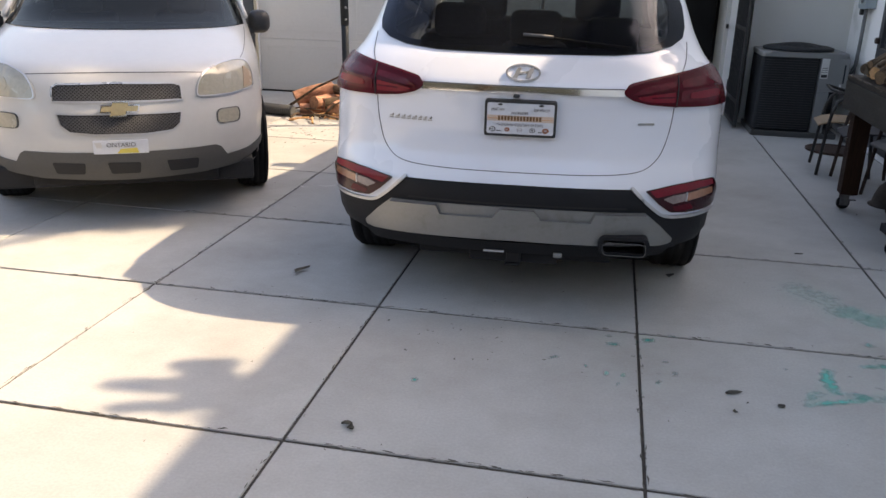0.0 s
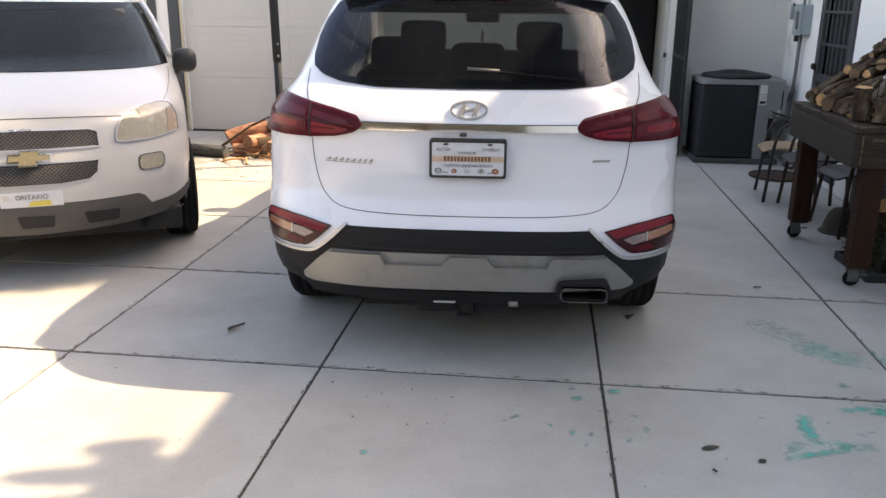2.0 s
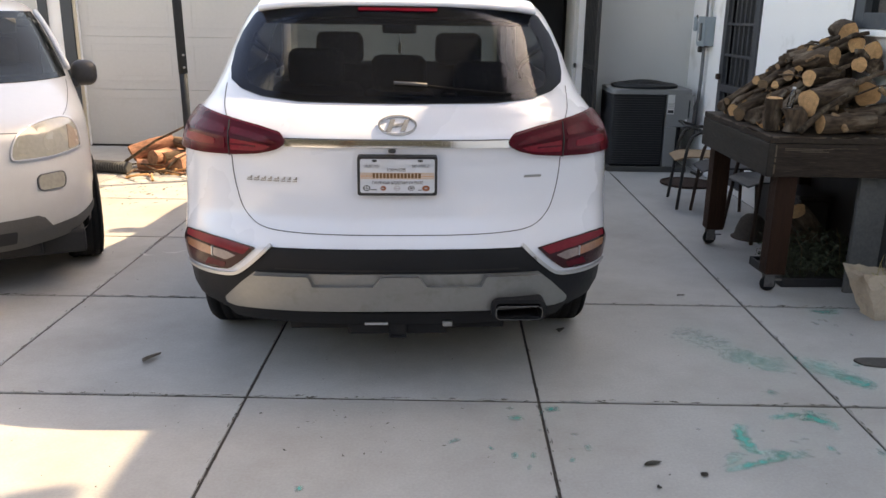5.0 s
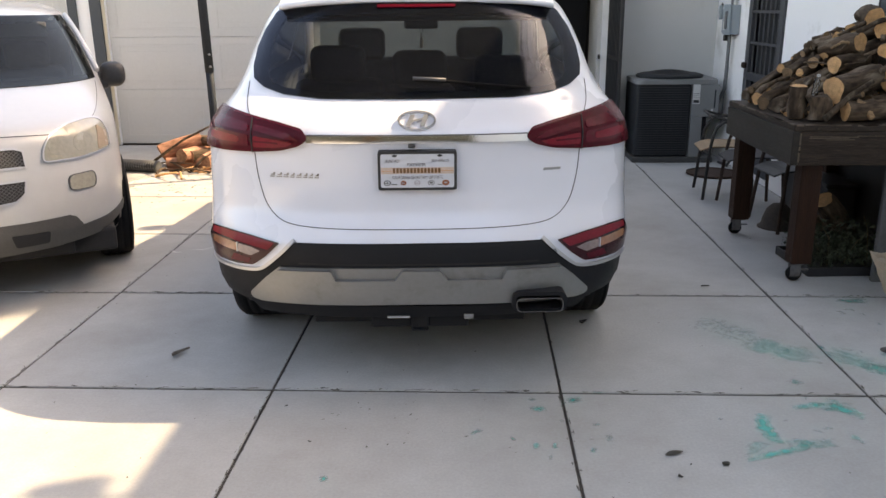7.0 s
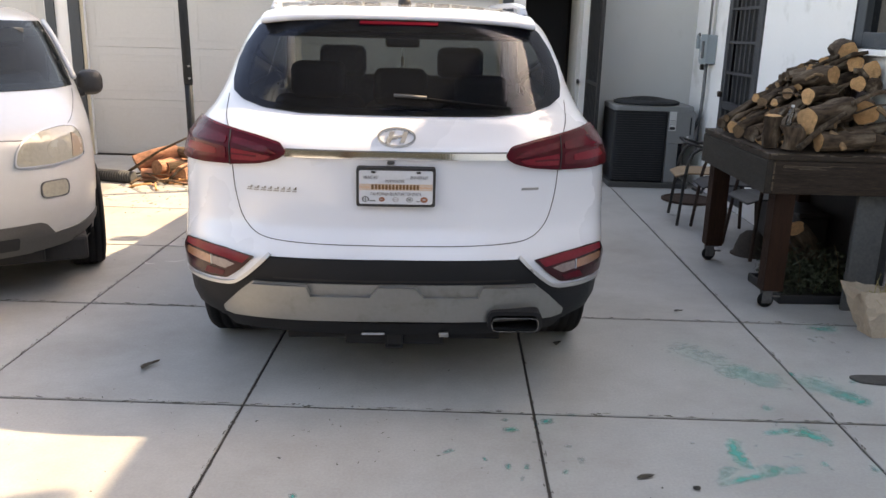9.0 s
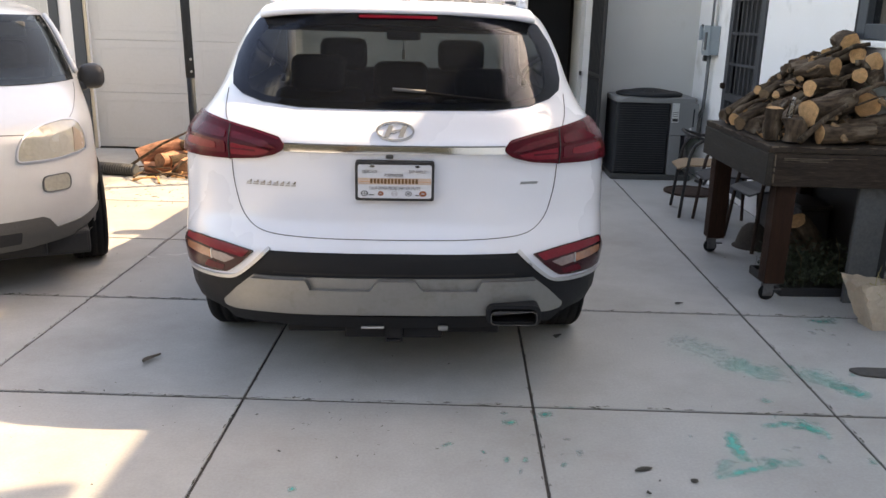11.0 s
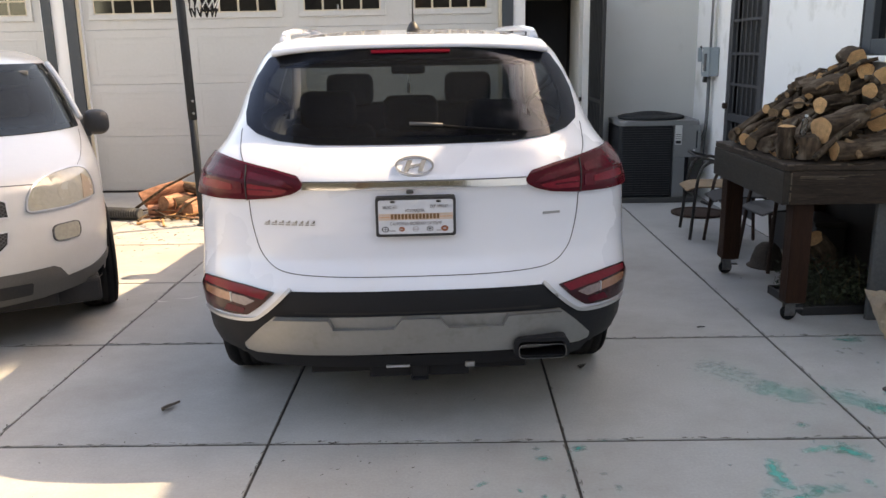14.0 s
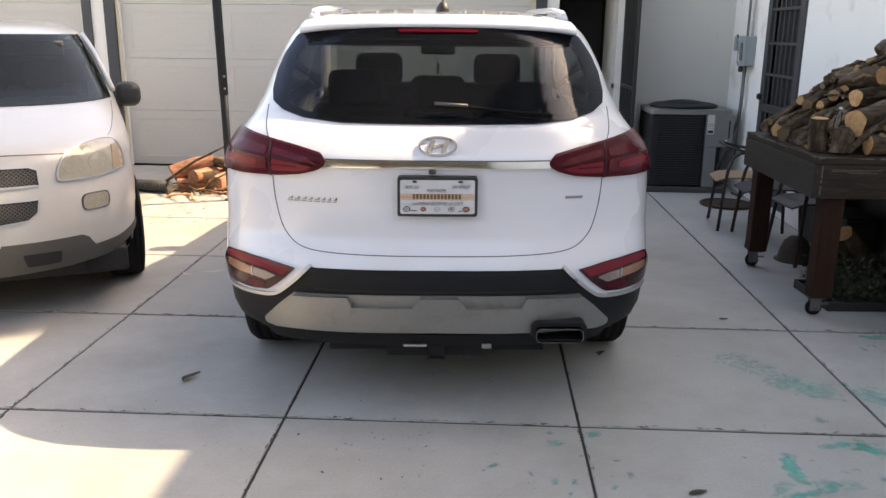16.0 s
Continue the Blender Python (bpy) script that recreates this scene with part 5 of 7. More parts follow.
for sgn in (1, -1):
    f = (lambda p: p) if sgn > 0 else mirrored
    hp = f([(0.445, 0.785), (0.455, 0.860), (0.495, 0.918), (0.59, 0.955), (0.70, 0.967), (0.765, 0.952), (0.795, 0.885), (0.800, 0.795), (0.64, 0.780)])
    hl = patch("headlight", hp, HAZELENS, van, VAN, off=0.014, depth=0.05, r=0.03, label="hazed yellowed headlight lens")
    strip("headlight_rim", rounded(hp, 0.03, 5), 0.0075, SATIN, hl, VAN, off=0.0175, depth=0.03, closed=True, label="pale lamp rim")
    for cu in (0.53, 0.655):
        patch("reflector", f([(cu + 0.052 * math.cos(2 * math.pi * k / 20), 0.858 + 0.050 * math.sin(2 * math.pi * k / 20)) for k in range(20)]), HAZECLEAR, hl, VAN, off=0.0148, depth=0.008, label="round lamp reflector")
    patch("indicator", f([(0.735, 0.928), (0.782, 0.885), (0.787, 0.805), (0.73, 0.80)]), HAZEAMBER, hl, VAN, off=0.0165, depth=0.008, r=0.008, label="amber corner lamp")
    fp = rounded(f([(0.562, 0.612), (0.562, 0.697), (0.692, 0.694), (0.702, 0.650), (0.692, 0.606)]), 0.034, 5)
    fo = patch("fog_light", fp, HAZECLEAR, van, VAN, off=0.008, depth=0.03, label="small hazed fog light")
    strip("fog_rim", fp, 0.0045, VANCLAD, fo, VAN, off=0.010, depth=0.016, closed=True)
    strip("seam", f([(0.50, 0.921), (0.40, 0.928), (0.25, 0.934), (0.0, 0.937)]), 0.004, GAP, van, VAN, off=0.0012, depth=0.006)
    strip("seam", f([(0.735, 0.972), (0.77, 1.0), (0.80, 1.06), (0.81, 1.11)]), 0.0035, GAP, van, VAN, off=0.0012, depth=0.006)
    arm = part("door_mirror", box(sgn * 0.95 - 0.09, sgn * 0.95 + 0.08, 1.62, 1.76, 1.04, 1.215, 0.065, seg=5), BLACKPLASTIC, van, "black door mirror housing", smooth=True)
    part("mirror_foot", box(sgn * 0.86 - 0.05, sgn * 0.86 + 0.05, 1.64, 1.74, 1.03, 1.10, 0.02), BLACKPLASTIC, arm)
    bm = bmesh.new()
    for a, b in ((1.8, 2.78), (2.86, 3.85), (3.93, 4.65)):
        rows = []
        for z in levels_of(1.19, 1.47, 0.07):
            ww = VAN.w(z) - 0.006
            a2 = max(a, VAN.at(VAN.near, z) + 0.66)
            rows.append([bm.verts.new((sgn * ww, a2 + (b - a2) * k / 4, z)) for k in range(5)])
        for q, s in zip(rows, rows[1:]):
            for k in range(4):
                bm.faces.new((q[k], q[k + 1], s[k + 1], s[k]))
    part("side_window", bm, GLASS, van, "dark side windows", smooth=True)
    rain = [(sgn * (VAN.w(z) + 0.004), VAN.at(VAN.near, z) + 0.64, z) for z in levels_of(1.16, 1.52, 0.06)]
    part("door_frame", tube(rain, 0.016, 8), SATIN, van, "bright window moulding", smooth=True)
    part("pillar_moulding", tube([(p[0] * 0.985, p[1] - 0.13, p[2] + 0.012) for p in rain], 0.020, 8), VANPAINT, van, "white windscreen pillar moulding", smooth=True)
    for v in (1.02, 4.05):
        wheel(van, sgn * 0.797, v, 0.335, 0.22, sgn)
pv = patch("plate_holder", [(-0.150, 0.478), (0.155, 0.478), (0.155, 0.556), (-0.150, 0.556)], PLATEWHITE, van, VAN, off=0.014, depth=0.02, label="white dealer plate, its lower half hidden")
patch("plate_mark", [(-0.02, 0.482), (0.10, 0.482), (0.09, 0.512), (0.0, 0.508)], PLATEYELLOW, pv, VAN, off=0.0165, depth=0.004, step=0.4)
patch("plate_mark", [(-0.13, 0.515), (-0.10, 0.515), (-0.105, 0.545), (-0.14, 0.545)], SATIN, pv, VAN, off=0.0165, depth=0.004, step=0.4)
lettering("ONTARIO", 0.036, on_hull(VAN, 0.005, 0.531, 0.0175), INKBLACK, pv)
for a, b in ((-0.39, -0.205), (-0.082, 0.105), (0.25, 0.435)):
    patch("intake", [(a + 0.015, 0.352), (b - 0.01, 0.352), (b, 0.420), (a, 0.424)], DARK, van, VAN, off=0.008, depth=0.012, r=0.012, label="dark lower air intake")
part("dashboard", box(-0.74, 0.74, 1.25, 1.75, 0.75, 1.12, 0.06, seg=3), SEAT, van, "dark dashboard", smooth=True)
part("cabin_floor", box(-0.8, 0.8, 1.3, 4.7, 0.40, 0.44), SEAT, van, "dark cabin floor")
car_seat(van, -0.40, 2.45, SEAT, 1.18, 0.52)
car_seat(van, 0.40, 2.45, SEAT, 1.18, 0.52)
part("bulkhead", box(-0.72, 0.72, 3.0, 3.04, 0.45, 1.42, 0.02), DARK, van, "dark load behind the seats")
part("sun_visor", box(0.12, 0.56, 1.86, 1.90, 1.39, 1.49, 0.01), BEIGE, van, "beige sun visor")

# ---- firewood ----
rnd = random.Random(7)


def log_meshes(length, rad, seed, bark, cut=None):
    """A bent, knobbly log along its own z with pale cut ends as separate meshes."""
    r = random.Random(seed)
    seg, rings = (16 if cut else 12), 8
    bend = Vector((r.uniform(-1, 1), r.uniform(-1, 1), 0)) * rad * (0.3 if cut else 0.75)
    bm = bmesh.new()
    rows = []
    ph = r.uniform(0, 6)
    knot = [(r.uniform(0.15, 0.85), r.uniform(0, 6.28), r.uniform(0.1, 0.3)) for _ in range(3)]
    for i in range(rings + 1):
        t = i / rings
        c = bend * math.sin(math.pi * t)
        ring = []
        for k in range(seg):
            a = 2 * math.pi * k / seg
            rr = rad * (1 - 0.14 * t) * (1 + 0.07 * math.sin(3 * a + ph) + 0.05 * math.sin(5 * a - ph + 4 * t) + r.uniform(-0.075, 0.075) * (0.5 if cut else 1.0))
            for kt, ka, kh in knot:
                d = ((t - kt) * length / rad) ** 2 + (2 * math.sin((a - ka) / 2)) ** 2
                rr += rad * kh * math.exp(-3 * d)
            ring.append(bm.verts.new((c.x + rr * math.cos(a), c.y + rr * math.sin(a), (t - 0.5) * length)))
        rows.append(ring)
    slant = r.uniform(-0.25, 0.25)
    for ring in (rows[0], rows[-1]):
        for v in ring:
            v.co.z += slant * v.co.x
    for q, s in zip(rows, rows[1:]):
        for k in range(seg):
            bm.faces.new((q[k], q[(k + 1) % seg], s[(k + 1) % seg], s[k]))
    ends = []
    for ring, up in ((rows[0], -1), (rows[-1], 1)):
        eb = bmesh.new()
        mid = sum((v.co for v in ring), Vector()) / seg
        outer = [eb.verts.new(mid + (v.co - mid) * 0.985 + Vector((0, 0, 0.001 * up))) for v in ring]
        inner = [eb.verts.new(mid + (v.co - mid) * 0.5 + Vector((0, 0, 0.004 * up * r.uniform(0.2, 1)))) for v in ring]
        cen = eb.verts.new(mid + Vector((0, 0, 0.003 * up)))
        for k in range(seg):
            j = (k + 1) % seg
            for f in ((outer[k], outer[j], inner[j], inner[k]), (inner[k], inner[j], cen)):
                eb.faces.new(f if up > 0 else f[::-1])
        ends.append(mesh("cut_end", eb, cut or (CUT if r.random() < 0.5 else OLDCUT)))
    return mesh("bark", bm, bark, True), ends


def make_log(name, meshes, m, label, group):
    me, ends = meshes
    ob = new(name, me)
    ob.matrix_basis = m
    tagged(ob, label, "log", group)
    for e in ends:
        p = new("cut_end", e)
        p.parent = ob
        p["label"] = "pale sawn end"
    return ob


def aim(center, axis, spin=0.0):
    q = Vector(axis).normalized().to_track_quat("Z", "X")
    return Matrix.Translation(center) @ q.to_matrix().to_4x4() @ Matrix.Rotation(spin, 4, "Z")


TX0, TX1, TY0, TY1, TZ = 1.692, 2.475, 4.88, 6.10, 0.932
KINDS = []
for k in range(24):
    L = [0.36, 0.44, 0.32, 0.52, 0.40, 0.48][k % 6]
    R = [0.024, 0.040, 0.050, 0.030, 0.058, 0.034][(k * 5 + k // 6) % 6]
    KINDS.append((L, R, log_meshes(L, R, 100 + k, BARK)))


def heap(x, y):
    a = max(0.0, min(1.0, (x - 1.70) / 0.68)) ** 1.05
    f = max(0.0, min(1.0, (y - 4.98) / 0.55)) ** 0.8
    b = max(0.0, min(1.0, (6.50 - y) / 0.80)) ** 0.6
    return 0.07 + 0.45 * a * f * b


LOGLABEL = "rough dark-barked firewood log in a heap on the table"
for layer in range(7):
    for _ in range(60):
        L, R, me = KINDS[rnd.randrange(len(KINDS))]
        x, y = rnd.uniform(1.80, 2.44), rnd.uniform(4.98, 6.08)
        h = heap(x, y)
        z = TZ + R + 0.004 + layer * 0.082 + rnd.uniform(0, 0.04)
        if z + R * 0.4 > TZ + h + 0.02:
            continue
        yaw = rnd.gauss(212, 42)
        tilt = rnd.gauss(0.24, 0.20) if layer else rnd.uniform(0, 0.1)
        ax = Vector((math.cos(radians(yaw)), math.sin(radians(yaw)), -tilt)).normalized()
        e = ax * L / 2
        # keep both ends over the table and above its top
        cx = min(max(x, TX0 + 0.07 + abs(e.x)), TX1 + 0.02 - abs(e.x))
        cy = min(max(y, TY0 + 0.02 + abs(e.y)), TY1 - abs(e.y))
        z = max(z, TZ + 0.004 + R * 1.1 + abs(e.z))
        front = min(cy - abs(e.y) - 5.02 - (z - TZ) * 1.05, cx - abs(e.x) - 1.80 - (z - TZ) * 0.9)
        if front < 0.17:
            continue
        make_log("log", me, aim((cx, cy, z), ax, rnd.uniform(0, 6)), LOGLABEL, "firewood on the table")
# logs at the open face of the heap, each from its sawn end to its far end
def sawn(a, b, R, seed, cut):
    a, b = Vector(a), Vector(b)
    make_log("log", log_meshes((b - a).length, R, seed, BARK, cut), aim((a + b) / 2, b - a), "thick bark-covered firewood round standing or lying on the heap" if cut is BARK else "thick sawn firewood round with a pale cut face" if R > 0.04 else "sawn dark-barked branch length with a pale cut end", "firewood on the table")


sawn((1.958, 5.080, 1.097), (2.236, 5.200, 1.171), 0.076, 400, CUT)
sawn((1.778, 5.120, 1.120), (1.771, 5.100, 0.943), 0.046, 401, CUT)
sawn((1.856, 5.040, 1.069), (1.861, 5.030, 0.944), 0.062, 402, BARK)
sawn((1.996, 4.980, 0.994), (2.297, 5.000, 1.013), 0.056, 403, CUT)
sawn((2.298, 5.050, 0.990), (2.448, 5.040, 0.998), 0.052, 404, OLDCUT)
sawn((2.183, 5.140, 1.016), (2.451, 5.180, 1.059), 0.049, 405, OLDCUT)
sawn((2.336, 5.180, 1.141), (2.431, 5.420, 1.172), 0.069, 406, CUT)
sawn((2.050, 5.330, 1.221), (2.284, 5.450, 1.243), 0.049, 407, CUT)
sawn((2.216, 5.400, 1.344), (2.092, 5.620, 1.296), 0.057, 408, CUT)
sawn((2.402, 5.660, 1.479), (2.440, 5.920, 1.497), 0.060, 409, CUT)
sawn((2.331, 5.320, 1.302), (2.456, 5.520, 1.329), 0.044, 410, CUT)
sawn((2.381, 5.500, 1.415), (2.452, 5.660, 1.444), 0.048, 411, CUT)
sawn((2.440, 5.400, 1.382), (2.446, 5.460, 1.357), 0.054, 412, CUT)
sawn((2.155, 5.600, 1.357), (2.099, 5.900, 1.297), 0.029, 413, CUT)
sawn((2.290, 5.720, 1.412), (2.466, 5.950, 1.437), 0.034, 414, CUT)
sawn((1.928, 5.520, 1.163), (2.087, 5.660, 1.182), 0.025, 415, CUT)
sawn((1.722, 5.620, 0.995), (1.902, 5.900, 1.063), 0.037, 416, CUT)
sawn((1.735, 5.550, 0.976), (1.937, 5.700, 1.063), 0.041, 417, OLDCUT)
sawn((1.753, 5.360, 0.985), (1.945, 5.600, 1.000), 0.047, 418, BARK)
sawn((1.721, 5.860, 0.991), (1.981, 6.020, 1.124), 0.035, 419, BARK)
sawn((1.905, 5.780, 1.169), (2.123, 5.960, 1.242), 0.029, 420, CUT)
sawn((1.798, 5.660, 1.046), (1.980, 5.850, 1.084), 0.018, 421, CUT)
sawn((1.874, 5.450, 1.091), (2.114, 5.550, 1.165), 0.025, 422, OLDCUT)
sawn((2.018, 5.560, 1.219), (2.174, 5.750, 1.259), 0.033, 423, OLDCUT)
sawn((1.904, 5.660, 1.150), (2.134, 5.900, 1.234), 0.034, 424, OLDCUT)
sawn((1.919, 5.360, 1.126), (2.087, 5.400, 1.068), 0.032, 425, BARK)
sawn((2.085, 5.800, 1.309), (2.342, 5.950, 1.374), 0.032, 426, BARK)
sawn((1.736, 5.800, 1.032), (2.128, 6.020, 1.225), 0.024, 427, OLDCUT)
sawn((2.207, 5.420, 1.272), (2.445, 5.600, 1.347), 0.042, 428, BARK)
sawn((2.419, 5.300, 1.289), (2.452, 5.400, 1.289), 0.048, 429, BARK)
sawn((2.025, 5.100, 0.969), (2.223, 5.220, 1.059), 0.030, 430, BARK)
STICKS = (
    ((1.867, 4.930, 0.954), (2.143, 5.020, 1.152), 0.019),
    ((2.053, 4.990, 1.041), (2.125, 4.930, 0.958), 0.023),
    ((2.214, 5.100, 1.202), (2.461, 5.120, 1.284), 0.016),
    ((2.234, 5.100, 1.146), (2.465, 5.100, 1.204), 0.006),
    ((2.185, 5.250, 1.236), (2.229, 5.220, 1.295), 0.005),
    ((2.347, 5.080, 1.187), (2.416, 5.000, 1.071), 0.017),
    ((2.234, 5.500, 1.396), (2.431, 5.460, 1.483), 0.017),
    ((1.712, 5.550, 1.047), (1.905, 5.620, 1.126), 0.015),
    ((2.311, 5.360, 1.373), (2.370, 5.300, 1.342), 0.018),
    ((2.164, 5.400, 1.342), (2.050, 5.400, 1.313), 0.011),
    ((1.932, 5.400, 1.140), (1.976, 5.360, 1.104), 0.007),
)
for k, (a, b, r_) in enumerate(STICKS):
    a, b = Vector(a), Vector(b)
    mid = (a + b) / 2 + Vector((0.01, 0.015, 0.02))
    single("branch", tube([a, a.lerp(mid, 0.5), mid, mid.lerp(b, 0.5), b], r_, 8, r_end=r_ * 0.7), BARK if k % 4 != 1 else OLDCUT, "thin bent branch lying across the firewood heap", "branch", group="branches on the heap", smooth=True)

THIN = [(L, w, log_meshes(L, w, 500 + k, BARK, CUT if k % 3 else OLDCUT)) for k, (L, w) in enumerate(((0.22, 0.016), (0.30, 0.021), (0.26, 0.013), (0.36, 0.024), (0.24, 0.027), (0.32, 0.018), (0.20, 0.023), (0.28, 0.030)))]


def face_of_heap(x, y):
    return TZ + max(0.0, min((y - 4.98) / 1.05, (x - 1.80) / 0.9, (6.30 - y) / 0.6, 0.47))


for k in range(150):
    L, w_, me = THIN[k % 8]
    yaw = radians(rnd.gauss(212, 34))
    ax = Vector((math.cos(yaw), math.sin(yaw), 0))
    x, y = rnd.uniform(1.84, 2.44), rnd.uniform(5.1, 6.06)
    e = ax * L / 2
    x, y = min(max(x, TX0 + 0.03 + abs(e.x)), TX1 - abs(e.x)), min(max(y, TY0 + 0.03 + abs(e.y)), TY1 - abs(e.y))
    za, zb = face_of_heap(x - e.x, y - e.y), face_of_heap(x + e.x, y + e.y)
    zm = face_of_heap(x, y)
    if x > 1.98 and y < 5.6:
        continue
    ax = Vector((2 * e.x, 2 * e.y, (zb - za) * 0.8)).normalized()
    c = Vector((x, y, max(zm - 0.045, TZ + w_ * 1.2 + abs(ax.z) * L / 2)))
    make_log("log", me, aim(c, ax, rnd.uniform(0, 6)), "thin sawn branch length with a pale cut end in the heap", "firewood on the table")
for k in range(16):
    x, y = rnd.uniform(1.86, 2.40), rnd.uniform(5.05, 6.0)
    yaw = radians(rnd.gauss(205, 45))
    L = rnd.uniform(0.10, 0.26)
    e = Vector((math.cos(yaw), math.sin(yaw), -rnd.gauss(0.15, 0.25))).normalized() * L / 2
    c = Vector((min(max(x, TX0 + abs(e.x)), TX1 - abs(e.x)), min(max(y, TY0 + abs(e.y)), TY1 - abs(e.y)), 0))
    c.z = max(face_of_heap(c.x, c.y) + rnd.uniform(-0.02, 0.02), TZ + 0.012 + abs(e.z))
    side = Vector((rnd.uniform(-1, 1), rnd.uniform(-1, 1), rnd.uniform(-0.3, 1))) * L * 0.06
    w_ = rnd.uniform(0.006, 0.015)
    single("branch", tube([c - e, c - e * 0.4 + side, c + e * 0.3 + side * 0.6, c + e], w_, 6, r_end=w_ * 0.7), BARK, "thin stick among the firewood", "branch", group="branches on the heap", smooth=True)

# ---- timber table on castors ----
table = root("work_table", Matrix(), "dark weathered timber table on castors, heaped with firewood", "table")
part("tabletop", box(TX0, TX1, TY0, TY1, 0.895, TZ, 0.005), TABLEWOOD, table, "worn plank tabletop with chipped pale edges")
part("apron", box(TX0 - 0.004, TX0 + 0.036, TY0, TY1, 0.706, 0.893, 0.005), TABLEGREY, table, "grey painted side board")
part("apron", box(TX0 + 0.037, TX1, TY0 - 0.003, TY0 + 0.037, 0.706, 0.893, 0.005), TABLEWOODX, table, "dark grained end board")
part("apron", box(TX0 + 0.037, TX1, TY1 - 0.037, TY1, 0.706, 0.893, 0.005), TABLEWOOD, table)
part("apron", box(TX1 - 0.037, TX1, TY0 + 0.038, TY1 - 0.038, 0.706, 0.893, 0.005), TABLEWOOD, table)
r = random.Random(44)
for k in range(22):
    yy = r.uniform(TY0, TY1 - 0.1)
    part("worn_edge", box(TX0 - 0.002, TX0 + r.uniform(0.004, 0.012), yy, yy + r.uniform(0.03, 0.12), TZ - r.uniform(0.002, 0.010), TZ + 0.001, 0.0006), WORN, table, "pale chipped edge")
for z0, z1 in ((0.725, 0.775), (0.79, 0.81), (0.82, 0.885)):
    part("worn_edge", box(TX0 + 0.034, TX0 + 0.0415, TY0 - 0.005, TY0 + 0.004, z0, z1, 0.0008), WORN, table, "pale chipped corner")
for k in range(5):
    xx = r.uniform(TX0 + 0.05, TX1 - 0.25)
    zz = r.uniform(0.845, 0.888)
    part("worn_edge", box(xx, xx + r.uniform(0.08, 0.22), TY0 - 0.0042, TY0, zz, zz + r.uniform(0.002, 0.004), 0.0004), WORN, table, "pale scuffed grain")
for k in range(16):
    xx = r.uniform(TX0, TX1 - 0.1)
    part("worn_edge", box(xx, xx + r.uniform(0.03, 0.12), TY0 - 0.002, TY0 + r.uniform(0.004, 0.010), TZ - r.uniform(0.002, 0.010), TZ + 0.001, 0.0006), WORN, table, "pale chipped edge")
for lx, ly in ((1.837, 4.985), (1.805, 6.02), (2.41, 6.02)):
    leg = part("leg", box(lx - 0.058, lx + 0.058, ly - 0.055, ly + 0.055, 0.115, 0.894, 0.006), LEGWOOD, table, "square red-brown timber leg")
    if lx < 2.2:
        bm = box(lx - 0.04, lx + 0.04, ly - 0.035, ly + 0.035, 0.105, 0.114, 0.002)
        for s in (-1, 1):
            box(lx - 0.045, lx + 0.015, ly + s * 0.020 - 0.002, ly + s * 0.020 + 0.002, 0.03, 0.106, 0.001, bm=bm, seg=1)
        box(lx + 0.015, lx + 0.065, ly - 0.012, ly + 0.012, 0.065, 0.073, 0.002, bm=bm, seg=1)
        part("castor_fork", bm, CASTOR, leg, "steel castor fork with brake tab")
        bm = lathe([(0.0, -0.014), (0.020, -0.014), (0.043, -0.012), (0.046, 0.0), (0.043, 0.012), (0.020, 0.014), (0.0, 0.014)], 24)
        bm.transform(Matrix.Translation((lx - 0.018, ly, 0.046)) @ Matrix.Rotation(radians(90), 4, "X"))
        part("castor_wheel", bm, TYRE, leg, "dark rubber castor wheel", smooth=True)
    else:
        part("foot", box(lx - 0.05, lx + 0.05, ly - 0.05, ly + 0.05, 0.0, 0.114, 0.004), LEGWOOD, leg)
part("end_panel", box(2.265, 2.435, 4.955, 4.99, 0.0, 0.894, 0.004), surface("pale_grey_board", (0.105, 0.108, 0.11), 0.75, vary=0.2, dirt=(0.07, 0.068, 0.065), spec=0.2), table, "pale grey painted board in place of a leg")
bot = root("plastic_bottle", pose(1.842, 5.05, 1.074, 4, 6, 0) @ Matrix.Scale(0.62, 4), "small clear plastic bottle standing among the logs", "bottle")
part("bottle_body", lathe([(0.0, 0.0), (0.028, 0.002), (0.03, 0.02), (0.028, 0.05), (0.03, 0.11), (0.026, 0.135), (0.012, 0.16), (0.012, 0.17)], 20), BLADDER, bot, smooth=True)
part("cap", lathe([(0.0145, 0.168), (0.0145, 0.188), (0.0, 0.189)], 16), LABELWHITE, bot, "white screw cap")

# ---- under and beside the table ----
DRYSTEM = surface("dry_stem", (0.14, 0.105, 0.055), 0.85, vary=0.3)
tray = root("plant_tray", pose(2.185, 5.30, 0, 0, 0, 3), "shallow black tray with straggly dark green plants", "plant tray")
bm = bmesh.new()
for q in ((-0.27, 0.27, -0.24, -0.225), (-0.27, 0.27, 0.225, 0.24), (-0.27, -0.255, -0.225, 0.225), (0.255, 0.27, -0.225, 0.225)):
    box(q[0], q[1], q[2], q[3], 0.0, 0.055, 0.004, bm=bm, seg=1)
box(-0.255, 0.255, -0.225, 0.225, 0.002, 0.03, bm=bm)
part("tray", bm, BLACKPLASTIC, tray)
bm = bmesh.new()
r = random.Random(3)
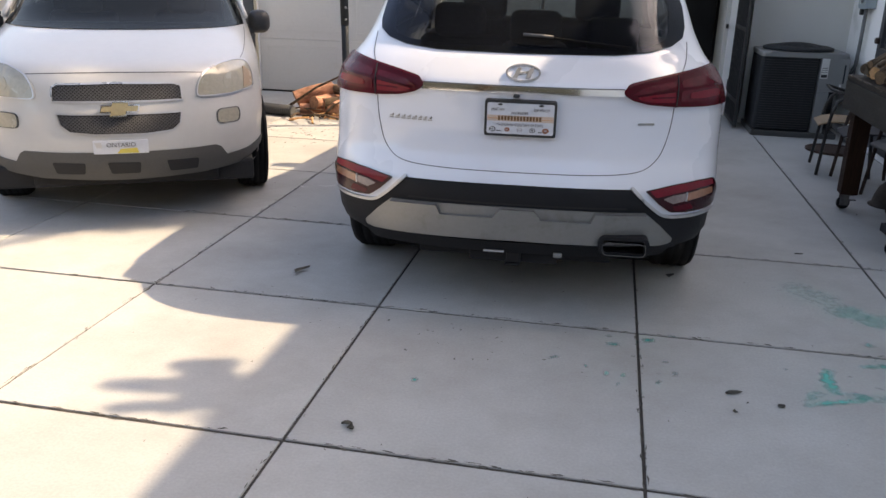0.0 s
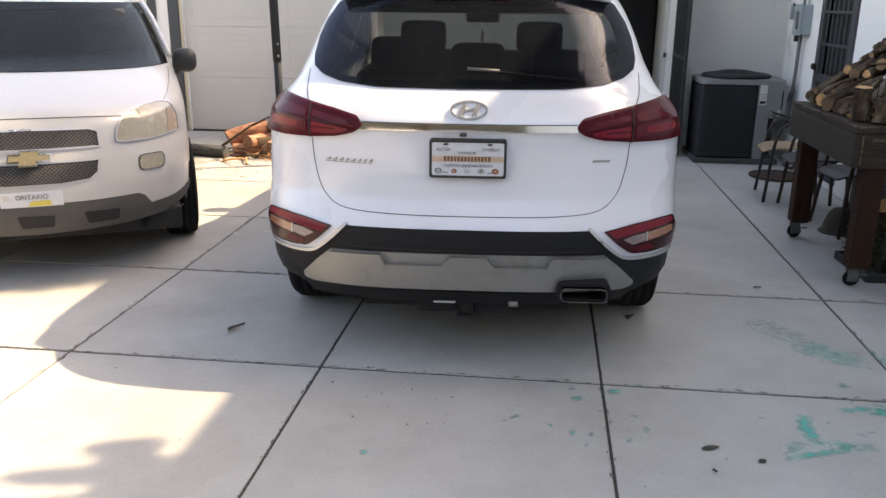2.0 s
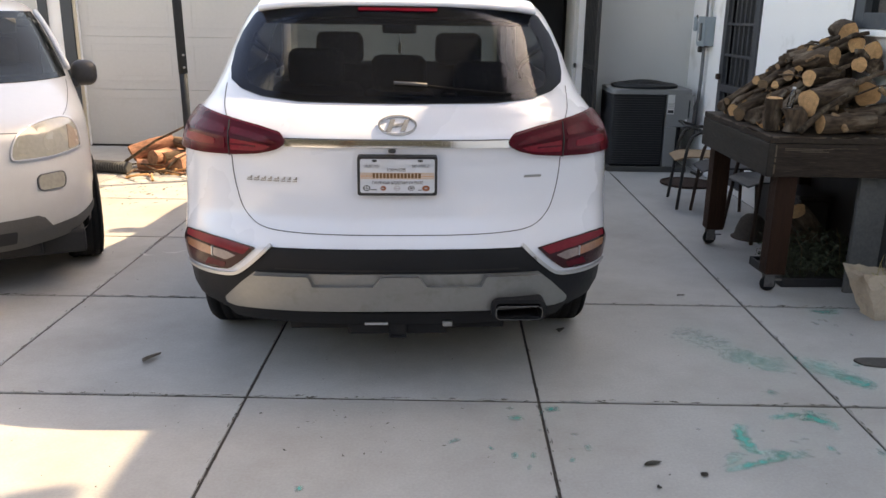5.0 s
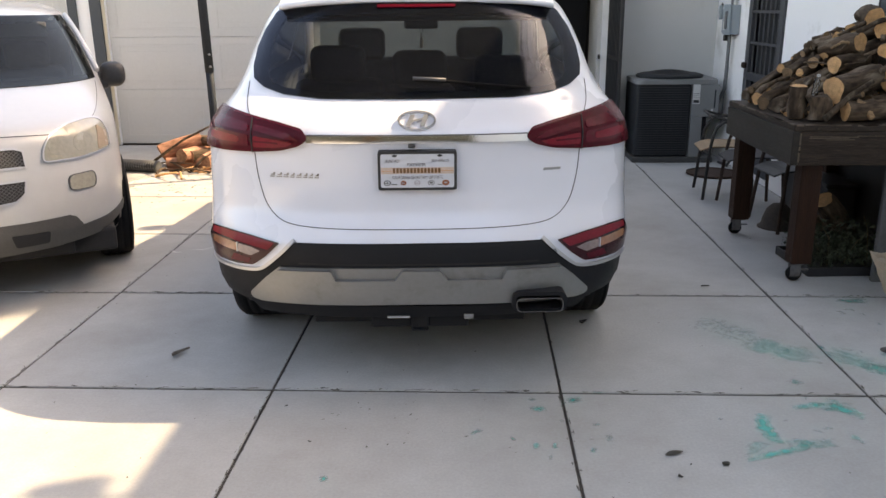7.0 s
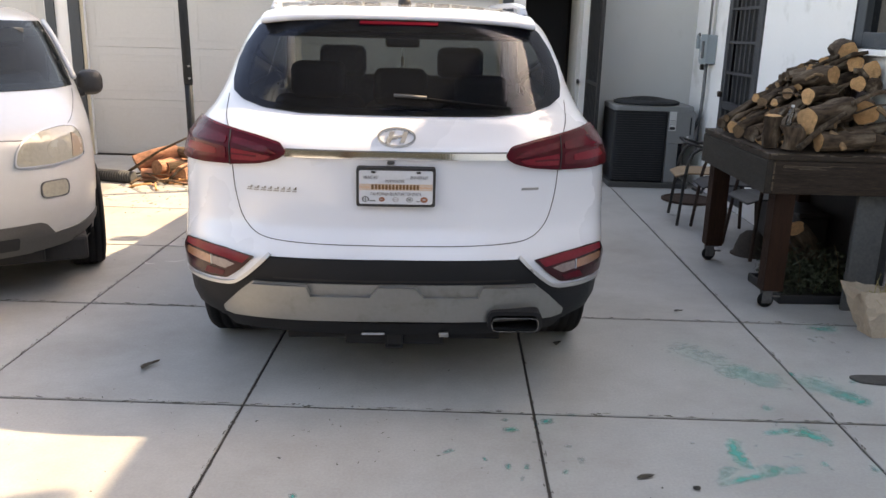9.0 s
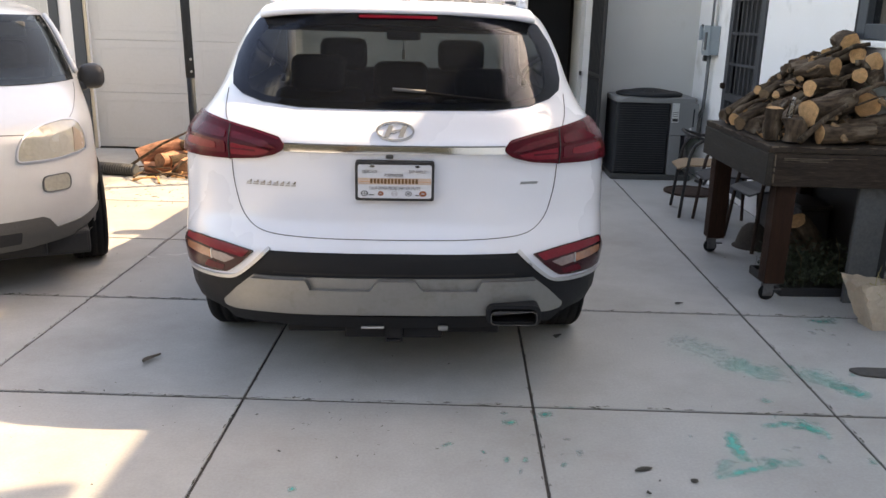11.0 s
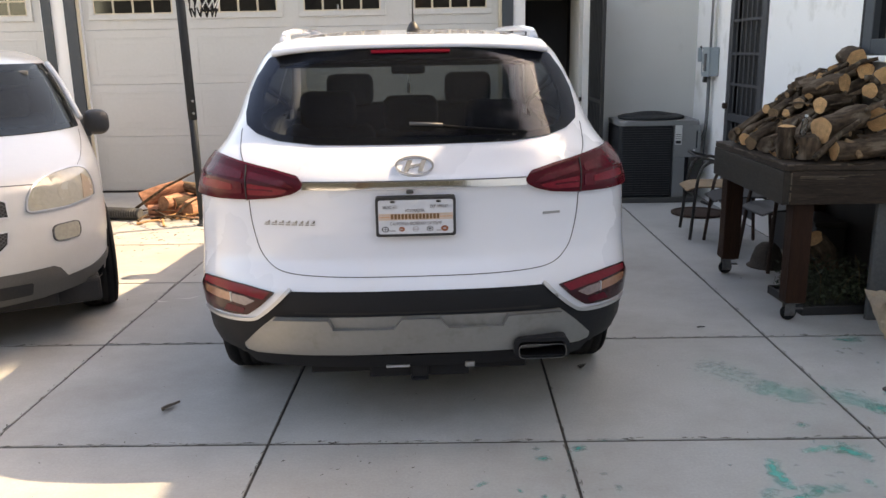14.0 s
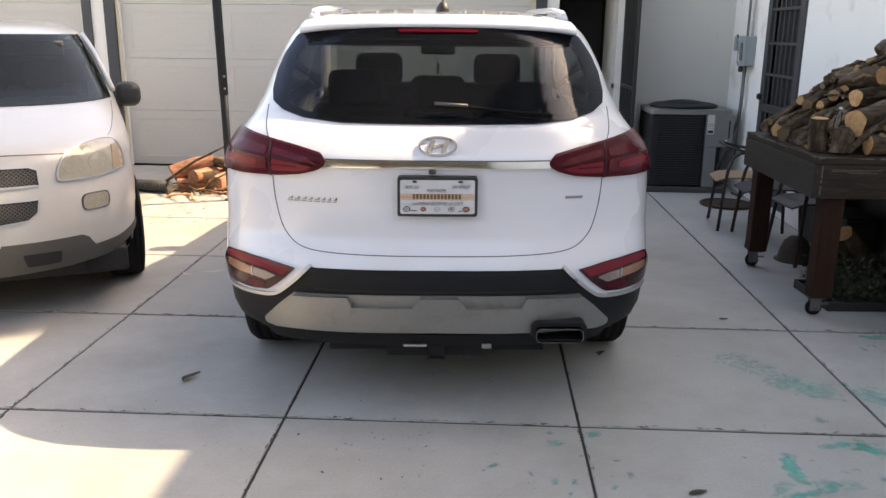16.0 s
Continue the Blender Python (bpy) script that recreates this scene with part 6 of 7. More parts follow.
for k in range(3600):
    c = Vector((r.uniform(-0.25, 0.25), r.uniform(-0.22, 0.22), 0.05 + abs(r.gauss(0, 0.10))))
    c.z = min(c.z, 0.30)
    d = Vector((r.uniform(-1, 1), r.uniform(-1, 1), r.uniform(-0.2, 1))).normalized()
    s = d.cross(Vector((r.uniform(-1, 1), r.uniform(-1, 1), r.uniform(-1, 1)))).normalized()
    L = r.uniform(0.008, 0.021)
    W = L * 0.26
    vs = [bm.verts.new(p) for p in (c - d * L, c + s * W, c + d * L, c - s * W)]
    bm.faces.new(vs)
part("foliage", bm, PLANT, tray, "tangle of small dull green leaves")["kind"] = "stuff"
for k in range(7):
    a = Vector((r.uniform(-0.2, 0.2), r.uniform(-0.22, 0.05), 0.03))
    b = a + Vector((r.uniform(-0.15, 0.15), r.uniform(-0.12, 0.1), r.uniform(0.12, 0.34)))
    part("stem", tube([a, a.lerp(b, 0.5) + Vector((r.uniform(-0.06, 0.06), 0.02, 0.05)), b], 0.0038, 6, r_end=0.002), DRYSTEM, tray, "dry brownish stem", smooth=True)
bm = lathe([(0.0, 0.205), (0.07, 0.20), (0.12, 0.16), (0.155, 0.08), (0.17, 0.02), (0.20, 0.008), (0.20, 0.0), (0.0, 0.0)], 28)
single("upturned_basket", bm, surface("dark_wicker", (0.060, 0.046, 0.036), 0.85, vary=0.4, fine=70, coarse=8, bump=0.6), "dark upturned woven basket on the concrete", "basket", pose(2.15, 6.20, 0, 0, 0, 20) @ Matrix.Diagonal((0.70, 0.70, 0.86, 1)), smooth=True)
make_log("log_round", log_meshes(0.26, 0.075, 77, BARK, CUT), aim((2.20, 5.47, 0.295), (-0.62, -0.38, 0.69)), "sawn log leaning over the plants under the table", "logs under the table")
make_log("log_round", log_meshes(0.34, 0.095, 78, BARK), aim((2.24, 5.62, 0.10), (1, 0.15, 0)), "dark log lying on the concrete under the table", "logs under the table")
single("tarpaulin", box(2.435, 2.505, 4.98, 6.9, 0.0, 0.64, 0.03, seg=3), BLACKPLASTIC, "folded black tarpaulin stacked along the wall under the table", "tarpaulin")
bin_ = root("storage_bin", pose(2.31, 5.80, 0), "black plastic bin in the shade under the table", "bin")
part("tub", box(-0.10, 0.10, -0.22, 0.22, 0.0, 0.42, 0.02), BLACKPLASTIC, bin_)
part("lid", box(-0.11, 0.11, -0.23, 0.23, 0.421, 0.45, 0.01), BLACKPLASTIC, bin_)
part("scoop", box(-0.16, -0.105, -0.2, -0.08, 0.28, 0.30, 0.004), STEEL, bin_, "pale metal dustpan edge")

bag = root("paper_bag", pose(2.315, 4.585, 0, 0, 0, 8) @ Matrix.Scale(0.8, 4), "crumpled pale brown paper bag full of dry grass", "bag")
r = random.Random(5)


def bag_wall(u, t):
    """A point of the sack's wall: u runs round its four sides, t from the base to the lip."""
    hx, hy = 0.125 + 0.10 * t**1.2, 0.085 + 0.035 * t
    side, q = int(u) % 4, u % 1.0 * 2 - 1
    x, y = ((q * hx, -hy), (hx, q * hy), (-q * hx, hy), (-hx, -q * hy))[side]
    fold = 0.022 * t * math.cos(math.pi * q) if side in (1, 3) else 0.012 * t * math.sin(5.0 * q + 3.0 * t)
    x += fold * (-1 if side == 1 else 1 if side == 3 else 0)
    y += fold * (1 if side == 0 else -1 if side == 2 else 0)
    x -= 0.035 * t
    lip = 0.03 * abs(q) ** 2 if side in (0, 2) else 0.03 - 0.045 * (1 - abs(q))
    return Vector((x, y, 0.001 + 0.315 * t + lip * t**3))


bm = bmesh.new()
rows = []
for i in range(11):
    t = i / 10
    ring = []
    for k in range(32):
        p = bag_wall(k / 8, t)
        if i:
            p += Vector((r.gauss(0, 0.0045), r.gauss(0, 0.0045), r.gauss(0, 0.003) if i < 10 else r.gauss(0, 0.008)))
        ring.append(bm.verts.new(p))
    rows.append(ring)
for q, w in zip(rows, rows[1:]):
    for k in range(32):
        bm.faces.new((q[k], q[(k + 1) % 32], w[(k + 1) % 32], w[k]))
bm.faces.new(rows[0][::-1])
bmesh.ops.triangulate(bm, faces=bm.faces[:])
bmesh.ops.solidify(bm, geom=bm.faces[:], thickness=0.0015)
part("sack", bm, PAPER, bag, "creased pale brown paper sack")
flap = bmesh.new()
fr_ = [[flap.verts.new(p) for p in row] for row in (((-0.26, -0.10, 0.335), (-0.262, 0.02, 0.340)), ((-0.305, -0.11, 0.322), (-0.30, 0.01, 0.330)), ((-0.32, -0.105, 0.285), (-0.312, 0.0, 0.300)))]
for q, w in zip(fr_, fr_[1:]):
    flap.faces.new((q[0], q[1], w[1], w[0]))
bmesh.ops.solidify(flap, geom=flap.faces[:], thickness=0.0015)
part("flap", flap, PAPER, bag, "folded-out lip of the sack")
bm = bmesh.new()
for k in range(46):
    a = Vector((r.uniform(-0.12, 0.14), r.uniform(-0.08, 0.06), 0.16))
    b = a + Vector((r.uniform(-0.10, 0.24), r.uniform(-0.14, 0.08), r.uniform(0.10, 0.30)))
    c = b + Vector((r.uniform(-0.06, 0.12), r.uniform(-0.10, 0.04), r.uniform(-0.10, 0.05)))
    tube([a, a.lerp(b, 0.55) + Vector((0, 0, 0.05)), b, c], 0.0038, 4, bm=bm, r_end=0.001, cap=False)
part("dry_grass", bm, STRAW, bag, "pale dry grass blades")["kind"] = "stuff"
# thin dark grey piece, tapered at its left end
single("rubber_mat", slab_poly(rounded([(1.845, 3.965), (1.90, 3.985), (2.38, 3.99), (2.36, 3.87), (1.96, 3.88), (1.87, 3.90)], 0.03, 4), 0.0005, 0.009), surface("dark_grey_piece", (0.06, 0.058, 0.054), 0.9, vary=0.35, fine=50, coarse=7, bump=0.3), "dark rubber mat end lying on the slabs", "mat")


def chair(m, seat_mat, frame_mat, label, arms=True):
    c = root("chair", m, label, "chair", "chairs beside the table")
    bm = box(-0.20, 0.20, -0.17, 0.23, 0.0, 0.014, 0.005)
    bmesh.ops.subdivide_edges(bm, edges=[e for e in bm.edges if abs(e.verts[0].co.y - e.verts[1].co.y) > 0.3], cuts=6)
    for v in bm.verts:
        v.co.z += 0.440 - 0.035 * max(0.0, (v.co.y - 0.10) / 0.13) ** 2
        v.co.x *= 1.0 - 0.12 * max(0.0, (v.co.y - 0.12) / 0.11)
    part("seat", bm, seat_mat, c)
    for s in (-1, 1):
        part("side_frame", tube([(s * 0.245, -0.20, 0.0135), (s * 0.225, -0.18, 0.25), (s * 0.21, -0.165, 0.45), (s * 0.20, -0.14, 0.57), (s * 0.195, -0.09, 0.635), (s * 0.19, -0.02, 0.655), (s * 0.19, 0.06, 0.65), (s * 0.195, 0.115, 0.61), (s * 0.205, 0.145, 0.53), (s * 0.215, 0.16, 0.43), (s * 0.23, 0.178, 0.22), (s * 0.25, 0.195, 0.0135)], 0.0135, 10), frame_mat, c, "bent steel tube leg and arm", smooth=True)
    part("stretcher", tube([(-0.19, -0.16, 0.425), (0.19, -0.16, 0.425)], 0.009, 8), frame_mat, c, smooth=True)
    part("stretcher", tube([(-0.19, 0.16, 0.425), (0.19, 0.16, 0.425)], 0.009, 8), frame_mat, c, smooth=True)
    if arms:
        part("back_tube", tube([(-0.19, 0.02, 0.66), (-0.15, 0.17, 0.70), (0.15, 0.17, 0.70), (0.19, 0.02, 0.66)], 0.011, 8), frame_mat, c, smooth=True)
    return c


chair(pose(2.04, 7.24, 0, 0, 0, 84), SEATWOOD, TUBE, "steel tube chair with a worn plywood seat")
chair(pose(2.11, 6.74, 0, 0, 0, 86), surface("grey_cushion", (0.045, 0.043, 0.045), 0.8, vary=0.2), RUST, "rusty tube chair with a grey padded seat", arms=False)
chair(pose(2.235, 6.21, 0, 0, 0, 95), BLACKPLASTIC, RUST, "dark tube chair half under the table", arms=False)
single("drum_lid", lathe([(0.0, 0.0), (0.27, 0.0), (0.285, 0.006), (0.285, 0.022), (0.26, 0.026), (0.25, 0.016), (0.0, 0.018)], 40), RUST, "rusty brown round lid lying on the concrete", "lid", pose(2.22, 8.16, 0.0005) @ Matrix.Diagonal((0.88, 0.88, 1, 1)), smooth=False)

# ---- air conditioner and wiring ----
ac = root("air_conditioner", Matrix(), "grey outdoor air conditioner condenser with a black coil guard", "air conditioner")
AX0, AX1, AY0, AY1 = 1.56, 2.40, 8.78, 9.46
part("base_pad", box(AX0 - 0.006, AX1 - 0.02, AY0 - 0.015, AY1 + 0.02, 0.0, 0.055, 0.008), surface("pad_grey", (0.07, 0.07, 0.068), 0.85), ac, "dark grey base pad")
part("coil", box(AX0 + 0.012, AX0 + 0.562, AY0 + 0.012, AY1 - 0.03, 0.056, 0.794, 0.03, seg=4), ACDARK, ac, "black coil behind the guard")
for k in range(30):
    z = 0.085 + k * 0.0243
    pts = [(AX0 + 0.56, AY0 + 0.004, z), (AX0 + 0.07, AY0 + 0.004, z), (AX0 + 0.02, AY0 + 0.022, z), (AX0 + 0.004, AY0 + 0.07, z), (AX0 + 0.004, AY1 - 0.10, z)]
    part("guard_wire", tube(pts, 0.0028, 4, cap=False), GUARD, ac)
for k in range(7):
    x = AX0 + 0.10 + k * 0.073
    part("guard_post", tube([(x, AY0 + 0.001, 0.07), (x, AY0 + 0.001, 0.80)], 0.0022, 4, cap=False), ACDARK, ac)
part("service_panel", box(AX0 + 0.565, AX1, AY0 + 0.0, AY1 - 0.05, 0.47, 0.794, 0.006), ACGREY, ac, "grey service panel")
part("corner_post", box(AX0 + 0.565, AX0 + 0.685, AY0 + 0.0, AY1 - 0.05, 0.056, 0.469, 0.008), ACGREY, ac, "grey corner post")
part("back_panel", box(AX0 + 0.687, AX1 - 0.03, AY0 + 0.30, AY1 - 0.05, 0.056, 0.468, 0.008), ACDARK, ac, "dark recessed lower panel")
lid = slab_poly([(p[0], p[1]) for p in rounded([(AX0 + 0.002, AY0 - 0.002), (AX1 - 0.004, AY0 - 0.002), (AX1 - 0.004, AY1 - 0.02), (AX0 + 0.002, AY1 - 0.02)], 0.09, 6)], 0.795, 0.842)
bmesh.ops.bevel(lid, geom=[e for e in lid.edges if min(v.co.z for v in e.verts) > 0.83], offset=0.016, segments=3, profile=0.5, affect="EDGES")
part("top_lid", lid, ACGREY, ac, "grey top lid with rolled edges")
bm = bmesh.new()
cx, cy = AX0 + 0.40, (AY0 + AY1) / 2
for k in range(9):
    rr = 0.07 + k * 0.032
    zz = 0.915 - 0.055 * (rr / 0.33) ** 2
    tube([(cx + rr * math.cos(a * 0.2618), cy + rr * math.sin(a * 0.2618) * 0.92, zz) for a in range(25)], 0.004, 4, bm=bm, cap=False)
for k in range(12):
    a = k * math.pi / 6
    tube([(cx + q * math.cos(a), cy + q * math.sin(a) * 0.92, 0.915 - 0.055 * (q / 0.33) ** 2) for q in (0.05, 0.15, 0.25, 0.335)], 0.004, 4, bm=bm, cap=False)
part("fan_guard", bm, BLACKPLASTIC, ac, "black domed fan guard")
part("fan_well", lathe([(0.34, 0.846), (0.345, 0.87), (0.30, 0.885), (0.12, 0.892), (0.0, 0.895)], 32), ACDARK, ac, "dark fan well", smooth=True).matrix_basis = Matrix.Translation((cx, cy, 0)) @ Matrix.Diagonal((1, 0.9, 1, 1))
lb = part("rating_label", box(AX0 + 0.575, AX0 + 0.645, AY0 - 0.003, AY0 - 0.0005, 0.60, 0.795), LABELWHITE, ac, "white rating label")
for k, (z0, z1) in enumerate(((0.70, 0.705), (0.68, 0.684), (0.66, 0.664), (0.61, 0.64))):
    part("label_bar", box(AX0 + 0.582, AX0 + 0.638, AY0 - 0.0045, AY0 - 0.0032, z0, z1), INKBLACK, lb)
part("handle_slot", box(AX1 - 0.05, AX1 - 0.035, AY0 - 0.002, AY0 - 0.0004, 0.56, 0.74), ACDARK, ac)
part("tag", box(AX1 - 0.075, AX1 - 0.055, AY0 - 0.003, AY0 - 0.0005, 0.49, 0.55), LABELWHITE, ac)

dis = root("disconnect_box", Matrix(), "grey electrical disconnect box on the white wall", "electrical box")
bx = SIDE_X
part("enclosure", box(bx - 0.095, bx - 0.002, 8.72, 8.94, 1.28, 1.56, 0.008), BOXGREY, dis)
part("cover", box(bx - 0.105, bx - 0.096, 8.715, 8.945, 1.275, 1.565, 0.004), BOXGREY, dis)
part("switch_lever", box(bx - 0.14, bx - 0.106, 8.95, 8.99, 1.42, 1.56, 0.008), BOXGREY, dis, "grey switch lever")
part("side_unit", box(bx - 0.08, bx - 0.002, 8.96, 9.06, 1.29, 1.52, 0.008), BOXGREY, dis)
part("hasp", box(bx - 0.125, bx - 0.1055, 8.79, 8.83, 1.33, 1.50, 0.006), CONDUIT, dis, "grey switch handle on the cover")
part("lever_ring", lathe([(0.018, -0.008), (0.026, 0.0), (0.018, 0.008)], 14), TUBE, dis, "dark switch ring").matrix_basis = Matrix.Translation((bx - 0.115, 8.97, 1.555)) @ Matrix.Rotation(radians(90), 4, "Y")
part("rating_label", box(bx - 0.1062, bx - 0.1052, 8.86, 8.92, 1.32, 1.40), LABELWHITE, dis, "small pale label")
part("plug", box(bx - 0.07, bx - 0.01, 8.96, 9.02, 1.21, 1.27, 0.01), TUBE, dis)
for yy in (8.78, 8.93):
    part("conduit", tube([(bx - 0.03, yy, 1.56), (bx - 0.03, yy, 2.4), (bx - 0.03, yy, 3.4)], 0.013, 8), LABELWHITE if yy < 8.9 else STEEL, dis, "thin wall conduit", smooth=True)
part("flexible_conduit", tube([(bx - 0.05, 8.86, 1.28), (bx - 0.05, 8.86, 0.95), (bx - 0.05, 8.88, 0.74), (bx - 0.07, 8.98, 0.60), (bx - 0.10, 9.10, 0.50), (bx - 0.14, 9.15, 0.42)], 0.017, 10), CONDUIT, dis, "grey flexible conduit", smooth=True)
part("conduit", tube([(bx - 0.02, 8.97, 1.21), (bx - 0.02, 8.98, 0.8), (bx - 0.02, 9.0, 0.35)], 0.009, 8), STEEL, dis, smooth=True)
single("hose", tube([(2.42, 8.70, 0.02), (2.45, 8.5, 0.02), (2.44, 8.3, 0.16), (2.46, 8.2, 0.30), (2.49, 8.25, 0.40)], 0.014, 8), BLACKPLASTIC, "black hose end hanging at the wall", "hose", smooth=True)

# ---- basketball hoop post ----
hoop = root("basketball_hoop", Matrix(), "dark steel basketball post with a worn net", "basketball hoop")
px_, py_ = -2.515, 7.96
part("post", tube([(px_, py_, 0.0), (px_ - 0.018, py_, 1.30)], 0.036, 16), POSTPAINT, hoop, "dark painted lower post", smooth=True)
part("post", tube([(px_ - 0.013, py_, 1.0), (px_ - 0.052, py_, 3.0)], 0.0405, 16), POSTPAINT, hoop, "dark painted upper post", smooth=True)
part("base_flange", lathe([(0.06, 0.0), (0.06, 0.012), (0.042, 0.02), (0.042, 0.06)], 20), GREYTRIM, hoop).location = (px_, py_, 0)
for z in (1.055, 1.165):
    part("bolt", lathe([(0.012, 0.0), (0.012, 0.008), (0.0, 0.012)], 8), STEEL, hoop, "pale steel bolt").matrix_basis = Matrix.Translation((px_ + 0.012, py_ - 0.039, z)) @ Matrix.Rotation(radians(90), 4, "X")
rim_c = Vector((-2.25, 7.62, 2.32))
part("arm", box(px_ - 0.02, px_ + 0.02, py_ - 0.30, py_, 2.55, 2.60, 0.004), GREYTRIM, hoop)
part("arm", box(px_ - 0.01, rim_c.x + 0.02, py_ - 0.04, py_ + 0.0, 2.30, 2.34, 0.004), GREYTRIM, hoop)
part("rim", tube([(rim_c.x + 0.225 * math.cos(a * 0.2618), rim_c.y + 0.225 * math.sin(a * 0.2618), 2.32) for a in range(25)], 0.009, 8, cap=False), RUST, hoop, "thin steel hoop", smooth=True)
bm = bmesh.new()
for sgn in (1, -1):
    for k in range(12):
        pts = []
        for i in range(7):
            t = i / 6
            rr = 0.225 - 0.125 * t ** 0.7
            a = 2 * math.pi * (k + sgn * t * 2.0) / 12
            pts.append((rim_c.x + rr * math.cos(a), rim_c.y + rr * math.sin(a), 2.32 - 0.43 * t))
        tube(pts, 0.0055, 5, bm=bm, cap=False)
part("net", bm, TYRE, hoop, "dark frayed cord net")
bm = bmesh.new()
for k in range(14):
    a = 2 * math.pi * k / 14
    tube([(rim_c.x + 0.155 * math.cos(a), rim_c.y + 0.155 * math.sin(a), 2.10), (rim_c.x + 0.14 * math.cos(a + 0.3), rim_c.y + 0.14 * math.sin(a + 0.3), 2.03), (rim_c.x + 0.12 * math.cos(a), rim_c.y + 0.12 * math.sin(a), 1.96)], 0.007, 5, bm=bm, cap=False)
part("net_cord", bm, LABELWHITE, hoop, "white strands in the upper net")

# ---- wood heap by the garage ----
r = random.Random(21)
spec = [
    ((-3.10, 8.60, 0.215), (0.80, 0.48, 0.24), 0.44, 0.082),
    ((-2.97, 8.52, 0.135), (-0.30, -0.92, 0.05), 0.34, 0.085),
    ((-2.86, 8.56, 0.125), (-0.55, -0.80, 0.0), 0.32, 0.070),
    ((-2.83, 8.66, 0.235), (0.85, -0.30, -0.15), 0.28, 0.056),
    ((-3.00, 8.46, 0.062), (0.95, 0.25, 0.0), 0.40, 0.060),
    ((-2.74, 8.44, 0.085), (-0.20, -0.95, 0.05), 0.30, 0.082),
    ((-3.05, 8.74, 0.085), (0.95, 0.25, 0.0), 0.50, 0.080),
    ((-2.66, 8.60, 0.090), (-0.5, -0.8, 0.0), 0.30, 0.080),
    ((-2.92, 8.72, 0.160), (0.7, 0.6, 0.0), 0.36, 0.060),
]
for k, (c, ax, L, R) in enumerate(spec):
    make_log("log", log_meshes(L, R, 300 + k, BARK if k in (2, 3, 7) else BARKRED, REDCUT), aim(c, ax, k), "reddish peeled log in a sunlit heap by the garage", "logs by the garage")
for a, b, w_ in (((-3.276, 8.3, 0.112), (-2.56, 8.02, 0.51), 0.015), ((-3.10, 8.2, 0.025), (-2.60, 8.1, 0.025), 0.014), ((-2.88, 8.2, 0.022), (-2.66, 8.32, 0.20), 0.016), ((-2.75, 8.35, 0.02), (-2.35, 8.6, 0.30), 0.016), ((-3.5, 8.42, 0.02), (-2.9, 8.30, 0.08), 0.010)):
    a, b = Vector(a), Vector(b)
    mid = a.lerp(b, 0.5) + Vector((0.0, 0.02, 0.03))
    single("branch", tube([a, mid, b], w_, 8, r_end=w_ * 0.6), BARK, "dark thin branch by the wood heap", "branch", group="branches by the garage", smooth=True)
drain = root("drain_pipe", Matrix(), "black corrugated drain pipe lying by the wood heap", "pipe")
prof = []
for k in range(15):
    h = -0.21 + k * 0.028
    prof += [(0.050, h), (0.060, h + 0.008), (0.060, h + 0.018), (0.050, h + 0.026)]
bm = lathe(prof, 24, axis="x")
bm.transform(Matrix.Translation((-3.42, 8.30, 0.0605)) @ Matrix.Rotation(radians(-14), 4, "Z"))
part("pipe", bm, surface("dusty_black_plastic", (0.075, 0.077, 0.078), 0.75, vary=0.2), drain)
for k in range(34):
    c = Vector((r.gauss(-2.85, 0.22), r.gauss(8.32, 0.13), 0.02))
    a = r.uniform(0, 6.28)
    e = Vector((math.cos(a), math.sin(a), r.uniform(-0.02, 0.25))) * r.uniform(0.04, 0.14)
    c.z = 0.012 + abs(e.z)
    w_ = r.uniform(0.006, 0.016)
    single("branch", tube([c - e, c + Vector((0, 0, 0.008)), c + e], w_, 6, r_end=w_ * 0.7), (BARKRED, CUT, BARK)[k % 3], "short broken stick in the wood heap", "branch", group="branches by the garage")

# ---- unseen trees added to shade the forecourt, and a branch that throws the leafy shadow ----
def leaf_quad(bm, r, c, L, flat):
    d = Vector((r.uniform(-1, 1), r.uniform(-1, 1), r.uniform(-flat, flat))).normalized()
    s = d.cross(Vector((r.uniform(-0.6, 0.6), r.uniform(-0.6, 0.6), 1))).normalized()
    bm.faces.new([bm.verts.new(p) for p in (c - d * L, c + s * L * 0.45, c + d * L, c - s * L * 0.45)])


def limb(parent, a, b, r0, r1, lift=0.12):
    a, b = Vector(a), Vector(b)
    part("limb", tube([a, a.lerp(b, 0.5) + Vector((0, 0, lift)), b], r0, 8, r_end=r1), BARK, parent, smooth=True)


# added out of view; its crown is what the rear window reflects
tree = root("added_shade_tree", Matrix(), "large leafy tree whose crown spreads over the forecourt", "tree")
part("trunk", tube([(-1.2, -2.4, -0.02), (-1.15, -2.3, 1.6), (-1.0, -1.6, 3.8), (-0.8, 0.2, 5.6), (-0.6, 1.8, 6.3)], 0.26, 12, r_end=0.11), BARK, tree, "thick leaning trunk", smooth=True)
for a, b in (((-0.6, 1.8, 6.3), (-1.4, 4.6, 6.7)), ((-0.6, 1.8, 6.3), (0.7, 3.2, 6.6)), ((-0.8, 1.0, 6.0), (-2.2, 2.2, 6.6)), ((-0.9, 3.0, 6.55), (0.3, 4.6, 6.7))):
    limb(tree, a, b, 0.07, 0.02)
bm = bmesh.new()
r = random.Random(12)
for k in range(52):
    q, a = math.sqrt(r.random()), r.uniform(0, 6.283)
    c0 = Vector((-0.7 + 2.0 * q * math.cos(a), 2.9 + 2.2 * q * math.sin(a), 6.7 + r.uniform(-0.3, 0.5)))
    for n in range(95):
        c = c0 + Vector((r.gauss(0, 0.26), r.gauss(0, 0.26), r.gauss(0, 0.16)))
        if c.x < 1.25:
            leaf_quad(bm, r, c, r.uniform(0.09, 0.17), 0.6)
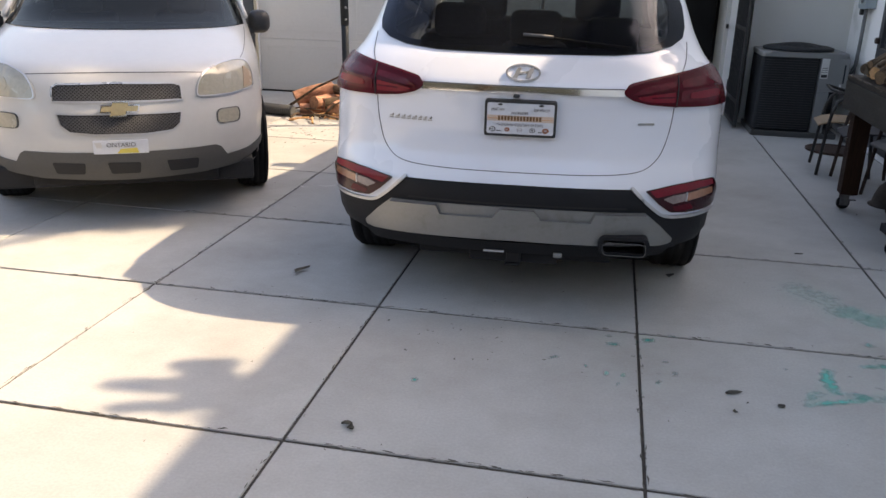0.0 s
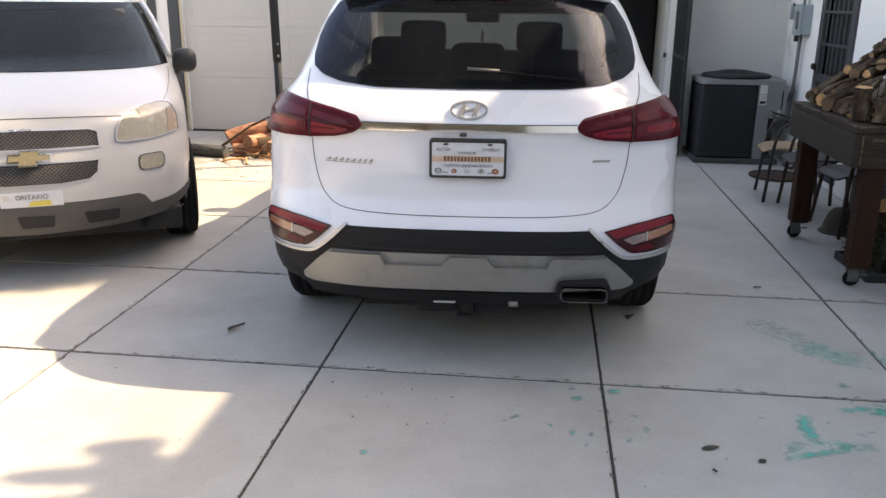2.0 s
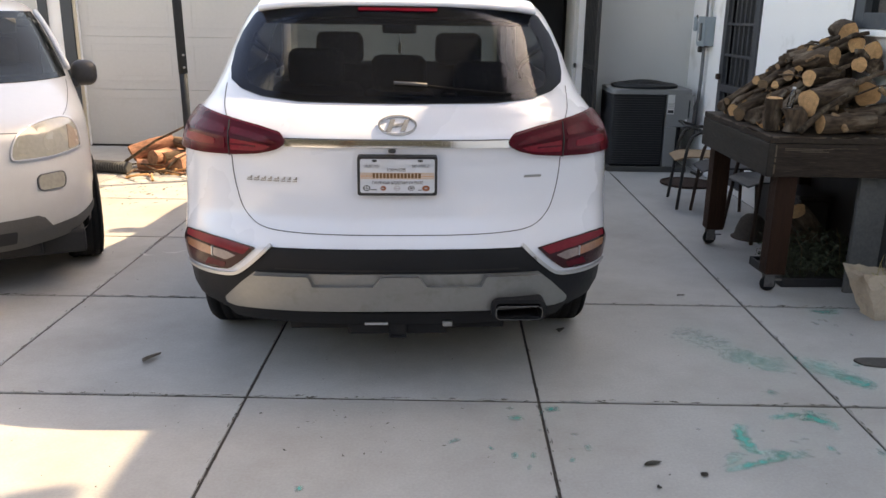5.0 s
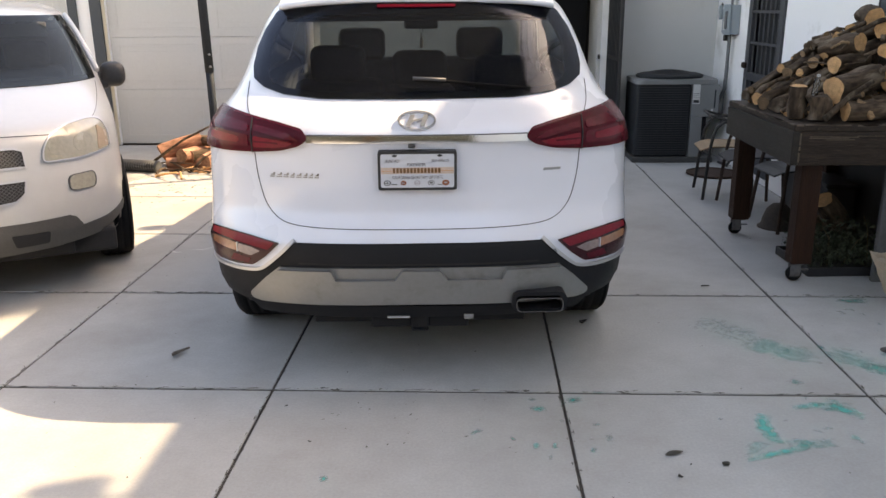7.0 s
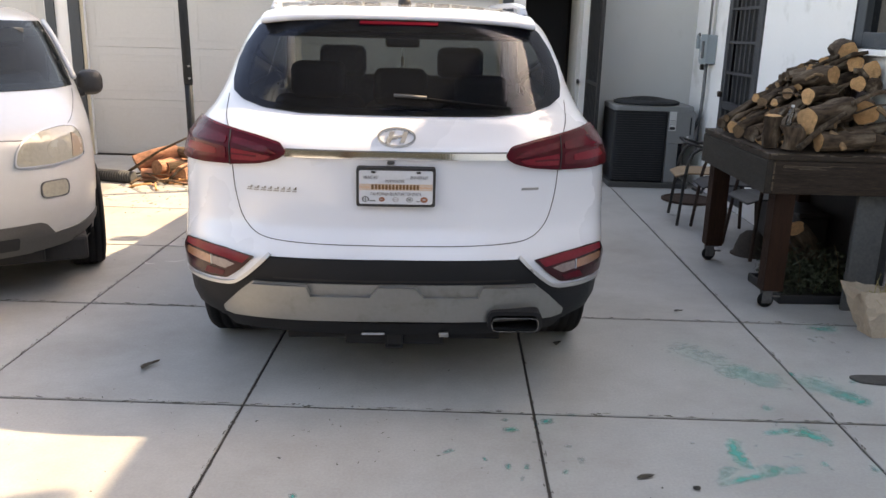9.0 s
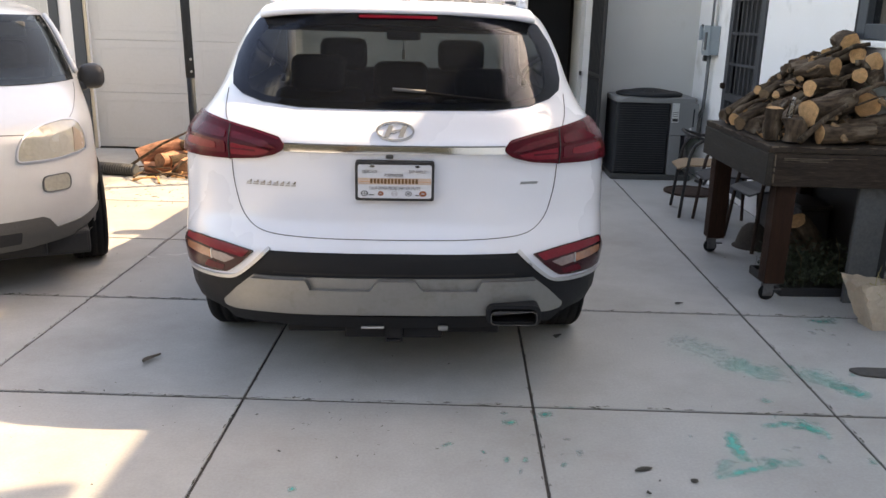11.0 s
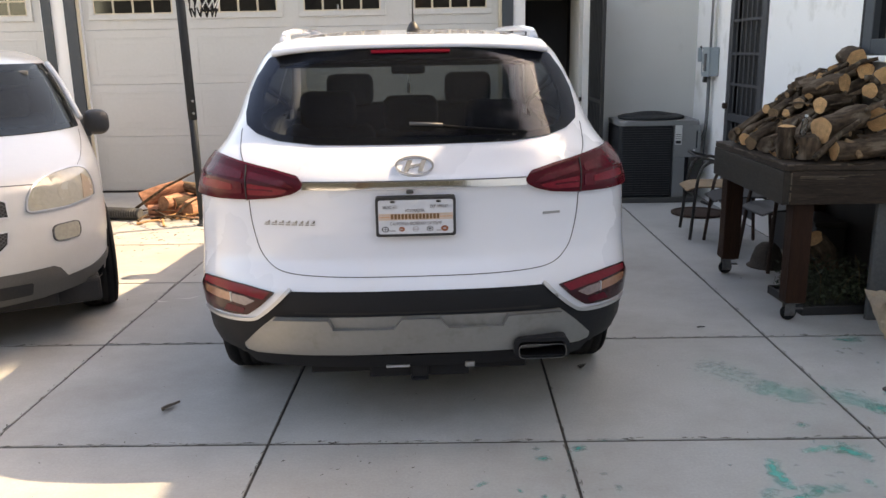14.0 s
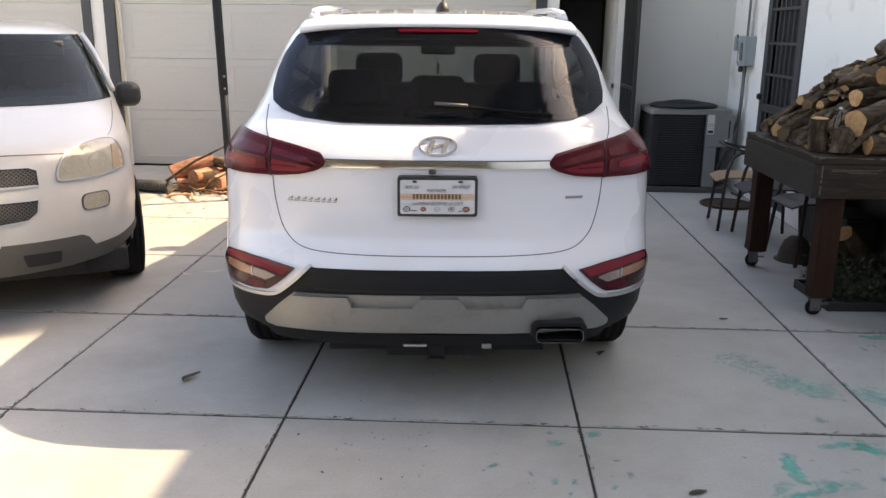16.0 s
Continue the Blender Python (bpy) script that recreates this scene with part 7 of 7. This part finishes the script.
part("crown", bm, LEAFGREEN, tree, "crown of many small green leaves")["kind"] = "stuff"
for a, b in (((-0.8, 0.2, 5.6), (-0.7, 1.6, 9.4)), ((-0.7, 1.6, 9.4), (-3.6, 2.8, 10.4)), ((-0.7, 1.6, 9.4), (-0.4, 3.2, 10.6)), ((-0.7, 1.6, 9.4), (2.2, 3.0, 10.5))):
    limb(tree, a, b, 0.08, 0.02)
# high leaves added to cover the sky that the rear window would reflect
bm = bmesh.new()
for k in range(350):
    c0 = Vector((4.6 - 10.6 * r.random() ** 0.85, r.uniform(1.6, 4.6), 10.6 + r.uniform(-0.4, 0.6)))
    for n in range(26 if c0.x < 3.0 else 12):
        leaf_quad(bm, r, c0 + Vector((r.gauss(0, 0.30), r.gauss(0, 0.28), r.gauss(0, 0.16))), r.uniform(0.13, 0.24), 0.5)
part("crown", bm, LEAFGREEN, tree, "high crown of green leaves")["kind"] = "stuff"
# a tall unseen tree added beyond the house, whose crown blocks the sun from the minivan
tall = root("van_shading_tree", Matrix(), "tall leafy tree standing beyond the house roof", "tree")
part("trunk", tube([(8.9, 8.6, -0.02), (8.8, 8.5, 2.5), (8.3, 8.3, 5.0), (7.2, 8.1, 7.4), (6.0, 8.0, 9.0)], 0.30, 12, r_end=0.13), BARK, tall, "thick leaning trunk", smooth=True)
for a, b in (((6.0, 8.0, 9.0), (4.6, 7.6, 9.6)), ((6.0, 8.0, 9.0), (4.4, 8.8, 9.6)), ((4.6, 7.6, 9.6), (3.5, 8.4, 9.6)), ((5.4, 7.8, 9.3), (5.0, 6.9, 9.6))):
    limb(tall, a, b, 0.09, 0.02)
bm = bmesh.new()
for k in range(300):
    x = r.uniform(-2.5, 0.12)
    front = 0.13 + (5.12 + 0.36 * (x + 0.88) if x > -0.88 else 4.72 + 0.56 * (x + 1.59))
    c0 = Vector((x, r.uniform(max(front, 4.6), 9.3 if x < -0.95 else 7.05 if x < -0.4 else 6.4), 3.1 + r.uniform(-0.1, 0.25))) + Vector((0.875, 0.352, 1.0)) * 6.5
    for n in range(75):
        leaf_quad(bm, r, c0 + Vector((r.gauss(0, 0.12), max(-0.16, r.gauss(0, 0.11)), r.gauss(0, 0.09))), r.uniform(0.07, 0.13), 0.5)
part("crown", bm, LEAFGREEN, tall, "crown of many small green leaves")["kind"] = "stuff"
spray = root("roof_branch", Matrix(), "leafy branch lying over the edge of the house roof", "branch")
part("limb", tube([(3.5, 4.25, 4.42), (3.0, 4.18, 4.44), (2.7, 4.10, 4.50), (2.35, 4.06, 4.60)], 0.035, 8, r_end=0.012), BARK, spray, smooth=True)
bm = bmesh.new()
for (ax_, ay_), (bx_, by_), wide, count in (((2.34, 4.115), (2.68, 4.19), 0.020, 260), ((2.46, 3.955), (2.80, 4.07), 0.020, 260), ((2.53, 4.345), (2.66, 4.32), 0.026, 150), ((2.62, 4.33), (2.80, 4.10), 0.055, 420)):
    for k in range(count):
        q = r.random()
        w_ = wide * (0.55 + 0.8 * q)
        leaf_quad(bm, r, Vector((ax_ + (bx_ - ax_) * q + r.gauss(0, w_), ay_ + (by_ - ay_) * q + r.gauss(0, w_), 4.62 + r.uniform(-0.05, 0.06))), r.uniform(0.025, 0.05), 0.4)
part("foliage", bm, LEAFGREEN, spray, "clump of small green leaves")["kind"] = "stuff"


# ---- leaves, chalk and litter on the paving ----
def curled_leaf(x, y, L, W, yaw, material, label, lift=0.25, bend=0.28):
    bm = bmesh.new()
    rows = []
    for i in range(9):
        t = i / 8
        w = W * math.sin(math.pi * min(0.98, 0.04 + t * 0.95)) ** 0.8
        zc = 0.004 + lift * L * (2 * t - 1) ** 2 * 0.5
        off = bend * L * math.sin(math.pi * t)
        rows.append([bm.verts.new(((t - 0.5) * L, off + w * q * 0.5, zc + min(0.25, lift) * W * abs(q))) for q in (-1, -0.4, 0, 0.4, 1)])
    for q, s in zip(rows, rows[1:]):
        for k in range(4):
            bm.faces.new((q[k], q[k + 1], s[k + 1], s[k]))
    bmesh.ops.solidify(bm, geom=bm.faces[:], thickness=0.0012)
    return single("leaf", bm, material, label, "leaf", pose(x, y, 0.001, 0, 0, yaw), group="dry leaves on the slabs", smooth=True)


curled_leaf(-1.435, 3.82, 0.11, 0.035, 65, surface("pale_dry_leaf", (0.20, 0.165, 0.13), 0.8, vary=0.3), "curled dry brown leaf on the concrete")
curled_leaf(0.673, 2.996, 0.075, 0.030, 22, LEAFDARK, "dark dry leaf lying flat on the concrete", 0.02, 0.05)
curled_leaf(0.84, 2.93, 0.034, 0.028, 40, LEAFDARK, "small dark leaf scrap on the concrete", 0.02, 0.0)
curled_leaf(-0.73, 2.40, 0.04, 0.03, 10, LEAFDARK, "dark crumpled leaf scrap on the concrete", 0.3)
curled_leaf(-0.705, 2.388, 0.03, 0.026, 120, LEAFDARK, "dark crumpled leaf scrap on the concrete", 0.3)
curled_leaf(0.66, 2.84, 0.02, 0.016, 120, LEAFDARK, "tiny dark leaf scrap on the concrete", 0.3)
curled_leaf(0.508, 4.264, 0.06, 0.034, 60, LEAFDARK, "small dark leaf by the rear wheel", 0.2)
curled_leaf(1.27, 4.84, 0.05, 0.022, 10, LEAFDARK, "small dark leaf near a slab joint", 0.2)
curled_leaf(0.60, 4.86, 0.05, 0.022, 170, LEAFDARK, "small dark leaf near the rear wheel", 0.2)
curled_leaf(-1.92, 5.60, 0.16, 0.012, 200, LABELWHITE, "pale splinter of wood on the concrete", 0.02)
curled_leaf(-2.06, 5.52, 0.10, 0.014, 150, LABELWHITE, "pale splinter of wood on the concrete", 0.02)
litter = bmesh.new()
r = random.Random(31)


def scrap(x, y, L, W, a, z=0.003):
    c, s = math.cos(a), math.sin(a)
    p = [(-L, 0), (-L * 0.2, -W), (L, -W * 0.1), (L * 0.3, W)]
    top = [litter.verts.new((x + u * c - v * s, y + u * s + v * c, z + r.uniform(0, 0.006))) for u, v in p]
    litter.faces.new(top)


for _ in range(240):
    scrap(r.gauss(-2.75, 0.45), r.gauss(7.75, 0.55), r.uniform(0.008, 0.035), r.uniform(0.004, 0.01), r.uniform(0, 6))
for _ in range(1300):
    if r.random() < 0.62:
        scrap(r.choice((-2.105, -0.92, 0.31, 1.585)) + r.choice((-1, 1)) * abs(r.gauss(0.006, 0.004)), r.uniform(1.9, 8.5), r.uniform(0.006, 0.026), r.uniform(0.0015, 0.0035), r.gauss(1.571, 0.12), 0.0008)
    else:
        scrap(r.uniform(-2.6, 2.3), r.choice((2.265, 3.482, 4.70)) + r.choice((-1, 1)) * abs(r.gauss(0.007, 0.004)), r.uniform(0.006, 0.03), r.uniform(0.0015, 0.0035), r.gauss(0, 0.12), 0.0008)
for _ in range(26):
    scrap(r.gauss(-0.40, 0.20), r.gauss(3.24, 0.11), r.uniform(0.004, 0.010), r.uniform(0.001, 0.0028), r.gauss(0.5, 0.6), 0.001)
for _ in range(90):
    scrap(r.uniform(-2.4, 2.0), r.uniform(2.0, 6.0), r.uniform(0.002, 0.006), r.uniform(0.0015, 0.004), r.uniform(0, 6))
single("leaf_litter", litter, LEAFDARK, "scattered dry leaf crumbs and twigs on the slabs", "litter", kind="stuff")


smear = random.Random(8)


def chalk(pts, width, strength, label="smeared green chalk mark on the concrete"):
    """A flat smear along a line; cover fades to its edges."""
    bm = bmesh.new()
    lay = bm.verts.layers.float.new("cover")
    dense = []
    ps = [Vector(p) for p in pts]
    for a, b in zip(ps, ps[1:]):
        n = max(2, int((b - a).length / 0.02))
        dense += [a.lerp(b, i / n) for i in range(n)]
    dense.append(ps[-1])
    rows = []
    n = len(dense)
    for i, p in enumerate(dense):
        d = (dense[min(i + 1, n - 1)] - dense[max(i - 1, 0)]).normalized()
        s = Vector((-d.y, d.x))
        end = min(1.0, 4 * min(i, n - 1 - i) / n + 0.15)
        jit = smear.uniform(1.25, 1.9)
        row = []
        for q, cov in ((-1, -0.4), (-0.55, 0.55), (0, 1.0), (0.55, 0.55), (1, -0.4)):
            v = bm.verts.new((p.x + s.x * q * width * jit, p.y + s.y * q * width * jit, 0.0035))
            v[lay] = 1.15 * strength * cov * end if cov > 0 else cov
            row.append(v)
        rows.append(row)
    for q, s in zip(rows, rows[1:]):
        for k in range(4):
            bm.faces.new((q[k], q[k + 1], s[k + 1], s[k]))
    return single("chalk_mark", bm, CHALK, label, "chalk mark", group="green chalk marks", kind="stuff")


chalk([(1.10, 3.305), (1.072, 3.25), (1.066, 3.19), (1.068, 3.125), (1.087, 3.08)], 0.028, 0.85)
chalk([(1.087, 3.08), (1.15, 3.102), (1.20, 3.088), (1.138, 3.040), (1.057, 3.012), (0.961, 2.973), (0.918, 2.962)], 0.018, 0.68)
chalk([(0.918, 2.962), (0.967, 3.027), (1.031, 3.072), (0.994, 3.074), (0.947, 3.037)], 0.015, 0.45)
chalk([(1.10, 3.06), (1.16, 3.075), (1.22, 3.078), (1.304, 3.093)], 0.03, 0.30)
chalk([(1.231, 3.363), (1.303, 3.379), (1.374, 3.403)], 0.020, 0.72)
chalk([(1.34, 3.385), (1.41, 3.375), (1.446, 3.341), (1.466, 3.297)], 0.032, 0.88)
chalk([(1.374, 3.406), (1.42, 3.385), (1.45, 3.36)], 0.05, 0.45)
chalk([(1.084, 4.311), (1.218, 4.19), (1.299, 4.033)], 0.10, 0.20)
chalk([(1.27, 4.05), (1.387, 3.93), (1.452, 3.893), (1.531, 3.899)], 0.085, 0.42)
chalk([(1.641, 3.981), (1.664, 3.854), (1.732, 3.772), (1.787, 3.702)], 0.07, 0.40)
chalk([(1.70, 3.80), (1.76, 3.73), (1.818, 3.662)], 0.045, 0.85)
chalk([(1.928, 4.645), (2.006, 4.616), (2.099, 4.644)], 0.035, 0.62)
chalk([(0.326, 3.398), (0.391, 3.42)], 0.022, 0.85)
chalk([(0.17, 3.321), (0.236, 3.331)], 0.022, 0.62)
chalk([(-0.075, 3.115), (-0.026, 3.156)], 0.012, 0.70)
chalk([(0.082, 3.085), (0.098, 3.093)], 0.016, 0.75)
chalk([(0.162, 3.033), (0.19, 3.035)], 0.018, 0.75)
chalk([(0.232, 3.04), (0.258, 3.042)], 0.018, 0.65)
chalk([(0.44, 3.098), (0.47, 3.10)], 0.022, 0.42)
chalk([(1.312, 3.626), (1.343, 3.575)], 0.024, 0.60)
chalk([(1.36, 3.139), (1.395, 3.134)], 0.026, 0.58)
chalk([(-0.59, 2.79), (-0.56, 2.80)], 0.018, 0.70)

r = random.Random(61)
for k in range(34):
    x, y = r.choice(((1.45, 3.95), (1.75, 3.75), (1.4, 3.35), (1.9, 4.4), (0.5, 3.2), (0.2, 3.2), (1.1, 3.1)))
    x, y, a, L = min(2.4, x + r.gauss(0, 0.14)), y + r.gauss(0, 0.13), r.uniform(-0.8, 0.3), r.uniform(0.010, 0.04)
    chalk([(x, y), (x + L * math.cos(a), y + L * math.sin(a))], r.uniform(0.008, 0.022), r.uniform(0.35, 0.6))

# ---- paving slabs ----
COLS = [-8.1, -6.9, -5.7, -4.5, -3.32, -2.105, -0.92, 0.31, 1.585, 2.515]
ROWS_Y = [2.265 - 1.22 * k for k in range(6, 0, -1)] + [2.265, 3.482, 4.70, 5.965, 7.18, 8.40, 9.94]
GAPS = {-0.92: 0.012, 0.31: 0.012, -2.105: 0.010, 1.585: 0.012}
shared = {}
for xa, xb in zip(COLS, COLS[1:]):
    # the bays from the car to the house have no cross joints near the garage
    rows_y = [y for y in ROWS_Y if y < 4.8 or y > 9] if xa > 0.3 else ROWS_Y
    for ya, yb in zip(rows_y, rows_y[1:]):
        ga, gb = GAPS.get(xa, 0.010) / 2, GAPS.get(xb, 0.010) / 2
        if xb > 2.5:
            gb = 0.0
            yb_ = min(yb, RECESS_Y - 0.002) if yb > 9 else yb
        else:
            yb_ = yb
        w, h = xb - gb - xa - ga, yb_ - ya - 0.018
        key = (round(w, 4), round(h, 4))
        if key not in shared:
            shared[key] = mesh("slab", box(-w / 2, w / 2, -h / 2, h / 2, -0.045, 0.0, 0.003), CONCRETE)
        ob = new("slab", shared[key])
        ob.parent = pavement
        ob.location = ((xa + ga + xb - gb) / 2, (ya + yb_) / 2, 0.0)
